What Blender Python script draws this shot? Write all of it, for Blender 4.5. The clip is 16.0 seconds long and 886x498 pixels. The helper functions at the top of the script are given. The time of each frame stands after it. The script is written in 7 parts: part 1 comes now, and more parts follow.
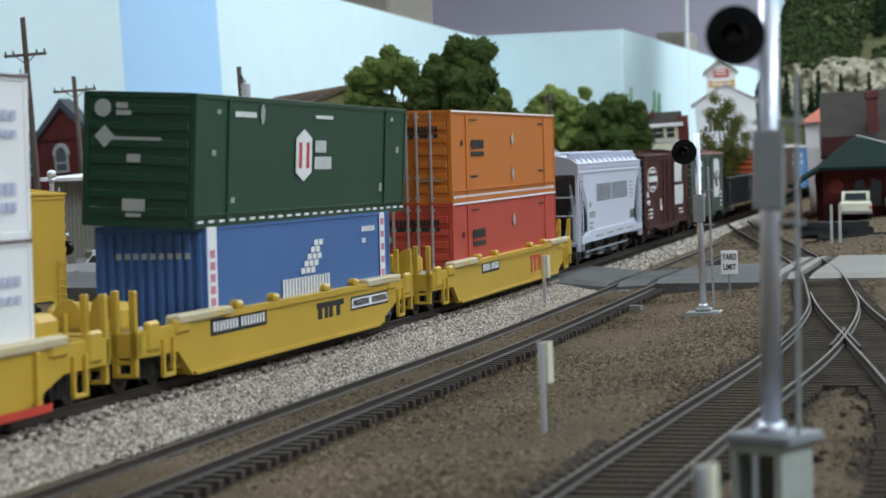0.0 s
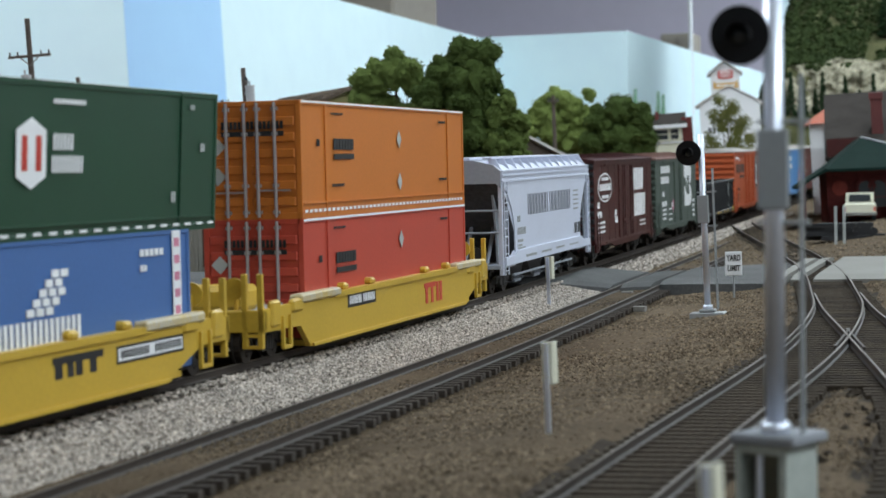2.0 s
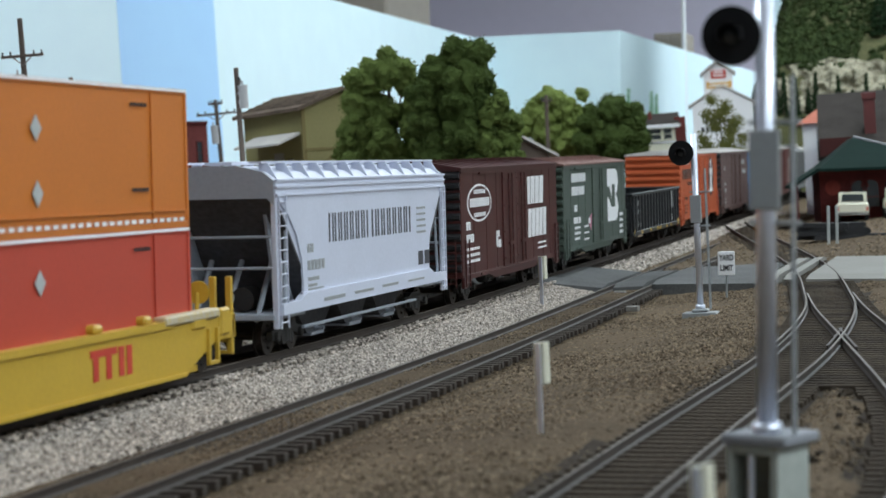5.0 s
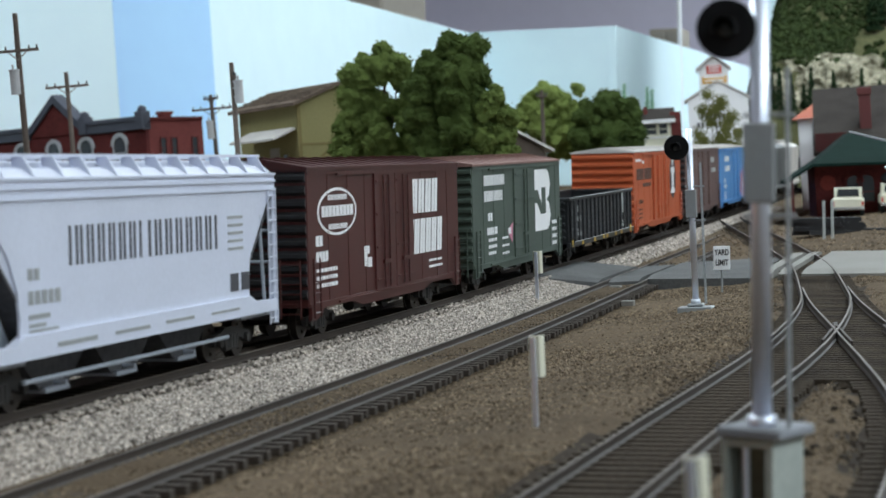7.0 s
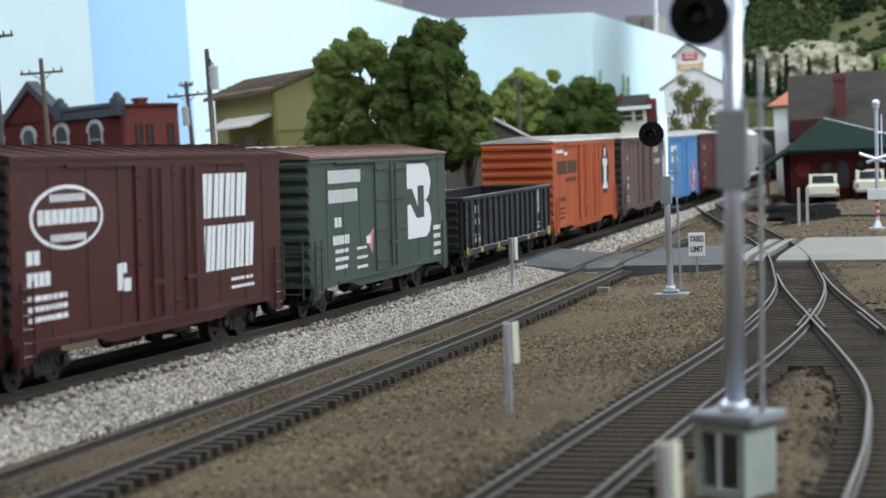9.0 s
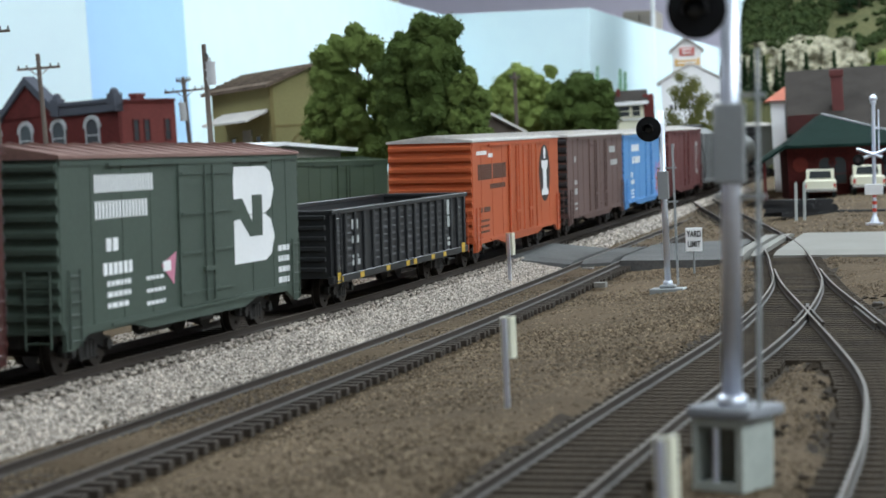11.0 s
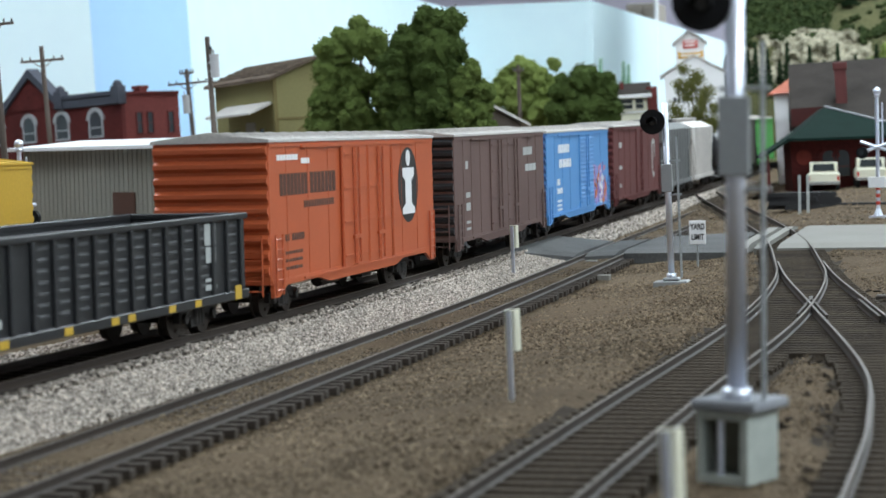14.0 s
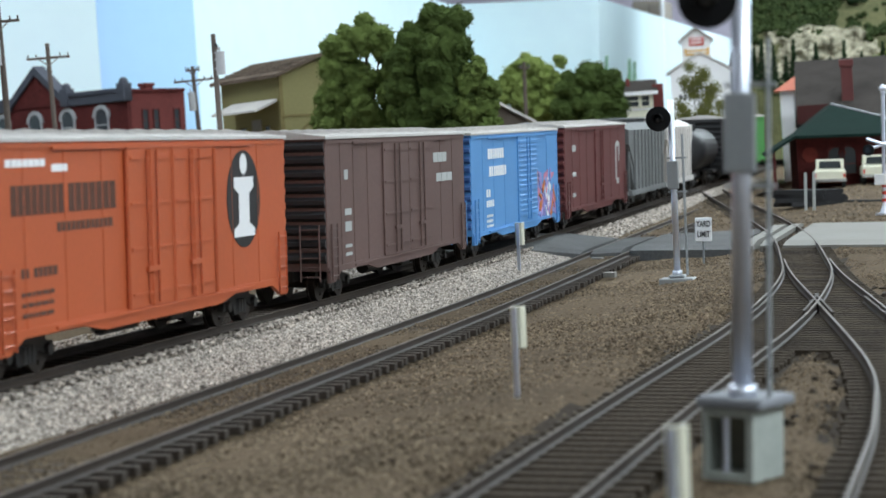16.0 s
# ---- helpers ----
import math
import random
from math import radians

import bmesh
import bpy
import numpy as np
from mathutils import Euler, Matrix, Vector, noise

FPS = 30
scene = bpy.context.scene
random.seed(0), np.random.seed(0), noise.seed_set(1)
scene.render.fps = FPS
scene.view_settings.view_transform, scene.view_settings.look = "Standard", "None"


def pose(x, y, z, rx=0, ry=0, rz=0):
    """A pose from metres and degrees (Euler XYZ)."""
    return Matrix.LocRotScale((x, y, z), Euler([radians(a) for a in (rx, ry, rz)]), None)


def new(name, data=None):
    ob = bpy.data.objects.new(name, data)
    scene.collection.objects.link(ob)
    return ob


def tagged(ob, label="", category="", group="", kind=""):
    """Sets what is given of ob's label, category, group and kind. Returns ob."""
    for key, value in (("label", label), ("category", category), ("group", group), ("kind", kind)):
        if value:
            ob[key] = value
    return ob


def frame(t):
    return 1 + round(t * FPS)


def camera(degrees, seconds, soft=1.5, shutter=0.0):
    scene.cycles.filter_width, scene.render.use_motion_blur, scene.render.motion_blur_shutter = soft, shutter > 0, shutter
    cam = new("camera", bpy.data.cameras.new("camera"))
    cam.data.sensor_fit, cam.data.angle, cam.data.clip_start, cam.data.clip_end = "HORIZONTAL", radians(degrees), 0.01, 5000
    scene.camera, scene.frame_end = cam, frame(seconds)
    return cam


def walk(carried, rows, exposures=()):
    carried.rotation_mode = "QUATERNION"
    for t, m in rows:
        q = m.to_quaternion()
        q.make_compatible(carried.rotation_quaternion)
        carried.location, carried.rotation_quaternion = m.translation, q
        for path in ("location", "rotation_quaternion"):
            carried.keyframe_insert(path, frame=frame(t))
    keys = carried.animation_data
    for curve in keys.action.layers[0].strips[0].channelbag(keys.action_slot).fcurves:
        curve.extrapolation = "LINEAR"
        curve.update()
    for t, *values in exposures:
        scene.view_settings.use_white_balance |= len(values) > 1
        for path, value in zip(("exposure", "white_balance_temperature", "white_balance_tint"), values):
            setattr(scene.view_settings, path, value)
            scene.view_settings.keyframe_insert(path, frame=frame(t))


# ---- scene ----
cam = camera(23.382, 16.0, 1.6, 0.0)
MM = 0.001

# seconds, eye in millimetres, heading, tilt and lean of the lens in radians
PATH = [
    (0.0, 210.56, -0.13, 48.27, 0.26593, 0.03438, 0.02293),
    (0.5, 210.55, -0.10, 48.17, 0.26587, 0.03371, 0.02330),
    (1.0, 210.31, 0.01, 48.28, 0.26622, 0.03340, 0.02338),
    (1.5, 210.60, 0.01, 48.12, 0.26727, 0.03317, 0.02306),
    (2.0, 210.51, -0.16, 47.98, 0.26778, 0.03352, 0.02279),
    (2.5, 210.50, -0.12, 48.10, 0.26778, 0.03380, 0.02289),
    (3.0, 210.71, 0.02, 48.22, 0.26751, 0.03383, 0.02312),
    (3.5, 210.58, -0.20, 48.03, 0.26671, 0.03327, 0.02296),
    (4.0, 210.79, -0.18, 48.13, 0.26598, 0.03323, 0.02299),
    (6.5, 210.78, -0.14, 47.97, 0.26330, 0.03517, 0.02301),
    (7.0, 210.90, -0.12, 47.72, 0.26279, 0.03589, 0.02303),
    (7.5, 210.96, -0.18, 47.65, 0.26139, 0.03837, 0.02249),
    (8.0, 211.08, -0.04, 47.69, 0.25902, 0.04108, 0.02281),
    (8.5, 211.21, -0.01, 47.68, 0.25568, 0.04234, 0.02280),
    (9.0, 211.38, -0.14, 47.67, 0.25194, 0.04237, 0.02283),
    (11.5, 211.29, 0.07, 47.40, 0.25067, 0.04496, 0.02320),
    (12.0, 211.28, 0.08, 47.43, 0.25108, 0.04551, 0.02314),
    (12.5, 211.26, -0.00, 47.52, 0.25142, 0.04611, 0.02331),
    (13.0, 211.24, 0.00, 47.40, 0.25183, 0.04657, 0.02255),
    (13.5, 211.27, 0.23, 47.46, 0.25209, 0.04783, 0.02270),
    (14.0, 211.07, -0.24, 47.45, 0.25209, 0.04781, 0.02260),
    (14.5, 211.23, -0.01, 47.38, 0.25264, 0.04799, 0.02289),
    (15.0, 211.03, -0.09, 47.34, 0.25290, 0.04835, 0.02293),
    (15.5, 211.11, -0.10, 47.46, 0.25372, 0.04841, 0.02317),
    (16.0, 211.11, 0.05, 47.34, 0.25494, 0.04896, 0.02269),
]


def eye_pose(x, y, z, yaw, pit, lean):
    fwd = Vector((-math.sin(yaw) * math.cos(pit), math.cos(yaw) * math.cos(pit), -math.sin(pit)))
    right = Vector((math.cos(yaw), math.sin(yaw), 0))
    down = fwd.cross(right)
    r2 = right * math.cos(lean) + down * math.sin(lean)
    d2 = down * math.cos(lean) - right * math.sin(lean)
    m = Matrix((r2, -d2, -fwd)).transposed().to_4x4()
    return Matrix.Translation((x * MM, y * MM, z * MM)) @ m


walk(cam, [(t, eye_pose(*r)) for t, *r in PATH], [(0.0, -0.30), (6.5, -0.28), (9.0, -0.03), (16.0, 0.0)])
cam.data.dof.use_dof = True
cam.data.dof.focus_distance = 0.78
cam.data.dof.aperture_fstop = 52.0

# ---- room light: daylight tubes under the ceiling ----
world = bpy.data.worlds.new("world")
world.use_nodes = True
world.node_tree.nodes["Background"].inputs[0].default_value = (0.75, 0.85, 1.0, 1)
world.node_tree.nodes["Background"].inputs[1].default_value = 0.015
scene.world = world
TUBES = [(1.7, 0.3, 1.30, 36), (1.15, -0.7, 1.30, 15), (0.45, 1.3, 1.30, 9), (0.3, 2.6, 1.30, 28), (-0.9, 0.9, 1.30, 21), (0.9, 4.7, 1.30, 58)]
for tx, ty, tz, watt in TUBES:
    lamp = bpy.data.lights.new("tube_light", "AREA")
    lamp.shape, lamp.size, lamp.size_y, lamp.energy = "RECTANGLE", 0.25, 1.2, watt
    lamp.color = (0.80, 0.925, 1.0)
    new("tube_light", lamp).location = (tx, ty, tz - 0.03)


# ---- materials ----
def mat(name, color, rough=0.6, metal=0.0, vary=0.15, big=40.0, fine=900.0, bump=0.1, other=None, island=0.0, spec=0.5, size=0.0004):
    """Paint, stone or metal with stains at a large scale, grain at a fine one and a slight relief."""
    m = bpy.data.materials.new(name)
    m.use_nodes = True
    nt = m.node_tree
    b = nt.nodes["Principled BSDF"]
    tc = nt.nodes.new("ShaderNodeTexCoord")
    n1 = nt.nodes.new("ShaderNodeTexNoise")
    n1.inputs["Scale"].default_value, n1.inputs["Detail"].default_value = big, 5
    n2 = nt.nodes.new("ShaderNodeTexNoise")
    n2.inputs["Scale"].default_value, n2.inputs["Detail"].default_value = fine, 3
    for n in (n1, n2):
        nt.links.new(tc.outputs["Object"], n.inputs["Vector"])
    add = nt.nodes.new("ShaderNodeMath")
    add.operation = "MULTIPLY_ADD"
    add.inputs[1].default_value = 0.5
    nt.links.new(n2.outputs["Fac"], add.inputs[0])
    half = nt.nodes.new("ShaderNodeMath")
    half.operation = "MULTIPLY"
    half.inputs[1].default_value = 0.5
    nt.links.new(n1.outputs["Fac"], half.inputs[0])
    nt.links.new(half.outputs[0], add.inputs[2])
    last = add.outputs[0]
    if island:
        g = nt.nodes.new("ShaderNodeNewGeometry")
        mix = nt.nodes.new("ShaderNodeMix")
        mix.inputs[0].default_value = island
        nt.links.new(last, mix.inputs[2])
        nt.links.new(g.outputs["Random Per Island"], mix.inputs[3])
        last = mix.outputs[0]
    ramp_n = nt.nodes.new("ShaderNodeValToRGB")
    lo, hi = ramp_n.color_ramp.elements
    lo.position, hi.position = (0.3, 0.7) if not island else (0.1, 0.9)
    c2 = other or tuple(min(1, c * (1 + vary)) for c in color)
    c1 = color if other else tuple(c * (1 - vary) for c in color)
    lo.color, hi.color = (*c1, 1), (*c2, 1)
    nt.links.new(last, ramp_n.inputs[0])
    nt.links.new(ramp_n.outputs[0], b.inputs["Base Color"])
    b.inputs["Roughness"].default_value, b.inputs["Metallic"].default_value = rough, metal
    b.inputs["Specular IOR Level"].default_value = spec
    if bump:
        bp = nt.nodes.new("ShaderNodeBump")
        bp.inputs["Strength"].default_value, bp.inputs["Distance"].default_value = bump, size
        nt.links.new(n2.outputs["Fac"], bp.inputs["Height"])
        nt.links.new(bp.outputs[0], b.inputs["Normal"])
    return m


def glow(name, color, power):
    m = bpy.data.materials.new(name)
    m.use_nodes = True
    b = m.node_tree.nodes["Principled BSDF"]
    b.inputs["Base Color"].default_value = (*color, 1)
    b.inputs["Emission Color"].default_value = (*color, 1)
    b.inputs["Emission Strength"].default_value = power
    return m


M = dict(
    dirt=mat("dirt", (0.048, 0.034, 0.021), 0.95, 0, 0, 14, 700, 0.8, (0.15, 0.108, 0.068), spec=0.1),
    gravel=mat("gravel", (0.010, 0.007, 0.004), 0.95, 0, 0, 14, 900, 0.4, (0.33, 0.25, 0.17), island=0.52, spec=0.15),
    cinder=mat("dark_cinders", (0.016, 0.012, 0.009), 0.95, 0, 0, 18, 700, 0.8, (0.055, 0.042, 0.030), spec=0.1),
    cinder_bits=mat("cinder_bits", (0.012, 0.009, 0.006), 0.95, 0, 0, 30, 900, 0.4, (0.14, 0.105, 0.07), island=0.65, spec=0.15),
    ballast=mat("ballast", (0.055, 0.042, 0.032), 0.7, 0, 0, 30, 900, 0.3, (0.76, 0.665, 0.575), island=0.72, spec=0.4),
    tie=mat("tie", (0.030, 0.024, 0.020), 0.85, 0, 0, 60, 1500, 0.4, (0.085, 0.068, 0.055), spec=0.2),
    tie_grey=mat("tie_grey", (0.020, 0.015, 0.011), 0.9, 0, 0, 60, 1500, 0.4, (0.095, 0.073, 0.052), spec=0.15),
    rail=mat("rail", (0.040, 0.029, 0.022), 0.7, 0.0, 0.3, 60, 800, 0.1),
    rail_top=mat("rail_top", (0.10, 0.080, 0.065), 0.55, 0.1, 0.25, 60, 800, 0.1),
    road=mat("road", (0.06, 0.06, 0.06), 0.9, 0, 0, 25, 900, 0.3, (0.13, 0.13, 0.128), spec=0.2),
    concrete=mat("concrete", (0.22, 0.21, 0.19), 0.9, 0, 0.15, 30, 900, 0.2),
    yellow=mat("yellow_paint", (0.55, 0.350, 0.036), 0.5, 0, 0.10, 40, 900, 0.05),
    green=mat("green_paint", (0.013, 0.060, 0.030), 0.4, 0, 0.12, 40, 900, 0.05),
    blue=mat("blue_paint", (0.060, 0.145, 0.37), 0.5, 0, 0.08, 40, 900, 0.05),
    orange=mat("orange_paint", (0.58, 0.170, 0.020), 0.5, 0, 0.08, 30, 900, 0.05),
    red=mat("red_paint", (0.50, 0.062, 0.034), 0.5, 0, 0.08, 30, 900, 0.05),
    white=mat("white_paint", (0.86, 0.86, 0.87), 0.5, 0, 0.04, 40, 900, 0.03),
    grey=mat("pale_grey_paint", (0.62, 0.65, 0.76), 0.5, 0, 0.06, 40, 900, 0.04),
    grey_mid=mat("mid_grey_paint", (0.30, 0.31, 0.31), 0.6, 0, 0.12, 40, 900, 0.05),
    deck=mat("deck_grey", (0.42, 0.42, 0.43), 0.7, 0, 0.12, 40, 900, 0.05),
    maroon=mat("maroon_paint", (0.062, 0.0125, 0.011), 0.38, 0, 0.2, 30, 900, 0.05),
    maroon2=mat("oxide_paint", (0.12, 0.028, 0.026), 0.55, 0, 0.2, 30, 900, 0.05),
    bngreen=mat("weathered_green_paint", (0.052, 0.074, 0.057), 0.6, 0, 0.18, 30, 900, 0.05),
    icorange=mat("red_orange_paint", (0.50, 0.105, 0.036), 0.42, 0, 0.08, 30, 900, 0.05),
    brown=mat("brown_paint", (0.125, 0.072, 0.062), 0.6, 0, 0.2, 25, 900, 0.05),
    skyblue=mat("sky_blue_paint", (0.10, 0.30, 0.62), 0.5, 0, 0.06, 30, 900, 0.05),
    black=mat("black_paint", (0.018, 0.018, 0.020), 0.5, 0, 0.3, 40, 900, 0.05),
    gondola=mat("gondola_black", (0.016, 0.017, 0.019), 0.5, 0, 0.3, 30, 900, 0.05),
    steel=mat("worn_steel", (0.20, 0.17, 0.15), 0.4, 0.8, 0.3, 60, 900, 0.05),
    truck=mat("truck_black", (0.022, 0.020, 0.019), 0.6, 0, 0.3, 60, 900, 0.1),
    silver=mat("silver_paint", (0.80, 0.84, 0.95), 0.40, 0.75, 0.05, 60, 900, 0.02),
    silver_dull=mat("dull_silver_paint", (0.33, 0.35, 0.36), 0.42, 0.3, 0.06, 60, 900, 0.02),
    roofgrey=mat("galvanised_roof", (0.62, 0.59, 0.56), 0.6, 0.1, 0.2, 30, 900, 0.05),
    roofbrown=mat("brown_roof", (0.22, 0.12, 0.10), 0.7, 0, 0.3, 30, 900, 0.05),
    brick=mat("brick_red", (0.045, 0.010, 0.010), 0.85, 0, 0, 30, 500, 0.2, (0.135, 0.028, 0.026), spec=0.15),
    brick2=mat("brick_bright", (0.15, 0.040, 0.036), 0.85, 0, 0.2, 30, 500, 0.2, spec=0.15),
    olive=mat("olive_siding", (0.27, 0.245, 0.115), 0.85, 0, 0.12, 30, 600, 0.1, spec=0.15),
    tan=mat("tan_siding", (0.31, 0.295, 0.255), 0.85, 0, 0.1, 30, 600, 0.1),
    shingle=mat("shingle", (0.040, 0.034, 0.030), 0.9, 0, 0.35, 60, 900, 0.3, spec=0.1),
    shingle_brown=mat("shingle_brown", (0.05, 0.04, 0.032), 0.9, 0, 0, 60, 500, 0.5, (0.20, 0.15, 0.115), spec=0.1),
    shingle_green=mat("shingle_green", (0.008, 0.021, 0.017), 0.9, 0, 0.25, 60, 900, 0.3, spec=0.08),
    redroof=mat("red_roof", (0.42, 0.12, 0.07), 0.8, 0, 0.2, 60, 900, 0.2),
    trim=mat("grey_stone_trim", (0.35, 0.36, 0.38), 0.8, 0, 0.15, 60, 900, 0.1),
    cornice=mat("slate_cornice", (0.05, 0.055, 0.075), 0.7, 0, 0.2, 60, 900, 0.1),
    wood=mat("pole_wood", (0.11, 0.085, 0.07), 0.9, 0, 0.25, 60, 900, 0.2),
    bark=mat("bark", (0.07, 0.05, 0.035), 0.9, 0, 0.3, 60, 900, 0.4),
    leaf=mat("foam_leaf", (0.018, 0.036, 0.009), 0.95, 0, 0, 45, 600, 0.3, (0.095, 0.130, 0.036), island=0.10, spec=0.1),
    leaf2=mat("foam_leaf_light", (0.085, 0.125, 0.025), 0.95, 0, 0, 40, 600, 0.3, (0.26, 0.32, 0.10), island=0.10, spec=0.1),
    conifer=mat("conifer", (0.008, 0.020, 0.009), 0.95, 0, 0, 30, 600, 0.5, (0.028, 0.05, 0.02), island=0.6, spec=0.1),
    hill=mat("hill_grass", (0.024, 0.030, 0.011), 0.95, 0, 0, 20, 300, 0.8, (0.115, 0.11, 0.052), spec=0.1, size=0.002),
    rock=mat("rock_face", (0.05, 0.048, 0.028), 0.95, 0, 0, 70, 260, 1.0, (0.46, 0.42, 0.31), spec=0.1, size=0.002),
    grass=mat("grass_tuft", (0.05, 0.09, 0.02), 0.95, 0, 0, 30, 600, 0.5, (0.16, 0.20, 0.07), island=0.6, spec=0.1),
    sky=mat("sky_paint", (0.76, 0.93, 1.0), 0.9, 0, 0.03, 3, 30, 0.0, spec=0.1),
    # bluer copy of the sky paint, with the column face's shade coloured in
    sky_shaded=mat("sky_paint_shaded", (0.45, 0.70, 1.0), 0.9, 0, 0.03, 3, 30, 0.0, spec=0.1),
    wallwhite=mat("white_wall", (0.8, 0.8, 0.8), 0.9, 0, 0.03, 2, 30, 0.0, spec=0.1),
    roomwall=mat("lavender_wall", (0.74, 0.69, 0.80), 0.9, 0, 0.03, 2, 30, 0.0, spec=0.1),
    ceiling=mat("ceiling_paint", (0.6, 0.6, 0.6), 0.9, 0, 0.03, 2, 30, 0.0, spec=0.1),
    cabinet=mat("brown_cabinet", (0.34, 0.30, 0.25), 0.7, 0, 0.1, 5, 90, 0.05),
    carpet=mat("carpet", (0.16, 0.16, 0.17), 0.95, 0, 0.1, 8, 90, 0.2),
    glass=mat("dark_glass", (0.03, 0.035, 0.04), 0.15, 0, 0.1, 40, 300, 0.0),
    cream=mat("cream_paint", (0.72, 0.70, 0.56), 0.35, 0, 0.04, 40, 900, 0.02),
    rubber=mat("rubber", (0.02, 0.02, 0.02), 0.8, 0, 0.1, 40, 900, 0.05),
    signred=mat("sign_red", (0.55, 0.05, 0.03), 0.5, 0, 0.1, 40, 900, 0.02),
    signyellow=mat("sign_yellow", (0.70, 0.38, 0.03), 0.5, 0, 0.1, 40, 900, 0.02),
    decal_grey=mat("decal_grey", (0.45, 0.47, 0.46), 0.6, 0, 0.1, 40, 900, 0.02),
    decal_dim=mat("decal_dark_grey", (0.055, 0.055, 0.065), 0.6, 0, 0.1, 40, 900, 0.02),
    decal_brown=mat("decal_brown", (0.10, 0.045, 0.03), 0.6, 0, 0.1, 40, 900, 0.02),
    pink=mat("decal_pink", (0.62, 0.22, 0.32), 0.6, 0, 0.1, 40, 900, 0.02),
    violet=mat("decal_violet", (0.30, 0.26, 0.55), 0.6, 0, 0.1, 40, 900, 0.02),
    chrome=mat("chrome_trim", (0.7, 0.7, 0.7), 0.2, 1.0, 0.05, 40, 900, 0.0),
)


# ---- mesh helpers, all in millimetres ----
def box(bm, x0, x1, y0, y1, z0, z1, bevel=0.0):
    r = bmesh.ops.create_cube(bm, size=1)
    vs = r["verts"]
    for v in vs:
        v.co = Vector(((x0 + x1) / 2 + v.co.x * (x1 - x0), (y0 + y1) / 2 + v.co.y * (y1 - y0), (z0 + z1) / 2 + v.co.z * (z1 - z0)))
    if bevel:
        es = list({e for v in vs for e in v.link_edges})
        bmesh.ops.bevel(bm, geom=es, offset=bevel, segments=1, affect="EDGES")
    return vs


def rod(bm, a, b, r, seg=8, r2=None):
    a, b = Vector(a), Vector(b)
    d = b - a
    made = bmesh.ops.create_cone(bm, cap_ends=True, segments=seg, radius1=r, radius2=r if r2 is None else r2, depth=d.length)
    m = Matrix.Translation((a + b) / 2) @ d.to_track_quat("Z", "Y").to_matrix().to_4x4()
    bmesh.ops.transform(bm, matrix=m, verts=made["verts"])
    return made["verts"]


def prism(bm, pts, axis, a, b):
    """A flat outline, in the two axes other than the given one, pushed from a to b along it."""
    def at(p, s):
        return {"x": (s, p[0], p[1]), "y": (p[0], s, p[1]), "z": (p[0], p[1], s)}[axis]
    lo = [bm.verts.new(at(p, a)) for p in pts]
    hi = [bm.verts.new(at(p, b)) for p in pts]
    n = len(pts)
    fs = [bm.faces.new(lo), bm.faces.new(hi)] + [bm.faces.new((lo[i], lo[(i + 1) % n], hi[(i + 1) % n], hi[i])) for i in range(n)]
    bmesh.ops.recalc_face_normals(bm, faces=fs)
    return lo + hi


def ball(bm, c, r, sub=2):
    made = bmesh.ops.create_icosphere(bm, subdivisions=sub, radius=r)
    bmesh.ops.translate(bm, vec=Vector(c), verts=made["verts"])
    return made["verts"]


def finish(bm, name, material, smooth=False):
    bmesh.ops.scale(bm, vec=(MM, MM, MM), verts=bm.verts)
    me = bpy.data.meshes.new(name)
    bm.to_mesh(me)
    bm.free()
    me.materials.append(material)
    if smooth:
        for p in me.polygons:
            p.use_smooth = True
    return me


def part(name, bm, material, parent, label="", smooth=False):
    ob = new(name, finish(bm, name, material, smooth))
    ob.parent = parent
    if label:
        tagged(ob, label)
    return ob


def thing(name, label, category, at=(0, 0, 0), turn=0.0, group="", kind=""):
    ob = new(name)
    ob.empty_display_size = 0.01
    ob.matrix_basis = pose(at[0] * MM, at[1] * MM, at[2] * MM, 0, 0, turn)
    return tagged(ob, label, category, group, kind)


def solid(name, bm, material, label, category, at=(0, 0, 0), turn=0.0, group="", kind="", smooth=False):
    ob = new(name, finish(bm, name, material, smooth))
    ob.matrix_basis = pose(at[0] * MM, at[1] * MM, at[2] * MM, 0, 0, turn)
    return tagged(ob, label, category, group, kind)


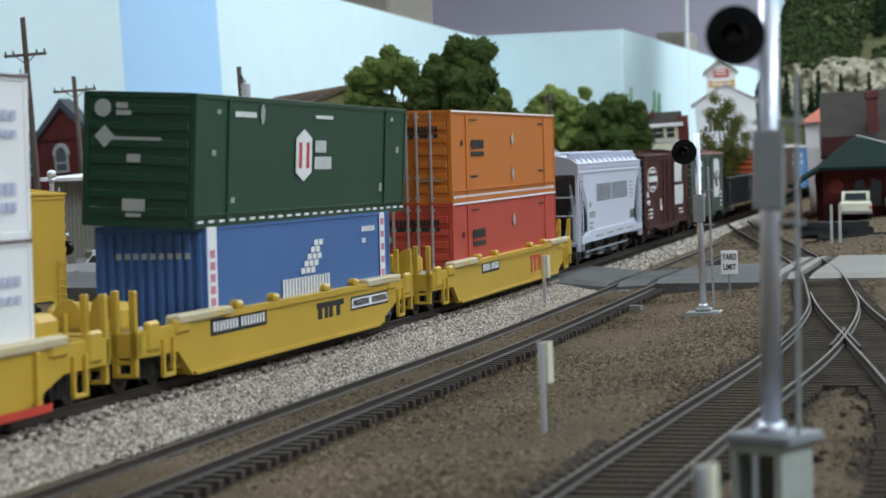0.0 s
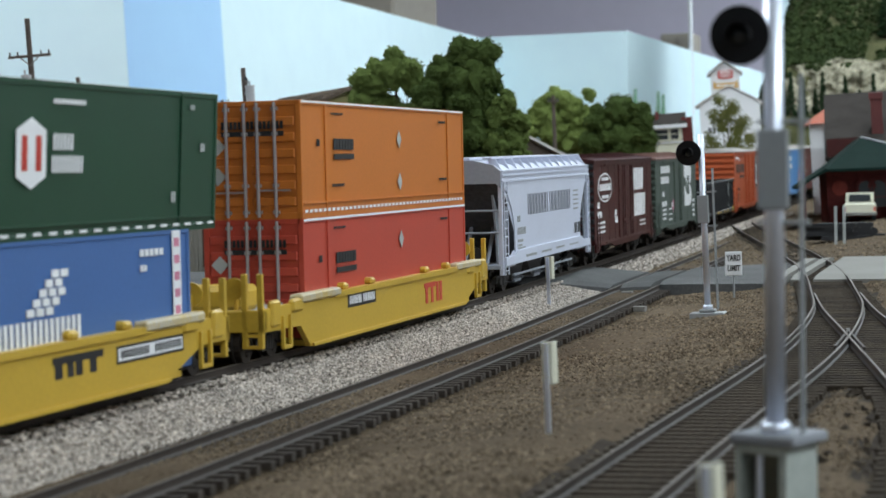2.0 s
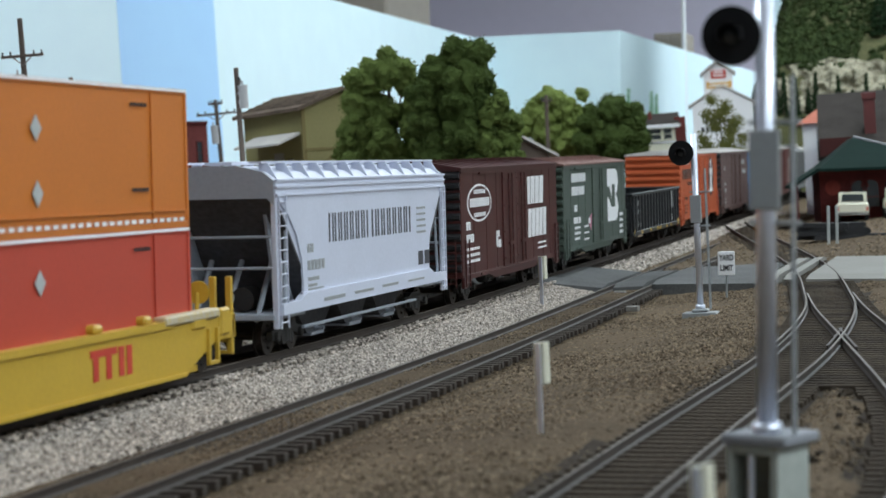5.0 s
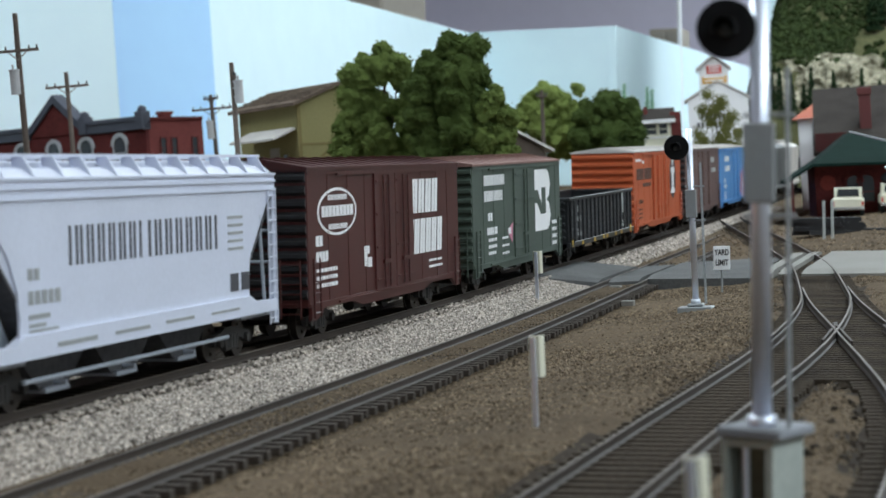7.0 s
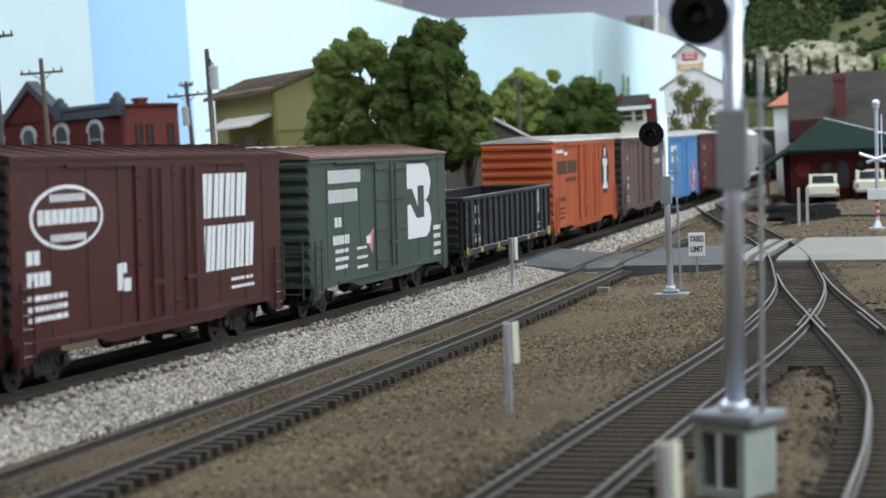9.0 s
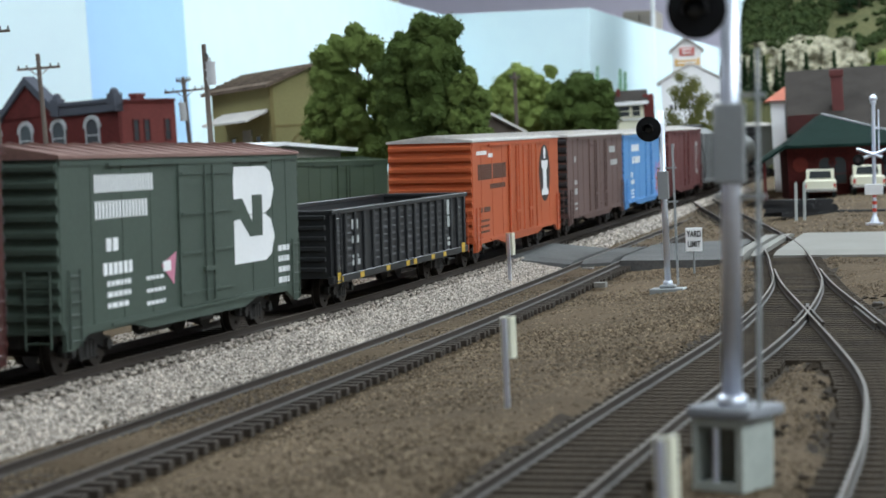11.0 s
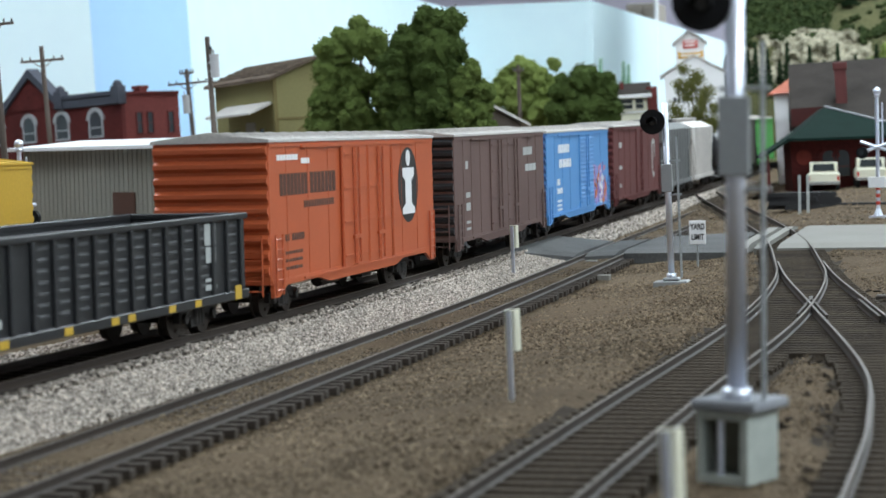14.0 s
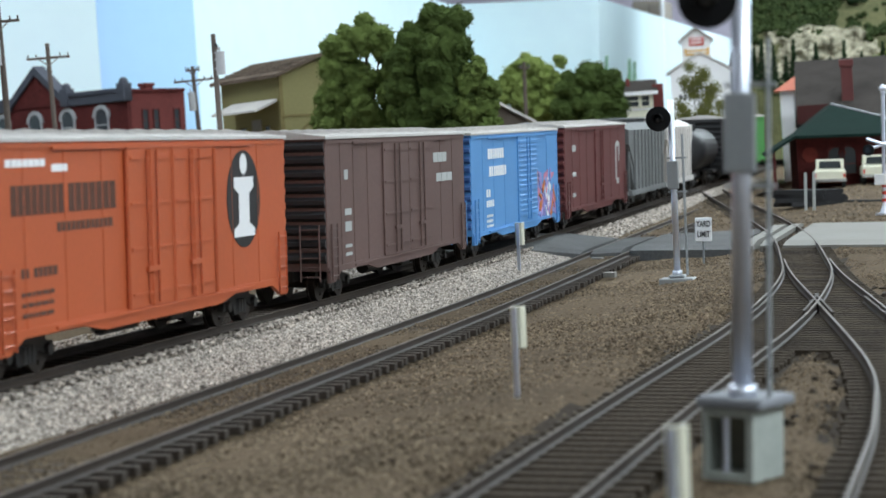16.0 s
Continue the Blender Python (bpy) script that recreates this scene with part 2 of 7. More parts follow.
def crumbs(name, pts, sizes, material, parent=None, flat=0.8, rng=None, core=None):
    """Many small irregular stones or foam crumbs as one mesh. pts in millimetres."""
    rng = rng or np.random.default_rng(5)
    n = len(pts)
    base = np.array([(1, 0, 0), (0, 1, 0), (-1, 0, 0), (0, -1, 0), (0, 0, 1), (0, 0, -1)], float)
    tri = np.array([(0, 1, 4), (1, 2, 4), (2, 3, 4), (3, 0, 4), (1, 0, 5), (2, 1, 5), (3, 2, 5), (0, 3, 5)])
    v = np.repeat(base[None], n, 0) * (0.65 + 0.7 * rng.random((n, 6, 1)))
    ang = rng.random(n) * 6.28
    til = (rng.random(n) - 0.5) * 2.2
    c, s = np.cos(til), np.sin(til)
    y, z = v[..., 1] * c[:, None] - v[..., 2] * s[:, None], v[..., 1] * s[:, None] + v[..., 2] * c[:, None]
    v = np.stack([v[..., 0], y, z * flat], -1)
    c, s = np.cos(ang), np.sin(ang)
    x, y = v[..., 0] * c[:, None] - v[..., 1] * s[:, None], v[..., 0] * s[:, None] + v[..., 1] * c[:, None]
    v = np.stack([x, y, v[..., 2]], -1) * np.asarray(sizes)[:, None, None] + np.asarray(pts)[:, None, :]
    me = bpy.data.meshes.new(name)
    faces = (tri[None] + (np.arange(n) * 6)[:, None, None]).reshape(-1, 3)
    v = v.reshape(-1, 3)
    if core:
        faces = np.concatenate([faces, core[1] + len(v)])
        v = np.concatenate([v, core[0]])
    me.from_pydata((v * MM).tolist(), [], faces.tolist())
    me.materials.append(material)
    ob = new(name, me)
    if parent:
        ob.parent = parent
    return ob


# ---- plan: the main line and its gentle climb ----
def soft(u, w):
    return w * math.log1p(math.exp(max(-40, min(40, u / w))))


def climb(y):
    return 0.013 * soft(y - 680, 60)


def main_x(y):
    return -0.015 * soft(y - 750, 120)


def spline(knots, step=6.0):
    """Smooth points through plan knots (x, y)."""
    out = []
    k = [knots[0], *knots, knots[-1]]
    for i in range(1, len(k) - 2):
        p0, p1, p2, p3 = [np.array(q, float) for q in k[i - 1:i + 3]]
        n = max(2, int(np.linalg.norm(p2 - p1) / step))
        for j in range(n):
            t = j / n
            out.append(0.5 * (2 * p1 + (p2 - p0) * t + (2 * p0 - 5 * p1 + 4 * p2 - p3) * t * t + (3 * p1 - p0 - 3 * p2 + p3) * t ** 3))
    out.append(np.array(knots[-1], float))
    return np.array(out)


MAIN = np.array([(main_x(y), y) for y in range(-300, 2900, 25)], float)
SIDING = np.array([(55.8 - 0.0147 * y, y) for y in range(-300, 1750, 25)], float)
PASS = spline([(137, -300), (141, 0), (143.5, 200), (146, 400), (149.5, 560), (149, 660), (145, 760), (137, 842), (117, 1000), (84, 1180), (38, 1410), (2, 1600)])
SPUR = spline([(196, -300), (198, 100), (199, 314), (197.5, 396), (191, 482), (167, 645), (149, 760), (138, 842)])


# ---- setting: ground, room, painted sky ----
def ground_z(x, y):
    u = max(0.0, min(1.0, (x - 78) / 45))
    z = -9.0 + 4.2 * u * u * (3 - 2 * u) + climb(y)
    c = x - (55.8 - 0.0147 * y)
    if abs(c) < 30:
        z += 1.35 * max(0.0, min(1.0, (9.5 - abs(c)) / 1.5)) - 1.4 * max(0.0, min(1.0, (16 - abs(c - 13)) / 12)) * (c > 9)
    d = abs(x - main_x(y))
    bank = max(0.0, min(1.0, (35 - d) / 20))
    if x > 30 and y > 1100:
        p, q = min(1, (y - 1100) / 320), min(1, (x - 30) / 40)
        z += 6.5 * p * p * (3 - 2 * p) * q
    if x > 95 and 150 < y < 1000:
        far = abs(x - np.interp(y, PASS[:, 1], PASS[:, 0]))
        if y < 842:
            far = min(far, abs(x - np.interp(y, SPUR[:, 1], SPUR[:, 0])))
        z -= 1.25 * max(0.0, min(1.0, (18.5 - far) / 3.5))
    z += 5.3 * bank * (1 - u)
    if 980 < y < 1600 and x > 12:
        far = abs(x - np.interp(y, PASS[:, 1], PASS[:, 0]))
        want = -4.9 + climb(y)
        z += max(0.0, want - z) * max(0.0, min(1.0, (34 - far) / 14)) * min(1.0, (y - 980) / 60)
    return z


def build_ground():
    xs = np.concatenate([np.arange(-1700, -140, 60), np.arange(-140, 28, 4.0), np.arange(28, 80, 1.5), np.arange(80, 260, 4.0), np.arange(260, 1500, 60)])
    ys = np.concatenate([np.arange(-900, 200, 60), np.arange(200, 1200, 8.0), np.arange(1200, 5300, 60)])
    verts, faces = [], []
    for y in ys:
        for x in xs:
            n = noise.noise((x * 0.02, y * 0.02, 0)) * 0.5 + noise.noise((x * 0.11, y * 0.11, 3)) * 0.35
            verts.append((x * MM, y * MM, (ground_z(x, y) + n) * MM))
    w = len(xs)
    for j in range(len(ys) - 1):
        for i in range(w - 1):
            a = j * w + i
            faces.append((a, a + 1, a + w + 1, a + w))
    me = bpy.data.meshes.new("ground")
    me.from_pydata(verts, [], faces)
    me.materials.append(M["dirt"])
    me.materials.append(M["cinder"])
    for p in me.polygons:
        p.use_smooth = True
        x, y = p.center.x / MM, p.center.y / MM
        if 150 < y < 900 and x > 80:
            far = min(abs(x - np.interp(y, PASS[:, 1], PASS[:, 0])), abs(x - np.interp(y, SPUR[:, 1], SPUR[:, 0])) if y < 700 else 99)
            p.material_index = int(far + 7 * noise.noise((x * 0.05, y * 0.03, 5)) < 16)
    tagged(new("ground", me), "brown earth and cinder scenery base of the layout", "ground", kind="structure")


def stones():
    rng = np.random.default_rng(11)
    n = 72000
    y = 250 + (1000 - 250) * rng.random(n) ** 1.25
    d = np.where(rng.random(n) < 0.07, 10 + 5 * rng.random(n), 14.6 + 17.5 * rng.random(n))
    far = rng.random(n) < 0.33
    d = np.where(far & (d > 15), 14.6 + 45 * rng.random(n), d)
    x = np.array([main_x(v) for v in y]) + np.where(far, -d, d)
    z = np.array([ground_z(a, b) for a, b in zip(x, y)]) + 0.15 + np.where(d < 15, 0.5, 0.2)
    tagged(crumbs("ballast", np.stack([x, y, z], 1), 0.30 + 0.36 * rng.random(n), M["ballast"], None, 0.8, rng), "cream and grey crushed stone ballast beside the main track", "ballast", kind="stuff")
    n = 15000
    y = 250 + 750 * rng.random(n) ** 1.3
    y = y - (y + 300) % 6.6 + 1.75 + 3.1 * rng.random(n)
    d = 10.0 + 5.6 * rng.random(n) ** 0.6
    x = np.array([main_x(v) for v in y]) + np.where(rng.random(n) < 0.25, -d, d)
    z = np.array([climb(v) for v in y]) - 2.9 + 0.8 * rng.random(n)
    tagged(crumbs("ballast", np.stack([x, y, z], 1), 0.34 + 0.34 * rng.random(n), M["ballast"], None, 0.8, rng), "cream crushed stone packed between the tie ends", "ballast", kind="stuff")
    n = 9000
    y = 1000 + 900 * rng.random(n)
    x = np.array([main_x(v) for v in y]) + np.where(rng.random(n) < 0.25, -1, 1) * (10 + 18 * rng.random(n))
    z = np.array([ground_z(a, b) for a, b in zip(x, y)]) + 0.3
    tagged(crumbs("ballast", np.stack([x, y, z], 1), 0.7 + 0.5 * rng.random(n), M["ballast"], None, 0.8, rng), "cream and grey crushed stone ballast past the crossing", "ballast", kind="stuff")
    n = 125000
    y = 240 + 800 * rng.random(n) ** 1.4
    x = 38 + 190 * rng.random(n)
    c = np.abs(x - (55.8 - 0.0147 * y))
    yard = np.abs(x - np.interp(y, PASS[:, 1], PASS[:, 0]))
    spur = np.where(y < 700, np.abs(x - np.interp(y, SPUR[:, 1], SPUR[:, 0])), 99)
    bed = (c < 16) | (yard < 15.5) | (spur < 15.5)
    z = np.array([ground_z(a, b) for a, b in zip(x, y)])
    size = (0.24 + 0.56 * rng.random(n) ** 3) * np.where(c < 16, 0.8, np.where(bed | (x > 150), 0.6, 1.0))
    dark = ((yard < 13 + 7 * rng.random(n)) | (spur < 13 + 7 * rng.random(n))) & (x > 80)
    xyz = np.stack([x, y, z], 1)
    tagged(crumbs("gravel", xyz[~dark], size[~dark], M["gravel"], None, 0.75, rng), "loose brown gravel and cinders between the tracks", "gravel", kind="stuff")
    tagged(crumbs("cinders", xyz[dark], size[dark], M["cinder_bits"], None, 0.75, rng), "dark cinders between the ties of the yard tracks", "gravel", kind="stuff")
    n = 240
    y = 330 + 420 * rng.random(n)
    x = np.interp(y, SPUR[:, 1], SPUR[:, 0]) + np.where(rng.random(n) < 0.5, -15.5, 15.5) + 5 * rng.normal(size=n)
    z = np.array([ground_z(a, b) for a, b in zip(x, y)])
    tagged(crumbs("clods", np.stack([x, y, z], 1), 0.8 + 1.3 * rng.random(n) ** 2, M["cinder"], None, 0.6, rng), "dark clods of spilled coal beside the spur", "clods", kind="stuff")
    n = 9000
    y = 1000 + 700 * rng.random(n)
    x = 20 + 230 * rng.random(n)
    z = np.array([ground_z(a, b) for a, b in zip(x, y)])
    tagged(crumbs("gravel", np.stack([x, y, z], 1), 0.5 + 0.8 * rng.random(n) ** 2, M["gravel"], None, 0.7, rng), "loose brown gravel round the far switches", "gravel", kind="stuff")


def sweep(bm, pts, off, prof, zfun):
    """A profile (across, up) carried along plan points, off to one side."""
    pts = np.asarray(pts)
    tan = np.gradient(pts, axis=0)
    tan /= np.linalg.norm(tan, axis=1)[:, None]
    nrm = np.stack([tan[:, 1], -tan[:, 0]], 1)
    rings = []
    for p, n in zip(pts, nrm):
        rings.append([bm.verts.new((p[0] + n[0] * (off + a), p[1] + n[1] * (off + a), zfun(p[1]) + b)) for a, b in prof])
    k = len(prof)
    for r0, r1 in zip(rings, rings[1:]):
        for i in range(k):
            bm.faces.new((r0[i], r0[(i + 1) % k], r1[(i + 1) % k], r1[i]))
    bm.faces.new(rings[0])
    bm.faces.new(rings[-1])


RAILP = [(-0.75, -2.1), (0.75, -2.1), (0.75, -1.95), (0.2, -1.7), (0.2, -0.7), (0.4, -0.5), (0.4, -0.05), (-0.4, -0.05), (-0.4, -0.5), (-0.2, -0.7), (-0.2, -1.7), (-0.75, -1.95)]
HEADP = [(-0.36, -0.06), (0.36, -0.06), (0.32, 0.0), (-0.32, 0.0)]
TIEMESH = {}


def track(name, pts, z0, tie_mat, label, spacing=7.0, tie_len=29.0, near=(250, 900), skip=None, grade=climb):
    root = thing(name, label, "railway track", kind="structure")
    zf = lambda y: z0 + grade(y)
    for side in (-8.75, 8.75):
        bm = bmesh.new()
        sweep(bm, pts, side, RAILP, zf)
        r = part("rail", bm, M["rail"], root)
        bm = bmesh.new()
        sweep(bm, pts, side, HEADP, zf)
        part("rail_head", bm, M["rail_top"], r, "polished steel running surface")
    key = (tie_mat, tie_len)
    if key not in TIEMESH:
        bm = bmesh.new()
        box(bm, -tie_len / 2, tie_len / 2, -1.35, 1.35, -4.0, -2.1, 0.15)
        TIEMESH[key] = finish(bm, "tie", M[tie_mat])
    seg = np.linalg.norm(np.diff(pts, axis=0), axis=1)
    cum = np.concatenate([[0], np.cumsum(seg)])
    rng = random.Random(name)
    made = 0
    rest = bmesh.new()
    for s in np.arange(0, cum[-1], spacing):
        x, y = np.interp(s, cum, pts[:, 0]), np.interp(s, cum, pts[:, 1])
        if y < 150 or y > 2200 or (skip and skip(x, y)):
            continue
        i = min(len(seg) - 1, int(np.searchsorted(cum, s, side="right")) - 1)
        d = pts[i + 1] - pts[i]
        turn = math.degrees(math.atan2(-d[0], d[1])) + rng.uniform(-1.5, 1.5)
        off = rng.uniform(-0.5, 0.5)
        if near[0] < y < near[1] and made < 140:
            ob = new("tie", TIEMESH[key])
            ob.parent = root
            ob.matrix_basis = pose((x + off) * MM, y * MM, zf(y) * MM, 0, 0, turn)
            made += 1
        else:
            vs = box(rest, -tie_len / 2, tie_len / 2, -1.35, 1.35, -4.0, -2.1)
            bmesh.ops.transform(rest, matrix=Matrix.Translation((x, y, zf(y))) @ pose(0, 0, 0, 0, 0, turn), verts=vs)
    tagged(part("far_ties", rest, M[tie_mat], root), "weathered wooden ties farther along", kind="stuff")
    return root


def build_tracks():
    track("main_track", MAIN, 0.0, "tie", "main line track of steel rails on dark ties", 6.6, 30, (330, 1000))
    track("siding_track", SIDING, -5.6, "tie", "passing siding track sunk in brown cinders", 6.6, 29, (280, 1000))
    track("yard_track", PASS, -2.4, "tie_grey", "yard lead track with weathered ties in cinders", 6.6, 29, (240, 900), skip=lambda x, y: 520 < y < 850)
    track("spur_track", SPUR, -2.4, "tie_grey", "diverging spur track of the switch", 6.6, 29, (240, 800), skip=lambda x, y: y > 520)
    sw = thing("switch_ties", "long weathered switch ties under the turnout", "railway ties", kind="structure")
    for k, y in enumerate(np.arange(524, 850, 6.6)):
        a = float(np.interp(y, PASS[:, 1], PASS[:, 0])) - 14.5
        b = float(np.interp(y, SPUR[:, 1], SPUR[:, 0])) + 14.5
        bm = bmesh.new()
        box(bm, a, b, y - 1.35, y + 1.35, -6.4 + climb(y), -4.5 + climb(y), 0.15)
        part("tie", bm, M["tie_grey"], sw)
    frog = thing("switch_frog", "dark steel frog and guard rails of the turnout", "railway switch", kind="structure")
    for side in (-1, 1):
        for dy, off in ((600, -7.0 * side), (610, 7.0 * side)):
            seg = [p for p in (PASS if side > 0 else SPUR) if dy < p[1] < dy + 70]
            if len(seg) > 3:
                bm = bmesh.new()
                sweep(bm, np.array(seg), off, RAILP, lambda y: -2.5 + climb(y))
                part("guard_rail", bm, M["rail"], frog)
    back = np.array([(-144.5, y) for y in range(-100, 1800, 50)], float)
    track("back_track", back, -3.0, "tie", "storage track behind the main line", 7, 29, (0, 0), grade=lambda y: 0.0)


def build_road():
    road = thing("road_crossing", "grey road slabs laid between the rails of a grade crossing", "road", kind="structure")

    def near_y(x):
        return 903 + 0.9 * max(-10, min(45, x))

    def far_y(x):
        return 1010 + 0.95 * max(0, min(130, x))

    def slab(x0, x1, matname, top, drop=0.0):
        bm = bmesh.new()
        ys0, ys1 = (near_y(x0), near_y(x1)), (far_y(x0), far_y(x1))
        n = 6
        up, lo = [], []
        for j in range(n + 1):
            t = (0, 0.1, 0.3, 0.5, 0.7, 0.9, 1)[j]
            for x, a, b, low in ((x0, ys0[0], ys1[0], 0.0), (x1, ys0[1], ys1[1], drop)):
                y = a + (b - a) * t
                xx = x
                up.append(bm.verts.new((xx, y, top - low - (1.2 if j in (0, n) else 0) + climb(y))))
                lo.append(bm.verts.new((xx, y, -10 + climb(y))))
        for j in range(n):
            a = 2 * j
            bm.faces.new((up[a], up[a + 1], up[a + 3], up[a + 2]))
            bm.faces.new((lo[a], lo[a + 2], lo[a + 3], lo[a + 1]))
            bm.faces.new((up[a], up[a + 2], lo[a + 2], lo[a]))
            bm.faces.new((up[a + 1], lo[a + 1], lo[a + 3], up[a + 3]))
        bm.faces.new((up[0], lo[0], lo[1], up[1]))
        bm.faces.new((up[-1], lo[-1], lo[-2], up[-2]))
        part("slab", bm, M[matname], road)

    slab(-420, -13, "road", -0.6)
    slab(-7, 5, "road", -0.4)
    slab(8, 31, "road", -0.8, 4.0)
    slab(35, 47, "road", -5.0)
    slab(51, 97, "road", -4.2)
    slab(101, 106, "concrete", -2.6)
    slab(109, 113, "concrete", -2.6)
    slab(119, 420, "concrete", -2.6)


def build_room():
    # painted sky boards round the layout
    def board(name, a, b, z1, material, label, z0=-60, lean=0.0):
        d = Vector((b[0] - a[0], b[1] - a[1], 0))
        bm = bmesh.new()
        n = Vector((-d.y, d.x, 0)).normalized() * 12
        vs = [bm.verts.new((p[0] + o.x - (lean * z if p[1] < 2200 else 0), p[1] + o.y, z)) for z in (z0, z1) for o in (Vector(), n) for p in (a, b)]
        for f in ((0, 1, 5, 4), (2, 6, 7, 3), (0, 4, 6, 2), (1, 3, 7, 5), (4, 5, 7, 6), (0, 2, 3, 1)):
            bm.faces.new([vs[i] for i in f])
        bmesh.ops.recalc_face_normals(bm, faces=bm.faces)
        solid(name, bm, M[material], label, "backdrop", kind="structure")

    left, right, mid = Vector((-638, 1960, 0)), Vector((-599, 2123, 0)), Vector((-612, 2012, 0))
    board("backdrop", (-1400, 1500), left[:2], 330, "sky", "pale blue painted sky board", lean=0.045)
    # the column's face curves from the corner into the aisle board; bluer for shade
    bm = bmesh.new()
    rows = []
    for k in range(17):
        t = k / 16
        p = left * (1 - t) ** 2 + mid * 2 * t * (1 - t) + right * t * t
        back = Vector((-14, 4, 0))
        rows.append([bm.verts.new((q.x - 0.043 * (z - 0), q.y, z)) for z in (-60, 330) for q in (p, p + back)])
    for r0, r1 in zip(rows, rows[1:]):
        for i, j in ((0, 2), (2, 3), (3, 1), (1, 0)):
            bm.faces.new((r0[i], r1[i], r1[j], r0[j]))
    bm.faces.new([rows[0][i] for i in (0, 1, 3, 2)])
    bm.faces.new([rows[-1][i] for i in (0, 2, 3, 1)])
    bmesh.ops.recalc_face_normals(bm, faces=bm.faces)
    solid("backdrop", bm, M["sky_shaded"], "curved face of the painted sky column, bluer for shade", "backdrop", kind="structure", smooth=False)
    board("backdrop", right[:2], (-650, 3391), 274, "sky", "pale blue painted sky board beside the aisle", lean=0.043)
    board("backdrop", (-650, 3391), (-403, 3368), 274, "sky", "end of the painted sky board")
    board("backdrop", (-403, 3368), (-380, 5100), 274, "sky", "long painted sky board running to the rear")
    board("backdrop", (-222, 3800), (1200, 3800), 700, "sky", "pale blue painted sky board behind the hill")
    for x0, x1, y0, y1, z1, lb in ((-560, -490, 4640, 4760, 349, "brown storage cabinet standing behind the backdrop"), (-1010, -806, 3430, 3700, 640, "tall brown storage cabinet behind the sky boards")):
        cb = thing("storage_cabinet", lb, "cabinet", (0, 0, 0))
        bm = bmesh.new()
        box(bm, x0, x1, y0, y1, -1200, z1, 3)
        part("body", bm, M["cabinet"], cb)
        for q in (0, 1):
            bm = bmesh.new()
            w = (x1 - x0) / 2
            box(bm, x0 + q * w + 2, x0 + (q + 1) * w - 2, y0 - 6, y0, -1150, z1 - 8, 1.5)
            part("door", bm, M["cabinet"], cb)
    pp = thing("ceiling_pipe", "thin white pipe running up to the ceiling", "pipe", (-397, 4000, 0))
    bm = bmesh.new()
    rod(bm, (0, 0, 60), (0, 0, 1400), 4.2, 12)
    part("tube", bm, M["white"], pp)
    # the room that closes the place
    for nm, x0, x1, y0, y1, z0, z1, mt, lb in (
            ("wall_rear", -3000, 2600, 6200, 6300, -1200, 1400, "roomwall", "lavender grey rear wall of the room"),
            ("wall_front", -3000, 2600, -2400, -2300, -1200, 1400, "wallwhite", "white wall behind the viewer"),
            ("wall_side", -3100, -3000, -2300, 6200, -1200, 1400, "roomwall", "lavender grey side wall"),
            ("wall_side", 2600, 2700, -2300, 6200, -1200, 1400, "wallwhite", "white side wall of the room"),
            ("floor", -3000, 2600, -2300, 6200, -1300, -1200, "carpet", "grey carpet floor of the room"),
            ("ceiling", -3000, 2600, -2300, 6200, 1400, 1450, "ceiling", "pale grey ceiling of the room")):
        bm = bmesh.new()
        box(bm, x0, x1, y0, y1, z0, z1)
        solid(nm, bm, M[mt], lb, nm.split("_")[0], kind="structure")
    for tx, ty, tz, watt in TUBES:
        lampbox = thing("ceiling_light", "white ceiling light with two tubes", "lamp", (tx * 1000, ty * 1000, tz * 1000), group="ceiling lights")
        bm = bmesh.new()
        box(bm, -140, 140, -620, 620, 0, 60, 5)
        part("housing", bm, M["white"], lampbox)
        for s in (-60, 60):
            bm = bmesh.new()
            rod(bm, (s, -590, -12), (s, 590, -12), 12, 10)
            part("tube", bm, M["tube"], lampbox, "glowing white tube")


M["tube"] = glow("tube_glow", (0.95, 0.98, 1.0), 6.0)
build_ground()
build_room()


# ---- the train ----
def clusters(boxes, near=1.3):
    """Marks that stand close together, as lists."""
    groups = []
    for q in boxes:
        hit = [g for g in groups if any(q[0] < o[1] + near and o[0] < q[1] + near and q[2] < o[3] + near * 0.5 and o[2] < q[3] + near * 0.5 for o in g)]
        groups = [g for g in groups if not any(g is k for k in hit)] + [[q] + [o for g in hit for o in g]]
    return groups


def decal(parent, name, mat_name, side_x, boxes, label=""):
    """Flat paint marks on a side that faces +x: boxes of (y0, y1, z0, z1)."""
    for group in clusters(boxes):
        bm = bmesh.new()
        for y0, y1, z0, z1 in group:
            box(bm, side_x - 0.05, side_x + 0.07, y0, y1, z0, z1)
        part(name, bm, M[mat_name], parent, label)


def end_decal(parent, name, mat_name, y_face, boxes, label=""):
    for group in clusters(boxes):
        bm = bmesh.new()
        for x0, x1, z0, z1 in group:
            box(bm, x0, x1, y_face - 0.07, y_face + 0.05, z0, z1)
        part(name, bm, M[mat_name], parent, label)


def blocks(y0, y1, z0, z1, n, gap=0.25):
    """A word as a row of plain bars."""
    w = (y1 - y0) / n
    return [(y0 + i * w, y0 + (i + 1 - gap) * w, z0, z1) for i in range(n)]


def letters(y0, y1, z0, z1, n, seed=1, stroke=0.3):
    """A word as plain bars, two upright ones for each place."""
    w = (y1 - y0) / n
    out = []
    for i in range(n):
        a, b = y0 + i * w + 0.06 * w, y0 + (i + 1) * w - 0.14 * w
        s = stroke * w
        out += [(a, a + s, z0, z1), (b - s, b, z0, z1)]
    return out


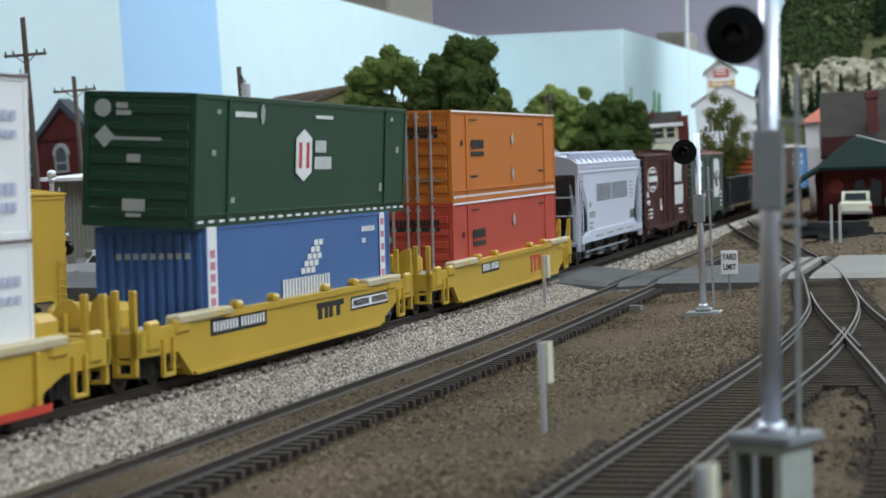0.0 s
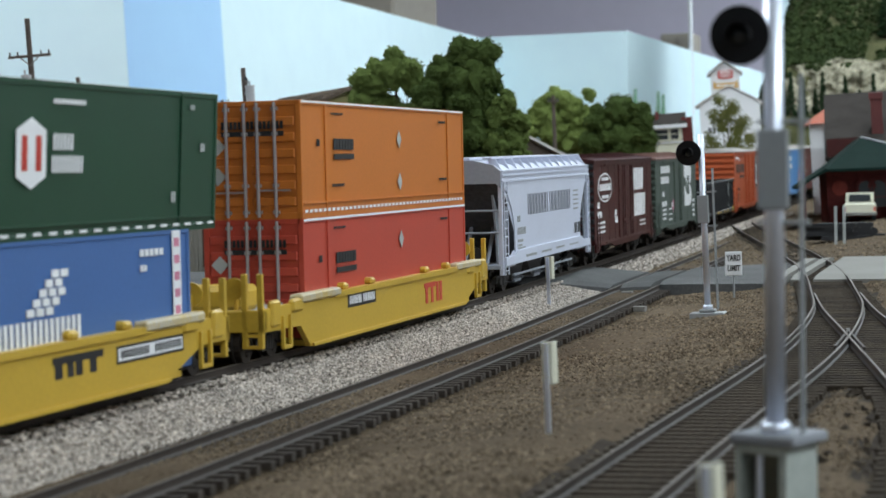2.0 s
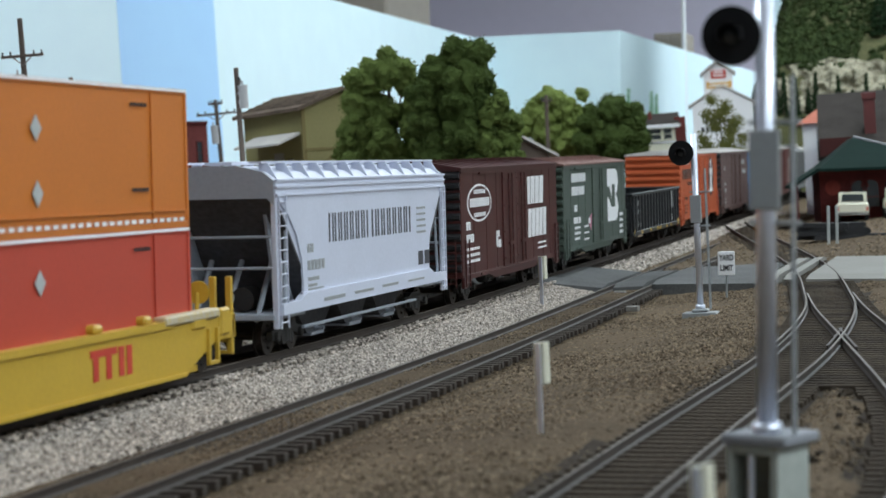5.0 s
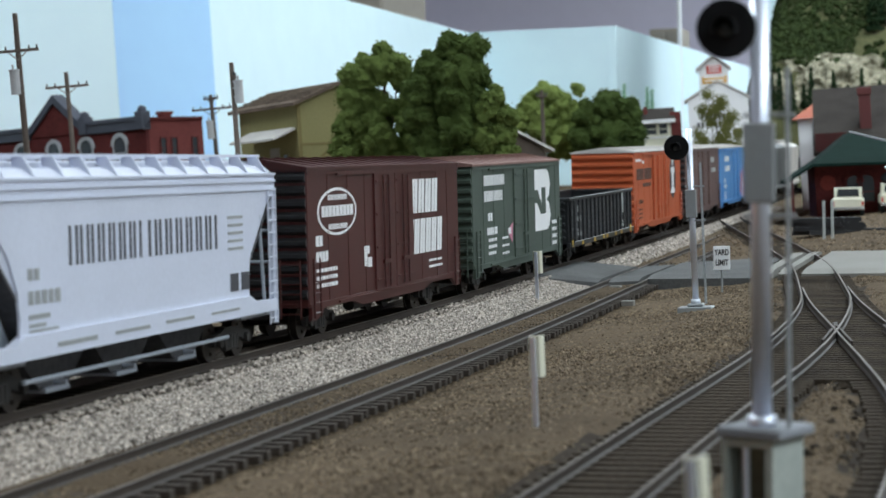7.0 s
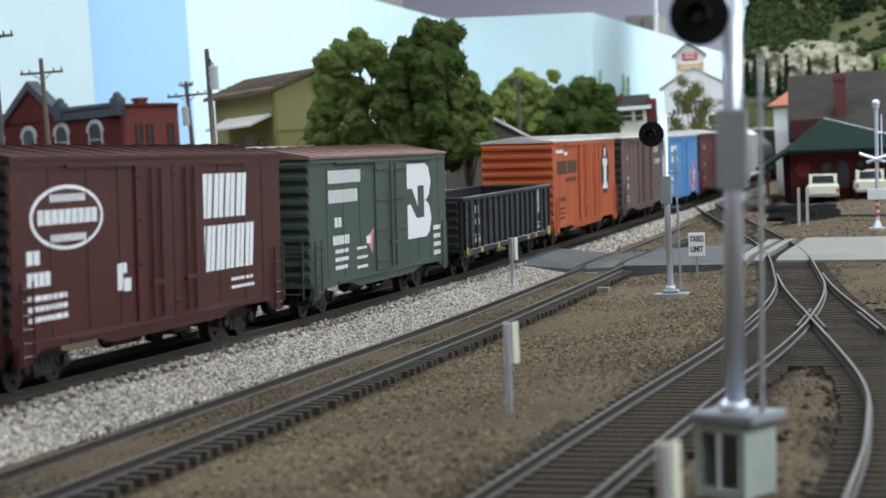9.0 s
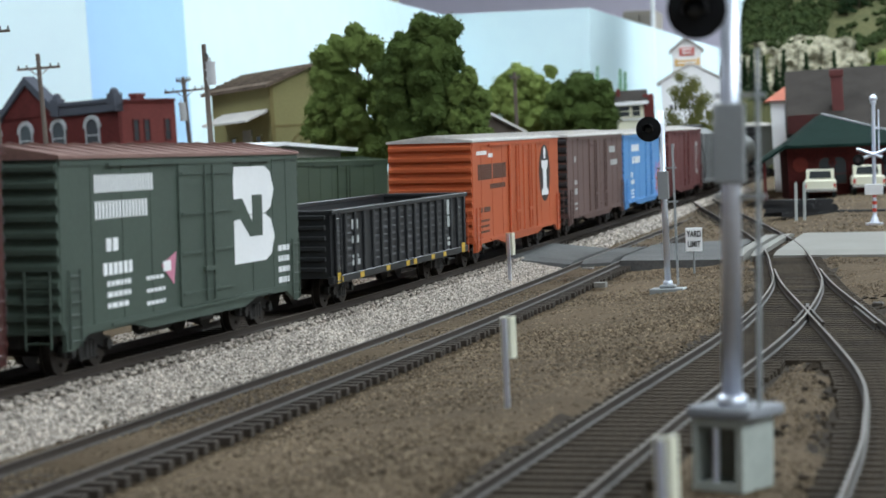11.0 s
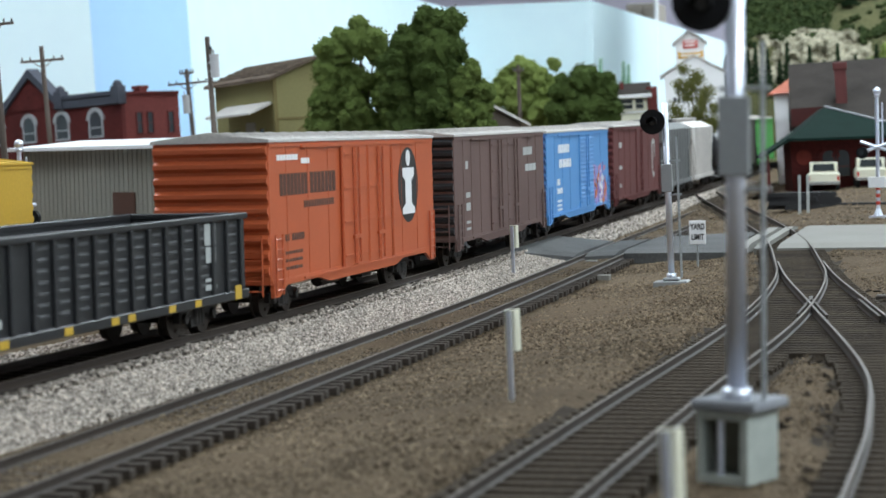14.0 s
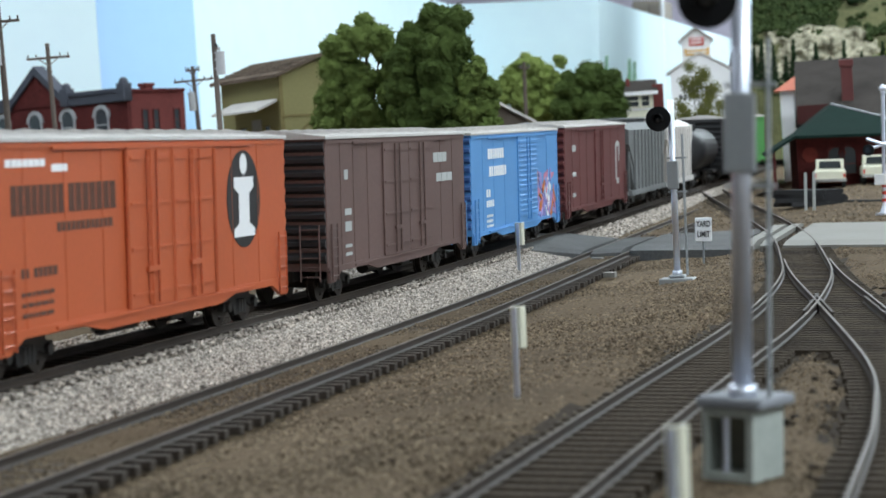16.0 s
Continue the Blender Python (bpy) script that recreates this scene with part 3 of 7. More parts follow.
def slant_bars(parent, mat_name, x, words_, label=""):
    """Words as leaning plain bars, two for each place: (y0, y1, z0, z1, places)."""
    for y0, y1, z0, z1, n in words_:
        bm = bmesh.new()
        w = (y1 - y0) / n
        lean = 0.16 * (z1 - z0)
        for i in range(n):
            for a, b in ((0.04, 0.42), (0.50, 0.86)):
                a, b = y0 + (i + a) * w, y0 + (i + b) * w
                prism(bm, [(a, z0), (b, z0), (b + lean, z1), (a + lean, z1)], "x", x - 0.05, x + 0.08)
        part("lettering", bm, M[mat_name], parent, label)


TRUCK = {}


def truck_parts(parent, y, spread=20.0, z=0.0):
    """A two-axle truck: sideframes with springs and journal boxes, bolster, and two turning wheelsets."""
    root = new("truck")
    root.parent = parent
    root.matrix_basis = pose(0, y * MM, z * MM)
    if "frame" not in TRUCK:
        bm = bmesh.new()
        for s in (-1, 1):
            x0, x1 = sorted((s * 10.3, s * 11.9))
            prism(bm, [(-13, 4.2), (-13, 6.8), (-8, 7.4), (-5, 8.6), (5, 8.6), (8, 7.4), (13, 6.8), (13, 4.2), (9.5, 4.2), (5.5, 5.6), (4.5, 2.6), (-4.5, 2.6), (-5.5, 5.6), (-9.5, 4.2)], "x", x0, x1)
            for yy in (-10, 10):
                rod(bm, (s * 11.0, yy, 5.2), (s * 12.9, yy, 5.2), 1.4, 10)
            for yy in (-2, 0, 2):
                rod(bm, (s * 11.9, yy, 3.2), (s * 11.9, yy, 6.8), 0.9, 6)
        box(bm, -11, 11, -3, 3, 5, 8.4, 0.3)
        TRUCK["frame"] = finish(bm, "sideframe", M["truck"])
        bm = bmesh.new()
        for s in (-1, 1):
            rod(bm, (s * 7.4, 0, 0), (s * 9.4, 0, 0), 5.2, 20)
            rod(bm, (s * 7.0, 0, 0), (s * 7.5, 0, 0), 5.9, 20)
            for k in range(4):
                a = k * math.pi / 2
                ball(bm, (s * 9.5, 3 * math.cos(a), 3 * math.sin(a)), 0.6, 1)
        rod(bm, (-10, 0, 0), (10, 0, 0), 1.1, 8)
        TRUCK["wheel"] = finish(bm, "wheelset", M["steel_dark"])
    f = new("sideframe", TRUCK["frame"])
    f.parent = root
    for yy in (-10, 10):
        w = new("wheelset", TRUCK["wheel"])
        w.parent = root
        w.matrix_basis = pose(0, yy * MM, 5.2 * MM)
        WHEELS.append((w, yy))
    return root


WHEELS = []
M["deck_yellow"] = mat("worn_yellow", (0.55, 0.38, 0.08), 0.6, 0, 0, 60, 600, 0.1, (0.50, 0.49, 0.45))
M["steel_dark"] = mat("dark_wheel_steel", (0.045, 0.036, 0.030), 0.5, 0.5, 0.3, 60, 900, 0.05)


def coupler(parent, y, away):
    bm = bmesh.new()
    box(bm, -1.2, 1.2, min(y, y + away * 6), max(y, y + away * 6), 8.2, 10.4, 0.2)
    box(bm, -2.3, 2.3, min(y + away * 6, y + away * 9), max(y + away * 6, y + away * 9), 7.6, 11.0, 0.5)
    part("coupler", bm, M["truck"], parent)


def ladder(parent, mat_name, pts_bottom, pts_top, rungs):
    bm = bmesh.new()
    (a0, a1), (b0, b1) = pts_bottom, pts_top
    rod(bm, a0, b0, 0.28, 5)
    rod(bm, a1, b1, 0.28, 5)
    for i in range(rungs):
        t = (i + 0.5) / rungs
        rod(bm, Vector(a0).lerp(Vector(b0), t), Vector(a1).lerp(Vector(b1), t), 0.22, 5)
    return part("ladder", bm, M[mat_name], parent)


def boxcar(label, paint, L=180.0, W=34.0, zt=49.5, zb=10.0, roof="roofgrey", end_ribs=9, panels=(), door=None, double=False, ends=None, roof_h=1.7, sidepost=0, pipes=False):
    """A boxcar with corrugated ends, ribbed roof, sill, doors and ladders; its origin is the foremost end on the rails."""
    car = thing("boxcar", label, "boxcar", group="freight train")
    h = W / 2
    bm = bmesh.new()
    box(bm, -h, h, 0.8, L - 0.8, zb, zt, 0.25)
    part("body", bm, M[paint], car)
    fish = [(2, zb + 1), (2, zb - 3.6), (7, zb - 3.6), (14, zb - 0.6), (L * 0.24, zb - 0.6), (L * 0.30, zb - 2.4), (L * 0.70, zb - 2.4), (L * 0.76, zb - 0.6), (L - 14, zb - 0.6), (L - 7, zb - 3.6), (L - 2, zb - 3.6), (L - 2, zb + 1)]
    for x0, x1 in ((h - 0.7, h + 0.35), (-h - 0.35, -h + 0.7)):
        bm = bmesh.new()
        prism(bm, fish, "x", x0, x1)
        part("side_sill", bm, M[paint], car)
    step = (zt - zb - 3) / end_ribs
    for face, s in ((1.0, -1), (L - 1.0, 1)):
        prof = [(face - s * 0.6, zb + 0.2)]
        for i in range(end_ribs):
            z = zb + 2 + (i + 0.5) * step
            prof += [(face, z - step * 0.42), (face + s * 1.5, z - step * 0.14), (face + s * 1.5, z + step * 0.14), (face, z + step * 0.42)]
        prof.append((face - s * 0.6, zt - 0.3))
        bm = bmesh.new()
        prism(bm, prof, "x", -h + 0.3, h - 0.3)
        part("corrugated_end", bm, M[ends or paint], car)
    bm = bmesh.new()
    prism(bm, [(-h - 0.5, zt), (0, zt + roof_h), (h + 0.5, zt), (h + 0.5, zt - 0.8), (-h - 0.5, zt - 0.8)], "y", 0, L)
    top = part("roof", bm, M[roof], car)
    bm = bmesh.new()
    prism(bm, [(-h - 0.4, zt + 0.1), (0, zt + roof_h + 0.6), (h + 0.4, zt + 0.1), (h + 0.4, zt - 0.2), (0, zt + roof_h - 0.1), (-h - 0.4, zt - 0.2)], "y", -0.45, 0.45)
    rib = finish(bm, "roof_rib", M[roof])
    for i in range(15):
        o = new("roof_rib", rib)
        o.parent = top
        o.matrix_basis = pose(0, (1 + (L - 2) * i / 14) * MM, 0)
    bm = bmesh.new()
    for i in range(sidepost):
        y = 2 + (L - 4) * i / max(1, sidepost - 1)
        box(bm, h - 0.1, h + 0.45, y - 0.5, y + 0.5, zb + 0.5, zt - 1)
        box(bm, -h - 0.45, -h + 0.1, y - 0.5, y + 0.5, zb + 0.5, zt - 1)
    box(bm, h - 0.05, h + 0.3, 1, L - 1, zt - 2.2, zt - 1.2)
    box(bm, h - 0.05, h + 0.3, 1, L - 1, zb + 0.3, zb + 1.2)
    for y in panels:
        box(bm, h - 0.05, h + 0.12, y - 0.12, y + 0.12, zb + 1, zt - 1.5)
    part("side_trim", bm, M[paint], car)
    for y0, y1 in ((door,) if door and not isinstance(door[0], tuple) else door or ()):
        bm = bmesh.new()
        box(bm, h - 0.1, h + 0.55, y0, y1, zb + 0.8, zt - 2.4, 0.12)
        d = part("door", bm, M[paint], car)
        for i in range(4):
            bm = bmesh.new()
            z = zb + 4 + (zt - zb - 9) * i / 3
            box(bm, h + 0.4, h + 0.85, y0 + 1.2, y1 - 1.2, z - 0.35, z + 0.35)
            part("door_rib", bm, M[paint], d)
        bm = bmesh.new()
        m = (y0 + y1) / 2
        for y in (m - 3, m + 3):
            rod(bm, (h + 1.0, y, zb + 1.5), (h + 1.0, y, zt - 3), 0.28, 5)
        box(bm, h + 0.5, h + 1.3, m - 4, m + 4, zb + 9, zb + 10.2)
        part("lock_bar", bm, M[paint], d)
    if pipes:
        for y in (door[0][0] - 1, door[0][0] + 13, door[0][1] + 0.3, door[1][0] + 13, door[1][1] + 1):
            bm = bmesh.new()
            rod(bm, (h + 0.6, y, zb + 1), (h + 0.6, y, zt - 3), 0.6, 6)
            part("door_pipe", bm, M[paint], car)
    bm = bmesh.new()
    for z in (zt - 2.2, zb + 0.2):
        box(bm, h - 0.1, h + 0.75, L * 0.16 if door else 3, L * 0.84 if door else L - 3, z - 0.35, z + 0.35)
    part("door_track", bm, M[paint], car)
    for yy in (3.2, L - 9.2):
        ladder(car, paint, ((h + 0.8, yy, zb - 3), (h + 0.8, yy + 6, zb - 3)), ((h + 0.8, yy, zb + 14), (h + 0.8, yy + 6, zb + 14)), 6)
    ladder(car, paint, ((h - 8, -0.8, zb - 3), (h - 2, -0.8, zb - 3)), ((h - 8, -0.8, zb + 14), (h - 2, -0.8, zb + 14)), 6)
    bm = bmesh.new()
    box(bm, -5, 5, 4, L - 4, zb - 3.2, zb - 0.2)
    rod(bm, (6, L * 0.42, 6.2), (6, L * 0.53, 6.2), 2.0, 10)
    rod(bm, (h - 3, L * 0.3, zb - 2.6), (h - 3, L * 0.7, zb - 2.6), 0.35, 5)
    box(bm, 7, 11, L * 0.6, L * 0.66, 4.8, 8.4, 0.3)
    part("underframe", bm, M["truck"], car)
    for yy in (26, L - 26):
        truck_parts(car, yy)
    coupler(car, 1, -1)
    coupler(car, L - 1, 1)
    return car


def well_car(label, yA, yB, wA, wB, plate=(34.0, 62.0), ribs=0):
    """A stack car with deep side sills; its origin is the foremost end of the container, its ends at yA and yB, its well from wA to wB."""
    car = thing("well_car", label, "well car", group="freight train")
    h = 16.8
    side = [(yA + 4, 8.6), (yA + 4, 14.6), (wA - 6, 14.8), (wA + 24, 15.2), (wB - 24, 15.2), (wB + 6, 14.8), (yB - 4, 14.6), (yB - 4, 8.6), (wB + 9, 8.6), (wB - 13, 1.8), (wA, 1.8), (wA - 9, 8.2)]
    for x0, x1 in ((h - 1.6, h), (-h, -h + 1.6)):
        bm = bmesh.new()
        prism(bm, side, "x", x0, x1)
        part("side_sill", bm, M["yellow"], car)
    for x0, x1 in ((h - 2.4, h + 0.7), (-h - 0.7, -h + 2.4)):
        bm = bmesh.new()
        prism(bm, [(wA + 22, 14.0), (wA + 25, 15.6), (wB - 25, 15.6), (wB - 22, 14.0)], "x", x0, x1)
        part("top_chord", bm, M["yellow"], car)
        bm = bmesh.new()
        prism(bm, [(wA + 1, 1.7), (wA + 0.2, 2.6), (wB - 10.8, 2.6), (wB - 13.4, 1.7)], "x", x0 + 0.4, x1)
        part("bottom_chord", bm, M["yellow"], car)
        for a in (wA - 10, wB - 26):
            bm = bmesh.new()
            box(bm, x0 - 0.5, x1 + 0.3, a, a + 36, 14.4, 16.8, 0.5)
            part("end_guide", bm, M["deck_yellow"], car, "yellow container guide with worn grey top")
    for y in (wA + 34, wA + 62, wB - 62, wB - 34):
        bm = bmesh.new()
        box(bm, h - 3.2, h + 0.2, y - 2.2, y + 2.2, 15.4, 17.6, 0.7)
        part("guide_lug", bm, M["yellow"], car)
    for i in range(ribs):
        y = wA + 4 + (wB - wA - 8) * i / (ribs - 1)
        bm = bmesh.new()
        box(bm, h - 0.2, h + 1.0, y - 1.2, y + 1.2, 2.6, 14.4, 0.3)
        part("side_rib", bm, M["yellow"], car)
    for a, b in ((yA + 5, wA - 1), (wB + 1, yB - 5)):
        bm = bmesh.new()
        box(bm, -h + 1.7, h - 1.7, a, b, 11.6, 13.6, 0.2)
        part("end_platform", bm, M["deck"], car, "grey walkway over the truck")
    bm = bmesh.new()
    box(bm, -h + 1.7, h - 1.7, wA, wB, 1.9, 3.4)
    part("well_floor", bm, M["yellow"], car)
    for a, s in ((yA + 4, 1), (yB - 4, -1)):
        bm = bmesh.new()
        box(bm, -h, h, min(a, a + s * 2.5), max(a, a + s * 2.5), 8.5, 14.4, 0.3)
        box(bm, -6, 6, min(a, a + s * 28), max(a, a + s * 28), 6, 11.6, 0.2)
        part("end_beam", bm, M["yellow"], car)
        for x in (h - 1.2, h - 5.6):
            bm = bmesh.new()
            box(bm, x - 0.8, x + 0.8, min(a, a + s * 1.6), max(a, a + s * 1.6), 4.2, 24, 0.2)
            part("end_post", bm, M["yellow"], car)
        bm = bmesh.new()
        for z in (4.2, 7.2):
            box(bm, h - 6, h - 1, min(a, a + s * 1.4), max(a, a + s * 1.4), z, z + 0.9, 0.1)
        part("step", bm, M["yellow"], car)
        bm = bmesh.new()
        for yy in (a + s * 14, a + s * 20):
            box(bm, h - 0.2, h + 0.8, yy - 0.6, yy + 0.6, 3.4, 12.0, 0.1)
        box(bm, h - 0.2, h + 0.8, min(a + s * 13.6, a + s * 20.4), max(a + s * 13.6, a + s * 20.4), 3.0, 4.0, 0.1)
        part("stirrup", bm, M["yellow"], car)
        bm = bmesh.new()
        box(bm, h - 1.0, h + 0.8, min(a + s * 5, a + s * 12), max(a + s * 5, a + s * 12), 9.5, 16.6, 0.7)
        box(bm, h - 1.0, h + 0.8, min(a + s * 22, a + s * 31), max(a + s * 22, a + s * 31), 12.2, 16.0, 0.7)
        part("side_bracket", bm, M["yellow"], car)
        bm = bmesh.new()
        rod(bm, (h - 9, a + s * 3.4, 13), (h - 9, a + s * 3.4, 20), 0.6, 6)
        rod(bm, (h - 9, a + s * 1.8, 20), (h - 9, a + s * 2.6, 20), 3.0, 14)
        part("brake_wheel", bm, M["yellow"], car)
        bm = bmesh.new()
        box(bm, -10, 9, min(a + s * 8, a + s * 20), max(a + s * 8, a + s * 20), 13.4, 20.5, 1.6)
        part("end_hood", bm, M["yellow"], car)
    for yy in (yA + 20, yB - 20):
        truck_parts(car, yy)
    coupler(car, yA + 4, -1)
    coupler(car, yB - 4, 1)
    p0, p1 = plate
    decal(car, "number_plate", "black", h + 0.02, [(p0, p1, 10.0, 14.2)])
    m = (p0 + p1) / 2
    decal(car, "number_bar", "white", h + 0.1, letters(p0 + 1.5, m - 0.8, 10.9, 13.4, 4, 3) + letters(m + 0.8, p1 - 1.2, 10.9, 13.4, 4, 7))
    return car


def container(car, name, paint, y0, L, z0, H=33.3, W=29.75, style="corner", end_paint=None, lean=0.0):
    """A freight container on a stack car: its origin is the foremost bottom edge."""
    c = thing(name, "", "container", group="containers")
    h = W / 2
    bm = bmesh.new()
    box(bm, -h + 0.3, h - 0.3, 0.4, L - 0.4, 0.6, H - 0.4)
    body = part("wall", bm, M[paint], c)
    bm = bmesh.new()
    for x in (-h + 0.8, h - 0.8):
        for y in (0.7, L - 0.7):
            box(bm, x - 0.8, x + 0.8, y - 0.7, y + 0.7, 0, H, 0.1)
        box(bm, x - 0.8, x + 0.8, 0.4, L - 0.4, 0, 1.6, 0.1)
        box(bm, x - 0.8, x + 0.8, 0.4, L - 0.4, H - 1.3, H, 0.1)
    for y in (0.7, L - 0.7):
        for z0_, z1_ in ((0, 1.8), (H - 1.4, H)):
            box(bm, -h + 0.4, h - 0.4, y - 0.7, y + 0.7, z0_, z1_, 0.1)
    part("corner_frame", bm, M[paint], c)
    return c


CARS = []


def on_rails(car, start):
    CARS.append((car, start))
    return car


# ---- cars in order, with where each stands on the line at the start ----
def stack_container(paint, start, L, z, label, lean=0.0):
    c = container(None, "container", paint, 0, L, z)
    tagged(c, label)
    CARS.append((c, start, L * (0.98 if start > 700 else 1.0), z, lean))
    return c


def bar_rows(y0, y1, zs, hgt, r):
    """Small lines of writing as plain bars."""
    out = []
    for z in zs:
        y = y0
        while y < y1 - 1:
            w = min(y1 - y, r.uniform(1.2, 3.4))
            out.append((y, y + w, z, z + hgt))
            y += w + 0.6
    return out


def build_train():
    r = random.Random(4)
    # white containers ahead
    w0 = well_car("yellow ribbed well car with worn sides carrying white containers", -40, 222, 0, 185, (20, 48), 9)
    CARS.append((w0, 242.5, 185.0, 0, 0))
    decal(w0, "red_stripe", "signred", 17.9, [(150, 186, 1.8, 3.6)])
    for z, lb in ((4.0, "white container with pale blue marks, lower of two"), (37.3, "white container with pale blue marks, stacked on another")):
        c = stack_container("white", 242.5, 185, z, lb)
        decal(c, "lettering", "decal_pale", 14.95, blocks(170, 180, 24, 26, 3) + blocks(170, 180, 20.5, 22, 3) + blocks(171, 179, 9, 11.5, 3) + blocks(171, 179, 5.5, 7.5, 3))
        decal(c, "stripe", "maroon", 14.95, [(168, 185, 32.6, 33.2)])
    # green over blue
    w1 = well_car("yellow well car with black plates under green and blue containers", -45, 192, -8, 160, (4.3, 45.0))
    CARS.append((w1, 499.8, 185.0, 0, 0))
    h = 16.8
    decal(w1, "sign_plate", "black", h + 0.03, [(119, 157.5, 8.4, 12.4)])
    decal(w1, "sign_face", "white", h + 0.1, [(119.8, 156.7, 9.0, 11.8)])
    decal(w1, "sign_bar", "black", h + 0.18, letters(121, 137, 9.5, 11.4, 7, 5) + letters(140, 156, 9.5, 11.4, 6, 9))
    decal(w1, "mark", "black", h + 0.03, [(87, 112, 11.0, 12.6), (88, 91.6, 8.0, 11.0), (94, 97, 8.0, 11.0), (98, 101.4, 8.0, 11.0), (105, 108.4, 8.0, 11.0)])
    blue = stack_container("blue", 507.8, 160, 4.0, "blue container with white corner posts, lower in a well car")
    for q in ((0.6, 7.0), (149, 154)):
        decal(blue, "white_post", "white", 14.95, [(q[0], q[1], 0.5, 32.8)])
    decal(blue, "post_mark", "pink", 15.05, [(2.2, 5.4, z, z + 2.0) for z in (13, 16, 19, 22, 25)] + [(150, 153, z, z + 2.0) for z in (9, 13, 17, 21, 25, 29)])
    sail = [(72 + i * 3.0 + j * 4.4, 75.4 + i * 3.0 + j * 4.4, 17.4 + i * 1.9, 19.0 + i * 1.9) for i in range(5) for j in range(3 - (i > 2))]
    decal(blue, "mark", "white", 14.95, sail + letters(56, 98, 11.6, 16.6, 8, 12) + blocks(130, 144, 27.4, 29, 5) + blocks(130, 134, 24, 25.4, 2))
    bm = bmesh.new()
    for i in range(11):
        x = -13 + i * 2.6
        box(bm, x - 0.7, x + 0.7, -0.5, 0.6, 2, 31.5, 0.2)
    part("corrugation", bm, M["blue"], blue)
    end_decal(blue, "lettering", "decal_grey", -0.5, [(-9 + 2.3 * i, -7.6 + 2.3 * i, 25, 26.5) for i in range(9)])
    green = stack_container("green", 499.8, 185, 37.3, "green ribbed container with white shield mark, stacked on a blue one", 3.0)
    bm = bmesh.new()
    for i in range(7):
        z = 3.8 + i * 4.2
        box(bm, -13, 13, -0.35, 0.5, z - 1.1, z + 1.1, 0.3)
    part("end_rib", bm, M["green"], green)
    bm = bmesh.new()
    for y in (23, 162):
        box(bm, 14.6, 15.05, y - 0.5, y + 0.5, 0.4, 33, 0.1)
    box(bm, 14.6, 15.1, 1, 184, 3.0, 3.5)
    part("side_post", bm, M["green"], green)
    decal(green, "reflective_tape", "white", 14.98, [(2 + i * 7.4, 5.8 + i * 7.4, 1.3, 1.95) for i in range(25)])
    bm = bmesh.new()
    c = (82, 18.2)
    prism(bm, [(c[0] - 6.8, c[1] - 4.8), (c[0], c[1] - 7.3), (c[0] + 6.8, c[1] - 4.8), (c[0] + 6.8, c[1] + 4.8), (c[0], c[1] + 7.3), (c[0] - 6.8, c[1] + 4.8)], "x", 14.9, 15.0)
    part("shield", bm, M["white"], green)
    decal(green, "shield_bar", "signred", 15.02, [(c[0] - 4.4, c[0] - 2, c[1] - 3.6, c[1] + 3.6), (c[0] + 2, c[0] + 4.4, c[1] - 3.6, c[1] + 3.6), (c[0] - 2, c[0] + 2, c[1] - 0.8, c[1] + 0.8)][:2])
    decal(green, "lettering", "white", 14.95, letters(92, 102, 19, 22.4, 3, 4) + letters(91.5, 107, 14.2, 17.8, 5, 6) + blocks(92, 108, 28.6, 29.6, 8) + blocks(27, 43, 28, 29.4, 8))
    decal(green, "length_mark", "decal_grey", 14.95, blocks(11, 14, 18, 19.4, 2, 0.35) + blocks(25, 28, 6, 7.4, 2, 0.35) + blocks(14, 17, 28.5, 29.6, 2) + blocks(174, 177, 19, 21, 2, 0.3) + blocks(156, 159, 7, 9.5, 2, 0.3) + blocks(167, 170, 29, 30.2, 2))
    decal(green, "small_shield", "decal_grey", 14.95, [(46, 49, 27.6, 30.6), (46.8, 48.2, 26.4, 31.6)])
    end_decal(green, "lettering", "decal_grey", -0.4, [(-6, -3, 29.2, 30.6), (-6, -2, 27.5, 28.7), (-7, 6, 21.4, 22.2), (-3, 0.6, 16, 18), (-4, 2, 4, 7), (-3, 1, 2.6, 3.4)])
    bm = bmesh.new()
    prism(bm, [(-9, 19.4), (-6.3, 22.2), (-9, 25), (-11.7, 22.2)], "y", -0.45, -0.35)
    rod(bm, (-9.6, -0.45, 29.2), (-9.6, -0.3, 29.2), 2.2, 14)
    part("placard", bm, M["decal_grey"], green)
    # orange over red
    w2 = well_car("yellow well car carrying orange and red containers", -44, 214, -1, 187, (34, 63))
    CARS.append((w2, 737.4, 181.3, 0, 0))
    decal(w2, "mark", "signred", h + 0.1, [(119.5, 134, 10.6, 12.2), (121, 124, 5.4, 10.6), (128, 131, 5.4, 10.6), (135, 138, 5.4, 12.0), (139.4, 142.4, 5.4, 12.0)])
    red = stack_container("red", 737.4, 185, 4.0, "red ribbed container with black lettering, lower of two")
    orange = stack_container("orange", 737.4, 185, 37.3, "orange ribbed container with black lettering, stacked on a red one")
    for c_, up in ((red, 0), (orange, 1)):
        nm = "orange" if up else "red"
        bm = bmesh.new()
        for i in range(6):
            z = 5 + i * 4.5
            box(bm, -13, -1.2, -0.3, 0.5, z - 1.3, z + 1.3, 0.3)
            box(bm, 0.2, 13, -0.3, 0.5, z - 1.3, z + 1.3, 0.3)
        part("door_leaf", bm, M[nm], c_)
        bm = bmesh.new()
        for x in (-7.0, -1.6, 2.2, 7.4):
            rod(bm, (x, -0.9, 0.6), (x, -0.9, 32.8), 0.5, 8)
            for z in (2, 9.5, 24, 31):
                box(bm, x - 0.9, x + 0.9, -1.0, 0, z - 0.5, z + 0.5)
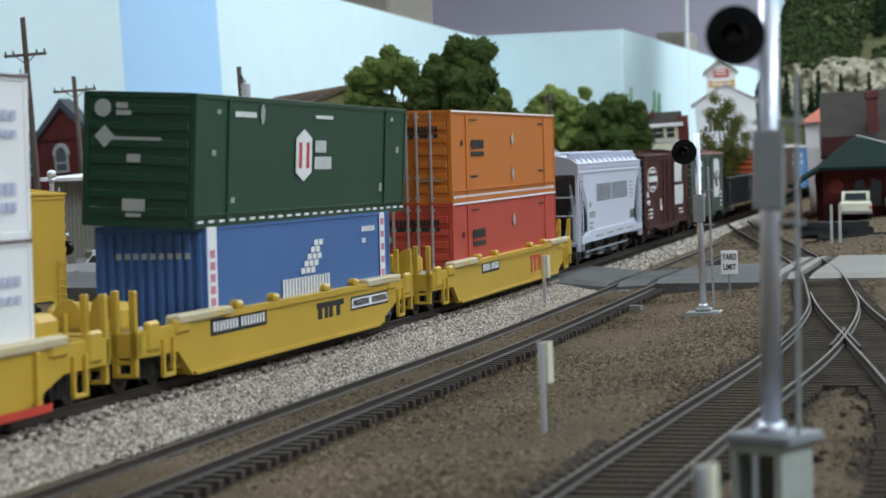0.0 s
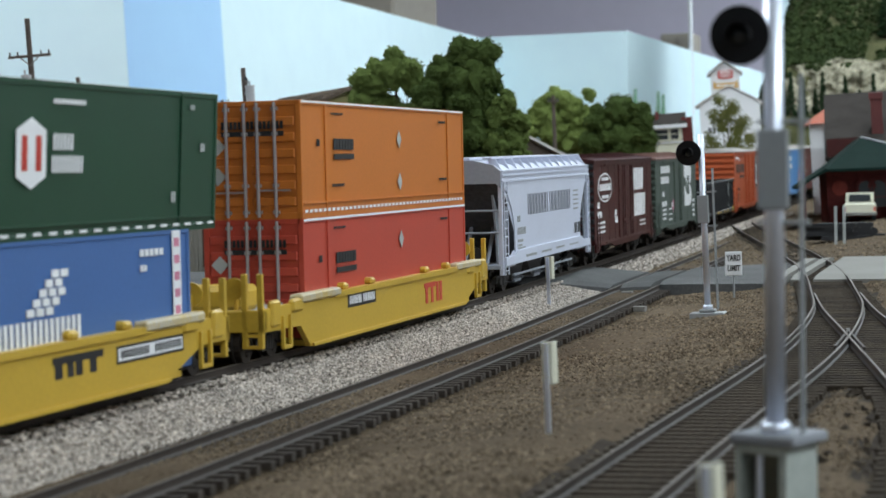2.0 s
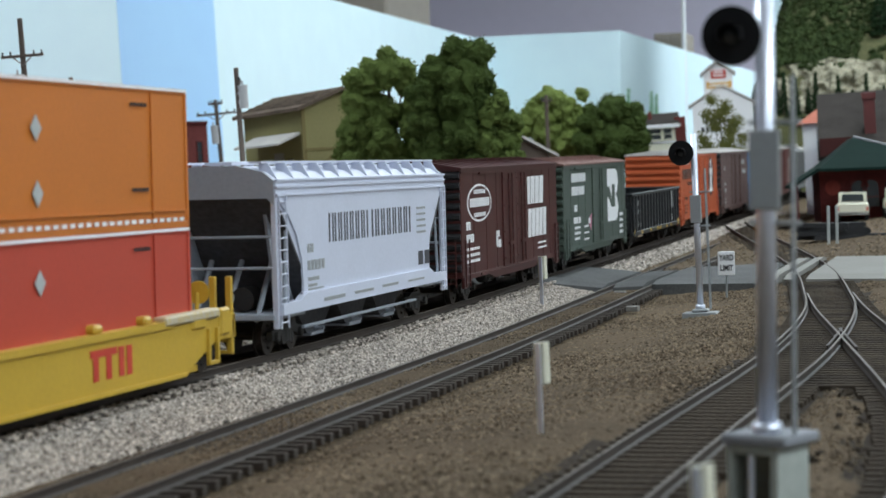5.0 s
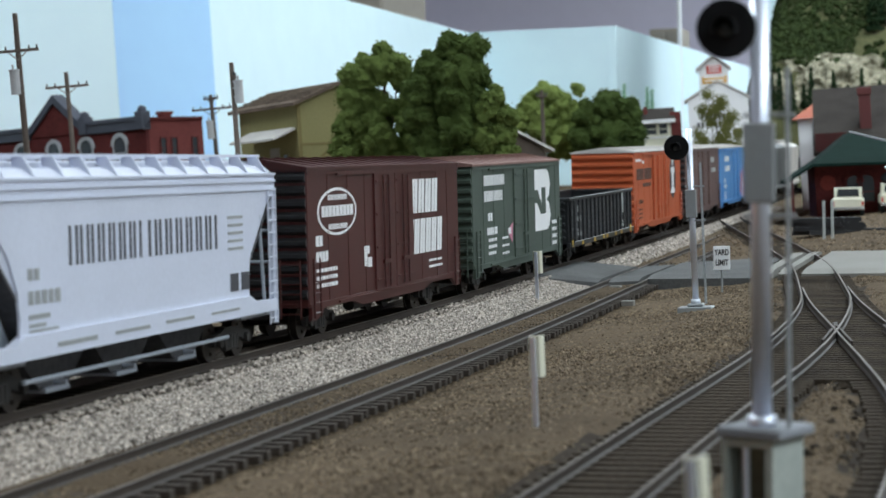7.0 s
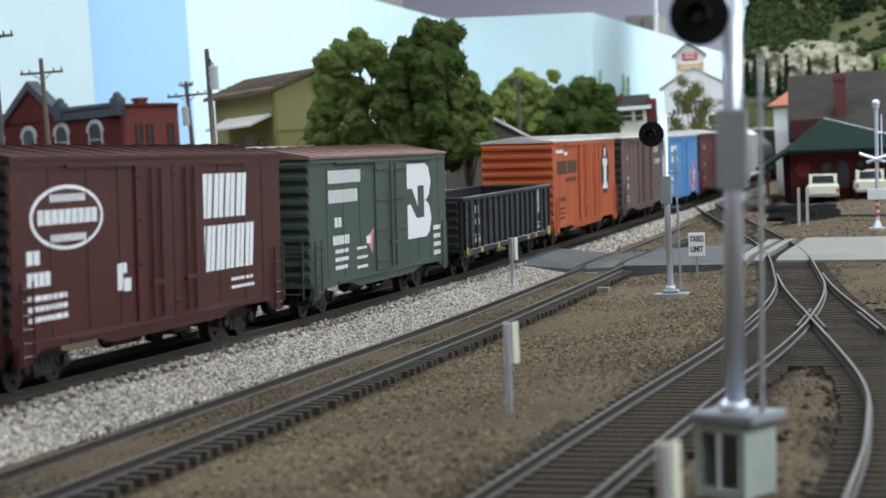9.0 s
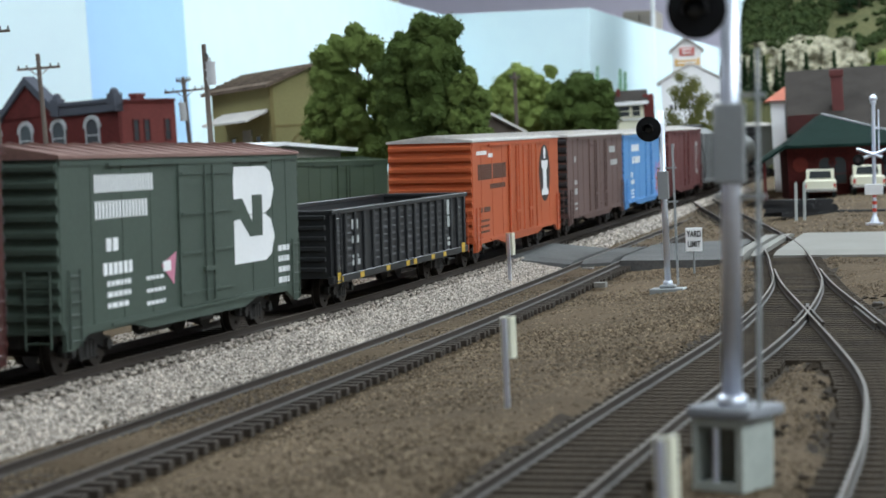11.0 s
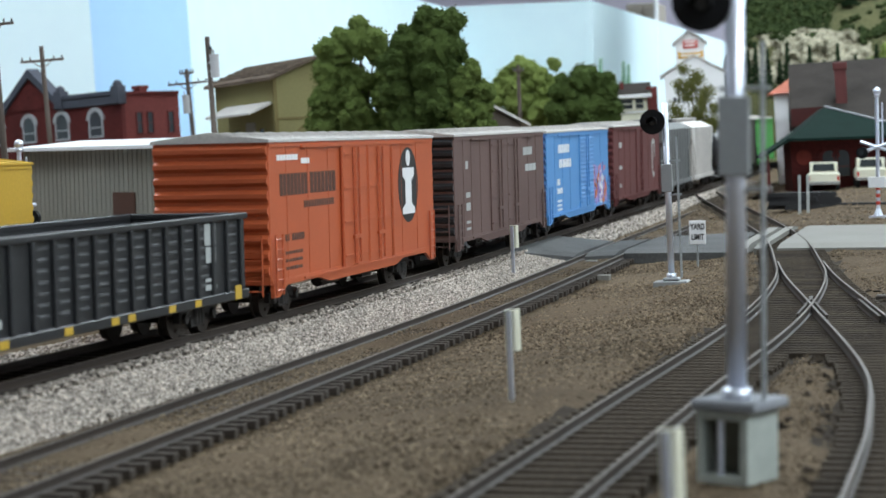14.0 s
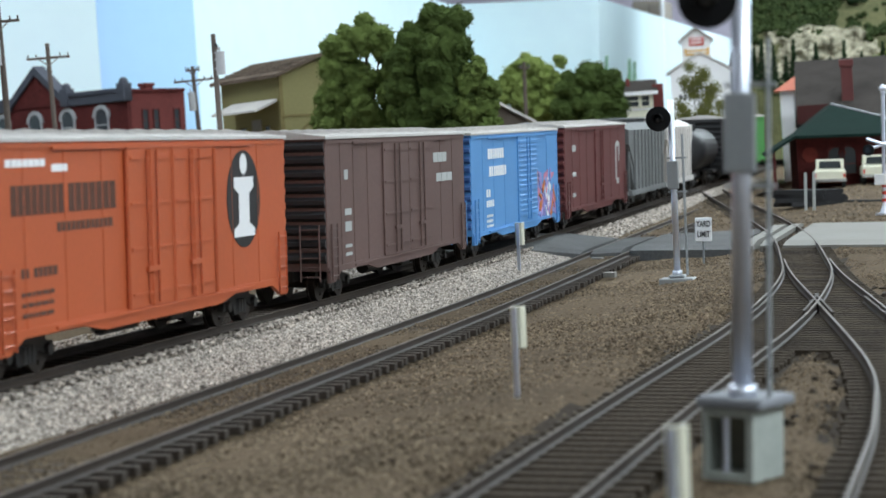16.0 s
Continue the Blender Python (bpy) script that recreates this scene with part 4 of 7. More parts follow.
        box(bm, -10.5, -2, -0.8, -0.3, 7.4, 7.9)
        box(bm, 2.2, 11.5, -0.8, -0.3, 7.9, 8.4)
        part("lock_rod", bm, M["chrome_dull"], c_)
        end_decal(c_, "lettering", "black", -0.35, [(-8.6 + i * 1.25, -7.7 + i * 1.25, 25.4, 27.6) for i in range(15)] + [(-8.6, 10, 23.4, 24.8)])
        bm = bmesh.new()
        for z in ((12.2, 20.6) if up else (20.6,)):
            prism(bm, [(-10, z - 2.6), (-7.4, z), (-10, z + 2.6), (-12.6, z)], "y", -0.5, -0.38)
        part("placard", bm, M["decal_grey"], c_)
        bm = bmesh.new()
        for y in (22.5, 162.5):
            box(bm, 14.6, 15.0, y - 0.4, y + 0.4, 0.4, 33, 0.1)
        box(bm, 14.6, 15.1, 1, 184, 4.0, 4.5)
        part("side_post", bm, M[nm], c_)
        decal(c_, "lettering", "black", 14.95, blocks(30, 50, 19.4, 22.6, 7, 0.12) + [(30, 50, 16.6, 18.2)] + blocks(28, 40, 29.6, 30.2, 6) + blocks(28, 40, 8.6, 9.4, 6) + blocks(150, 160, 28.6, 29.4, 5) + blocks(150, 160, 9, 9.8, 5) + blocks(14, 17, 20.4, 22.4, 2))
        bm = bmesh.new()
        for z in (22.8, 9.2) if up else (24, 3.4):
            prism(bm, [(100, z - 2.8), (102.6, z), (100, z + 2.8), (97.4, z)], "x", 14.95, 15.05)
        part("side_placard", bm, M["decal_grey"], c_)
        if up:
            decal(c_, "reflective_tape", "white", 14.98, [(2 + i * 4.2, 4.6 + i * 4.2, 1.6, 2.5) for i in range(43)])
            decal(c_, "edge", "white", 14.98, [(0.5, 184.5, 32.6, 33.2)])
        else:
            decal(c_, "edge", "white", 14.98, [(0.5, 184.5, 32.5, 33.2)])
    covered_hopper()
    # maroon car; black on its end walls stands for their shade
    e = boxcar("maroon boxcar with white lettering and an oval mark", "maroon", 177, 34, 50.0, roof="maroon", ends="black", end_ribs=10, door=((68, 91), (91.6, 113)), panels=[20, 40, 58, 125, 145, 160], roof_h=2.6)
    CARS.append((e, 1153.0, 173.5, 0, 0))
    x = 17.0
    bm = bmesh.new()
    rod(bm, (x, 29.5, 36.8), (x + 0.1, 29.5, 36.8), 19.5, 36)
    bmesh.ops.scale(bm, vec=(1, 1, 0.36), verts=bm.verts, space=Matrix.Translation((0, 0, -36.8)))
    part("oval", bm, M["white"], e)
    bm = bmesh.new()
    rod(bm, (x + 0.1, 29.5, 36.8), (x + 0.16, 29.5, 36.8), 18.0, 36)
    bmesh.ops.scale(bm, vec=(1, 1, 0.345), verts=bm.verts, space=Matrix.Translation((0, 0, -36.8)))
    part("oval_field", bm, M["maroon"], e)
    decal(e, "oval_bar", "white", x + 0.2, letters(20, 39, 40.2, 41.8, 7, 2) + letters(13.5, 45.5, 35.4, 38.6, 9, 5, 0.36) + letters(20, 39, 31.6, 33.2, 7, 8))
    decal(e, "lettering", "white", x + 0.05, blocks(8, 15, 27.2, 30.2, 2, 0.2) + blocks(8, 20, 22.6, 25.6, 4, 0.2) + bar_rows(8, 28, (15.2, 17.4, 19.6), 1.1, r) + [(56.5, 59.5, 19, 25.2), (59.9, 62, 22.8, 25.2), (60.2, 64.5, 18.6, 21.6)] + bar_rows(134, 152, (14.5, 16.6), 0.8, r))
    slant_bars(e, "white", x + 0.05, [(112, 147, 33.6, 45.0, 4), (107, 152, 20.0, 31.6, 6)], "large white leaning bars of lettering")
    # weathered green car
    f = boxcar("weathered dark green boxcar with large white emblem", "bngreen", 170, 34, 49.0, roof="roofbrown", end_ribs=10, door=((72, 112),), panels=[18, 36, 54, 128, 146, 158], roof_h=2.6)
    CARS.append((f, 1340.5, 166.6, 0, 0))
    decal(f, "lettering", "white", 17.05, letters(20, 56, 40.5, 44.5, 10, 8) + letters(20, 52, 34.5, 38.5, 8, 18) + blocks(26, 34, 27, 30, 2) + blocks(24, 42, 21.6, 24.4, 6) + bar_rows(26, 40, (14, 16.5, 19), 1.2, r) + bar_rows(50, 62, (13, 16, 19), 0.9, r) + [(82, 92, z, z + 0.9) for z in (28, 30, 34, 36)] + bar_rows(150, 160, (12, 15, 18, 21), 1.6, r))
    emblem(f)
    bm = bmesh.new()
    prism(bm, [(60, 22), (70, 25), (68, 17)], "x", 17.0, 17.12)
    part("pennant", bm, M["pink"], f)
    decal(f, "pennant_face", "white", 17.1, [(61, 66, 20.5, 23)])
    gondola_car()
    # red-orange car
    i_ = boxcar("red-orange boxcar with a black oval emblem and grey roof", "icorange", 184, 34, 50.6, roof="roofgrey", end_ribs=9, door=((70, 97), (97.6, 125)), panels=[16, 36, 56, 140, 160], pipes=True)
    CARS.append((i_, 1713.0, 184.0, 0, 0))
    bm = bmesh.new()
    rod(bm, (16.95, 149, 34.0), (17.1, 149, 34.0), 12.9, 36)
    part("oval", bm, M["black"], i_)
    bm = bmesh.new()
    rod(bm, (17.1, 149, 43.2), (17.18, 149, 43.2), 2.8, 18)
    for pts in ([(141.5, 39.8), (156.5, 39.8), (156.5, 37), (153, 35.4), (153, 27.6), (157, 26), (157, 24), (141, 24), (141, 26), (145, 27.6), (145, 35.4), (141.5, 37)],):
        prism(bm, pts, "x", 17.08, 17.18)
    part("emblem", bm, M["white"], i_)
    decal(i_, "lettering", "decal_brown", 17.05, letters(10, 36, 34.6, 40.8, 8, 41, 0.36) + letters(38, 64, 34.6, 40.8, 7, 43, 0.36) + blocks(32, 62, 30.6, 32.6, 12) + blocks(14, 18, 21.6, 23.6, 2) + blocks(20, 32, 21.6, 23.6, 5) + bar_rows(14, 30, (13.4, 15.6, 17.8), 0.9, r) + [(76 + k * 28, 88 + k * 28, z, z + 0.6) for k in (0, 1) for z in (26, 28, 30, 32)])
    decal(i_, "white_marks", "white", 17.05, blocks(8, 27, 44.6, 46.2, 7, 0.1) + [(30, 38, 43.4, 45)])
    # brown car; its ends too are coloured black for shade
    b_ = boxcar("weathered brown boxcar with tall plug doors", "brown", 180, 34, 50.4, roof="roofgrey", end_ribs=9, door=((64, 96), (96.6, 128)), panels=[16, 30, 46, 126, 142, 160], ends="black")
    CARS.append((b_, 1921.0, 176.4, 0, 0))
    decal(b_, "lettering", "decal_grey", 17.05, [(20, 24, 37, 40), (20, 27, 26, 28), (20, 27, 21, 24), (20, 27, 16, 17), (20, 27, 13.5, 14.5)] + [(74 + k * 22, 83 + k * 22, z, z + 1) for k in (0, 1) for z in (34, 36)] + blocks(132, 152, 40, 43.4, 3, 0.06) + blocks(136, 160, 33, 36, 3, 0.06))
    # sky blue car
    s_ = boxcar("sky blue boxcar with painted scrawl and white lettering", "skyblue", 177, 34, 49.6, roof="roofgrey", end_ribs=10, door=((86, 126),), panels=[20, 40, 60, 150], sidepost=0, ends="blue")
    CARS.append((s_, 2103.0, 177.0, 0, 0))
    bm = bmesh.new()
    for k in range(16):
        z = 13 + k * 2.1
        box(bm, 17.3, 17.8, 88, 124, z, z + 1.0, 0.2)
    part("door_rib", bm, M["skyblue"], s_)
    decal(s_, "lettering", "white", 17.05, blocks(30, 60, 39, 43, 7, 0.2) + blocks(32, 64, 32, 36, 8, 0.2) + blocks(26, 34, 24, 27, 2) + blocks(26, 40, 20, 22.6, 4) + bar_rows(26, 38, (12, 14, 16), 1.0, r))
    rg = random.Random(9)
    for m_, k in (("pink", 16), ("violet", 18), ("white", 8), ("orange", 7)):
        bm = bmesh.new()
        for q in range(k):
            y, z = rg.uniform(126, 166), rg.uniform(12, 31)
            a = rg.uniform(0, 3)
            l, w = rg.uniform(2.5, 5), rg.uniform(1.0, 1.8)
            pts = [(y + math.cos(a) * l * u - math.sin(a) * w * v, z + math.sin(a) * l * u + math.cos(a) * w * v) for u, v in ((-1, -1), (1, -0.6), (1.2, 0.5), (-0.8, 1))]
            d = 17.05 + 0.02 * q + 0.3 * ("pink violet white orange".split().index(m_)) * 0.3
            prism(bm, pts, "x", 17.0, d)
        part("scrawl", bm, M[m_], s_, "bright sprayed scrawl")
    # oxide car
    o_ = boxcar("oxide red boxcar with a white curved mark", "maroon2", 186, 34, 50.4, roof="roofgrey", end_ribs=10, door=((84, 118),), panels=[20, 40, 60, 134, 160], ends="maroon2")
    CARS.append((o_, 2297.0, 186.0, 0, 0))
    decal(o_, "lettering", "decal_grey", 17.05, [(88, 112, z, z + 1.6) for z in (14, 18, 22, 26, 30, 34, 38, 42)] + [(20, 30, 38, 41), (20, 30, 26, 28), (20, 28, 16, 18)] + [(150, 153, 20, 40), (153, 160, 38, 41), (160, 163, 30, 40), (153, 160, 18, 21)])
    for start, L_, m_, lb in ((2498, 150, "hopper_grey", "grey covered hopper with weathered sides"), (2658, 130, "roofgrey", "pale grey covered hopper farther back in the train")):
        simple_hopper(start, L_, m_, lb)
    tank_car(2800)
    g_ = boxcar("bright green boxcar at the far end of the train", "green_bright", 180, 34, 50, roof="roofgrey")
    CARS.append((g_, 3154.0, 180.0, 0, 0))
    k_ = boxcar("black boxcar farther along the train", "black", 180, 34, 50, roof="roofgrey")
    CARS.append((k_, 2964.0, 180.0, 0, 0))


def emblem(car):
    x0, x1 = 17.0, 17.14
    bm = bmesh.new()
    # two stacked lobes joined by a slanting bar, all in white
    def lobe(z0, z1, skew):
        a = 111 - skew
        pts = [(a, z0), (139, z0), (144, z0 + 1.6), (147, (z0 + z1) / 2), (144, z1 - 1.6), (139, z1), (a + 3, z1)]
        prism(bm, pts, "x", x0, x1)
    lobe(32.2, 45.2, 0)
    lobe(19.2, 32.0, 5)
    part("emblem", bm, M["white"], car, "large white block emblem")
    bm = bmesh.new()
    prism(bm, [(104, 30.6), (105, 36.6), (120, 36.6), (128, 30), (128, 37.4), (136.5, 37.4), (136.5, 26.2), (126, 26.2), (118, 31.2)], "x", x1 - 0.05, x1 + 0.06)
    part("emblem_gap", bm, M["bngreen"], car)


def covered_hopper():
    car = thing("covered_hopper", "pale grey covered hopper with dark lettering and sloped ends", "hopper car", group="freight train")
    L, h = 184.0, 17.0
    bm = bmesh.new()
    body = [(3, 48.4), (3, 44), (24, 24), (34, 12), (150, 12), (160, 24), (181, 44), (181, 48.4)]
    prism(bm, body, "x", -h + 0.6, h - 0.6)
    prism(bm, [(-h + 0.6, 48.2), (-h + 3.5, 50.4), (-6, 52.2), (6, 52.2), (h - 3.5, 50.4), (h - 0.6, 48.2)], "y", 3, 181)
    part("body", bm, M["grey"], car)
    for y, s in ((0, 1), (L, -1)):
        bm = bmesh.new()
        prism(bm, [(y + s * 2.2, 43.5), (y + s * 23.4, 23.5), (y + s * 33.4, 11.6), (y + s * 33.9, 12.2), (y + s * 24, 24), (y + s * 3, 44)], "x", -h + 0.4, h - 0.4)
        part("slope_sheet", bm, M["grey_shaded"], car, "grey sloped end sheet, darkened for shade")
        bm = bmesh.new()
        y0, y1 = sorted((y + s * 1.4, y + s * 3.2))
        prism(bm, [(-h + 0.4, 41.5), (-h + 2.5, 43.4), (h - 2.5, 43.4), (h - 0.4, 41.5), (h - 0.4, 48.2), (h - 3.5, 50.6), (6, 52.4), (-6, 52.4), (-h + 3.5, 50.6), (-h + 0.4, 48.2)], "y", y0, y1)
        part("end_plate", bm, M["grey_mid2"], car, "arched grey plate over the open end")
        for x in (-h + 5, h - 5):
            bm = bmesh.new()
            prism(bm, [(y + s * 6.5, 39), (y + s * 9, 39), (y + s * 28, 15), (y + s * 28, 11.8), (y + s * 13, 11.8), (y + s * 12, 22)], "x", x - 0.4, x + 0.4)
            part("gusset", bm, M["grey_mid2"], car, "grey triangular brace plate")
        for x in (-h + 0.9, h - 0.9):
            bm = bmesh.new()
            y0, y1 = sorted((y + s * 2.0, y + s * 3.8))
            box(bm, x - 0.8, x + 0.8, y0, y1, 8.0, 44, 0.2)
            part("corner_post", bm, M["grey"], car)
        for z in (24.5, 33.0):
            bm = bmesh.new()
            rod(bm, (-h + 1, y + s * 2.4, z), (h - 1, y + s * 2.4, z), 0.42, 6)
            part("end_rail", bm, M["grey_mid2"], car)
        bm = bmesh.new()
        rod(bm, (3, y + s * 12, 15.5), (3, y + s * 20, 15.5), 3.4, 14)
        part("brake_cylinder", bm, M["truck"], car)
    for s in (-1, 1):
        bm = bmesh.new()
        x0, x1 = sorted((s * (h - 0.6), s * h))
        prism(bm, [(2, 48.4), (2, 43.6), (12, 39), (19, 33), (23, 26), (24, 20), (23.5, 14.0), (160.5, 14.0), (160, 20), (161, 26), (165, 33), (172, 39), (182, 43.6), (182, 48.4)], "x", x0, x1)
        part("side_sheet", bm, M["grey"], car)
        for z in (44.2, 46.4, 48.2):
            bm = bmesh.new()
            x0, x1 = sorted((s * (h - 0.1), s * (h + 0.45)))
            box(bm, x0, x1, 2, 182, z - 0.3, z + 0.3)
            part("side_stiffener", bm, M["grey"], car)
        bm = bmesh.new()
        x0, x1 = sorted((s * (h - 1.5), s * (h + 0.8)))
        prism(bm, [(4, 11.6), (4, 14.6), (20, 14.8), (25, 16.6), (159, 16.6), (164, 14.8), (180, 14.6), (180, 11.6)], "x", x0, x1)
        part("side_sill", bm, M["grey"], car)
    bm = bmesh.new()
    for i in range(13):
        y = 6 + i * 172 / 12
        for s in (-1, 1):
            prism(bm, [(s * (h - 0.8), 48.6), (s * (h - 3.4), 53.0), (s * (h - 6), 53.0), (s * (h - 6), 50.8)], "y", y - 0.35, y + 0.35)
    for s in (-1, 1):
        x0, x1 = sorted((s * (h - 7.5), s * (h - 4)))
        box(bm, x0, x1, 2, 182, 52.9, 53.5)
    box(bm, -4, 4, 4, 180, 52.6, 53.4)
    for y in range(20, 176, 24):
        box(bm, -3, 3, y - 9, y + 9, 52.8, 53.6, 0.3)
    part("running_board", bm, M["grey"], car, "pale grey roof walkway and brackets")
    for y, s in ((4, 1), (180, -1)):
        bm = bmesh.new()
        for x in (-h + 1, h - 1):
            rod(bm, (x, y + s * 5, 11), (x, y + s * 9, 41), 0.5, 6)
        for x in (-9, 0, 9):
            rod(bm, (x, y + s * 2, 10), (x, y + s * 18, 27), 0.8, 6)
        box(bm, -h + 1, h - 1, min(y - s * 3, y + s * 24), max(y - s * 3, y + s * 24), 10.4, 12, 0.2)
        part("end_frame", bm, M["grey_mid2"], car, "grey end posts and platform")
    for yy, s in ((3, 1), (175, 1)):
        ladder(car, "grey", ((h + 0.5, yy, 8), (h + 0.5, yy + 6, 8)), ((h + 0.5, yy, 44), (h + 0.5, yy + 6, 44)), 11)
    for c in (54, 92, 130):
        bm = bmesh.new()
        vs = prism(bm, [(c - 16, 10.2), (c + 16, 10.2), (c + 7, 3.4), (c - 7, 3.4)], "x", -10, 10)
        chute = part("outlet", bm, M["grey_shaded"], car, "sloped discharge outlet, darkened for shade")
        bm = bmesh.new()
        box(bm, -11, 11, c - 6, c + 6, 2.6, 3.8, 0.2)
        part("gate", bm, M["grey_mid2"], chute)
        bm = bmesh.new()
        rod(bm, (-13, c, 4.6), (13, c, 4.6), 0.6, 6)
        part("gate_shaft", bm, M["grey_mid2"], chute)
    bm = bmesh.new()
    rod(bm, (h - 2.5, 30, 6.6), (h - 2.5, 150, 6.6), 0.5, 6)
    part("brake_pipe", bm, M["grey_mid2"], car)
    decal(car, "lettering", "decal_dim", h + 0.03, letters(48, 89, 29.8, 38.2, 7, 51, 0.21) + letters(92, 138, 29.8, 38.2, 7, 53, 0.21) + [(146, 152, 18.4, 23), (154, 160, 18.4, 23)])
    decal(car, "data_line", "grey_mid", h + 0.03, [(145, 156, z, z + 0.7) for z in (29, 31, 33, 35, 37)] + blocks(28, 34, 27.6, 30, 2) + blocks(28, 44, 22.6, 25.4, 5) + [(28, 38, 19.6, 20.6), (28, 36, 17.9, 18.7), (28, 42, 16.9, 17.5)])
    decal(car, "sill_print", "grey_mid", h + 0.82, [(40, 60, 13.2, 14.2), (70, 90, 13.4, 14.2), (100, 118, 13.6, 14.4), (130, 150, 13.6, 14.2)])
    for yy in (24, L - 24):
        truck_parts(car, yy)
    coupler(car, 3, -1)
    coupler(car, L - 3, 1)
    CARS.append((car, 960.0, 180.3, 0, 0))


def gondola_car():
    car = thing("gondola", "black gondola with ribbed sides and yellow reflector patches", "gondola car", group="freight train")
    L, h, z0, z1 = 184.0, 17.0, 10.0, 30.0
    for nm, q in (("side_wall", (h - 1.4, h - 0.6, 1, L - 1, z0, z1)), ("side_wall", (-h + 0.6, -h + 1.4, 1, L - 1, z0, z1)), ("end_wall", (-h + 1, h - 1, 1, 2, z0, z1)), ("end_wall", (-h + 1, h - 1, L - 2, L - 1, z0, z1)), ("floor_sheet", (-h + 1.4, h - 1.4, 2, L - 2, z0, z0 + 1.2))):
        bm = bmesh.new()
        box(bm, *q)
        part(nm, bm, M["gondola"], car)
    for s in (-1, 1):
        x0, x1 = sorted((s * (h - 1.6), s * (h + 0.4)))
        for nm, za, zb in (("top_rail", z1 - 0.6, z1 + 1.0), ("bottom_rail", z0 - 1.8, z0 + 0.6)):
            bm = bmesh.new()
            box(bm, x0, x1, 0.5, L - 0.5, za, zb, 0.25)
            part(nm, bm, M["gondola"], car)
    for y0, y1 in ((0.5, 2.6), (L - 2.6, L - 0.5)):
        bm = bmesh.new()
        box(bm, -h, h, y0, y1, z1 - 0.6, z1 + 1.0, 0.3)
        part("end_rail", bm, M["gondola"], car)
    n = 17
    for i in range(n):
        y = 5 + (L - 10) * i / (n - 1)
        for s in (-1, 1):
            bm = bmesh.new()
            x0, x1 = sorted((s * (h - 0.7), s * (h + 0.3)))
            box(bm, x0, x1, y - 1.0, y + 1.0, z0 + 0.5, z1 - 0.5, 0.25)
            part("side_rib", bm, M["gondola"], car)
    bm = bmesh.new()
    box(bm, h - 0.7, h - 0.45, -2.6, 2.6, 0, 0.7, 0.1)
    crease = finish(bm, "side_crease", M["decal_dim2"])
    for i in range(n - 1):
        y = 5 + (L - 10) * (i + 0.5) / (n - 1)
        if 1 < i < 4 or i == 14:
            continue
        for k in range(7):
            o = new("side_crease", crease)
            o.parent = car
            o.matrix_basis = pose(0, y * MM, (z0 + 3 + k * 2.4) * MM)
    for face, s in ((1, -1), (L - 1, 1)):
        for k in range(6):
            z = z0 + 2 + k * 3.2
            bm = bmesh.new()
            box(bm, -h + 2, h - 2, min(face, face + s * 0.9), max(face, face + s * 0.9), z, z + 1.5, 0.3)
            part("end_rib", bm, M["gondola"], car)
    decal(car, "lettering", "decal_grey", h - 0.4, [(24, 31, 24, 27), (24, 32, 19.6, 22), (24, 31, 15, 16), (24, 33, 12.6, 14.4), (152, 160, 23.5, 29), (152.6, 160, 19, 23), (152, 160, 12, 13.4), (152, 158, 14.2, 15)])
    decal(car, "reflector", "yellow", h + 0.42, [(y, y + 4.4, 8.5, 10.2) for y in (6, 30, 62, 88, 98, 124, 142)] + [(172, 177, 8.3, 12), (3, 8, 8.3, 11.5)])
    ladder(car, "gondola", ((h + 0.6, 3, 7), (h + 0.6, 8, 7)), ((h + 0.6, 3, 30), (h + 0.6, 8, 30)), 6)
    bm = bmesh.new()
    box(bm, -5, 5, 4, L - 4, 6.6, 10)
    part("underframe", bm, M["truck"], car)
    for yy in (26, L - 26):
        truck_parts(car, yy)
    coupler(car, 1, -1)
    coupler(car, L - 1, 1)
    CARS.append((car, 1526.5, 180.3, 0, 0))


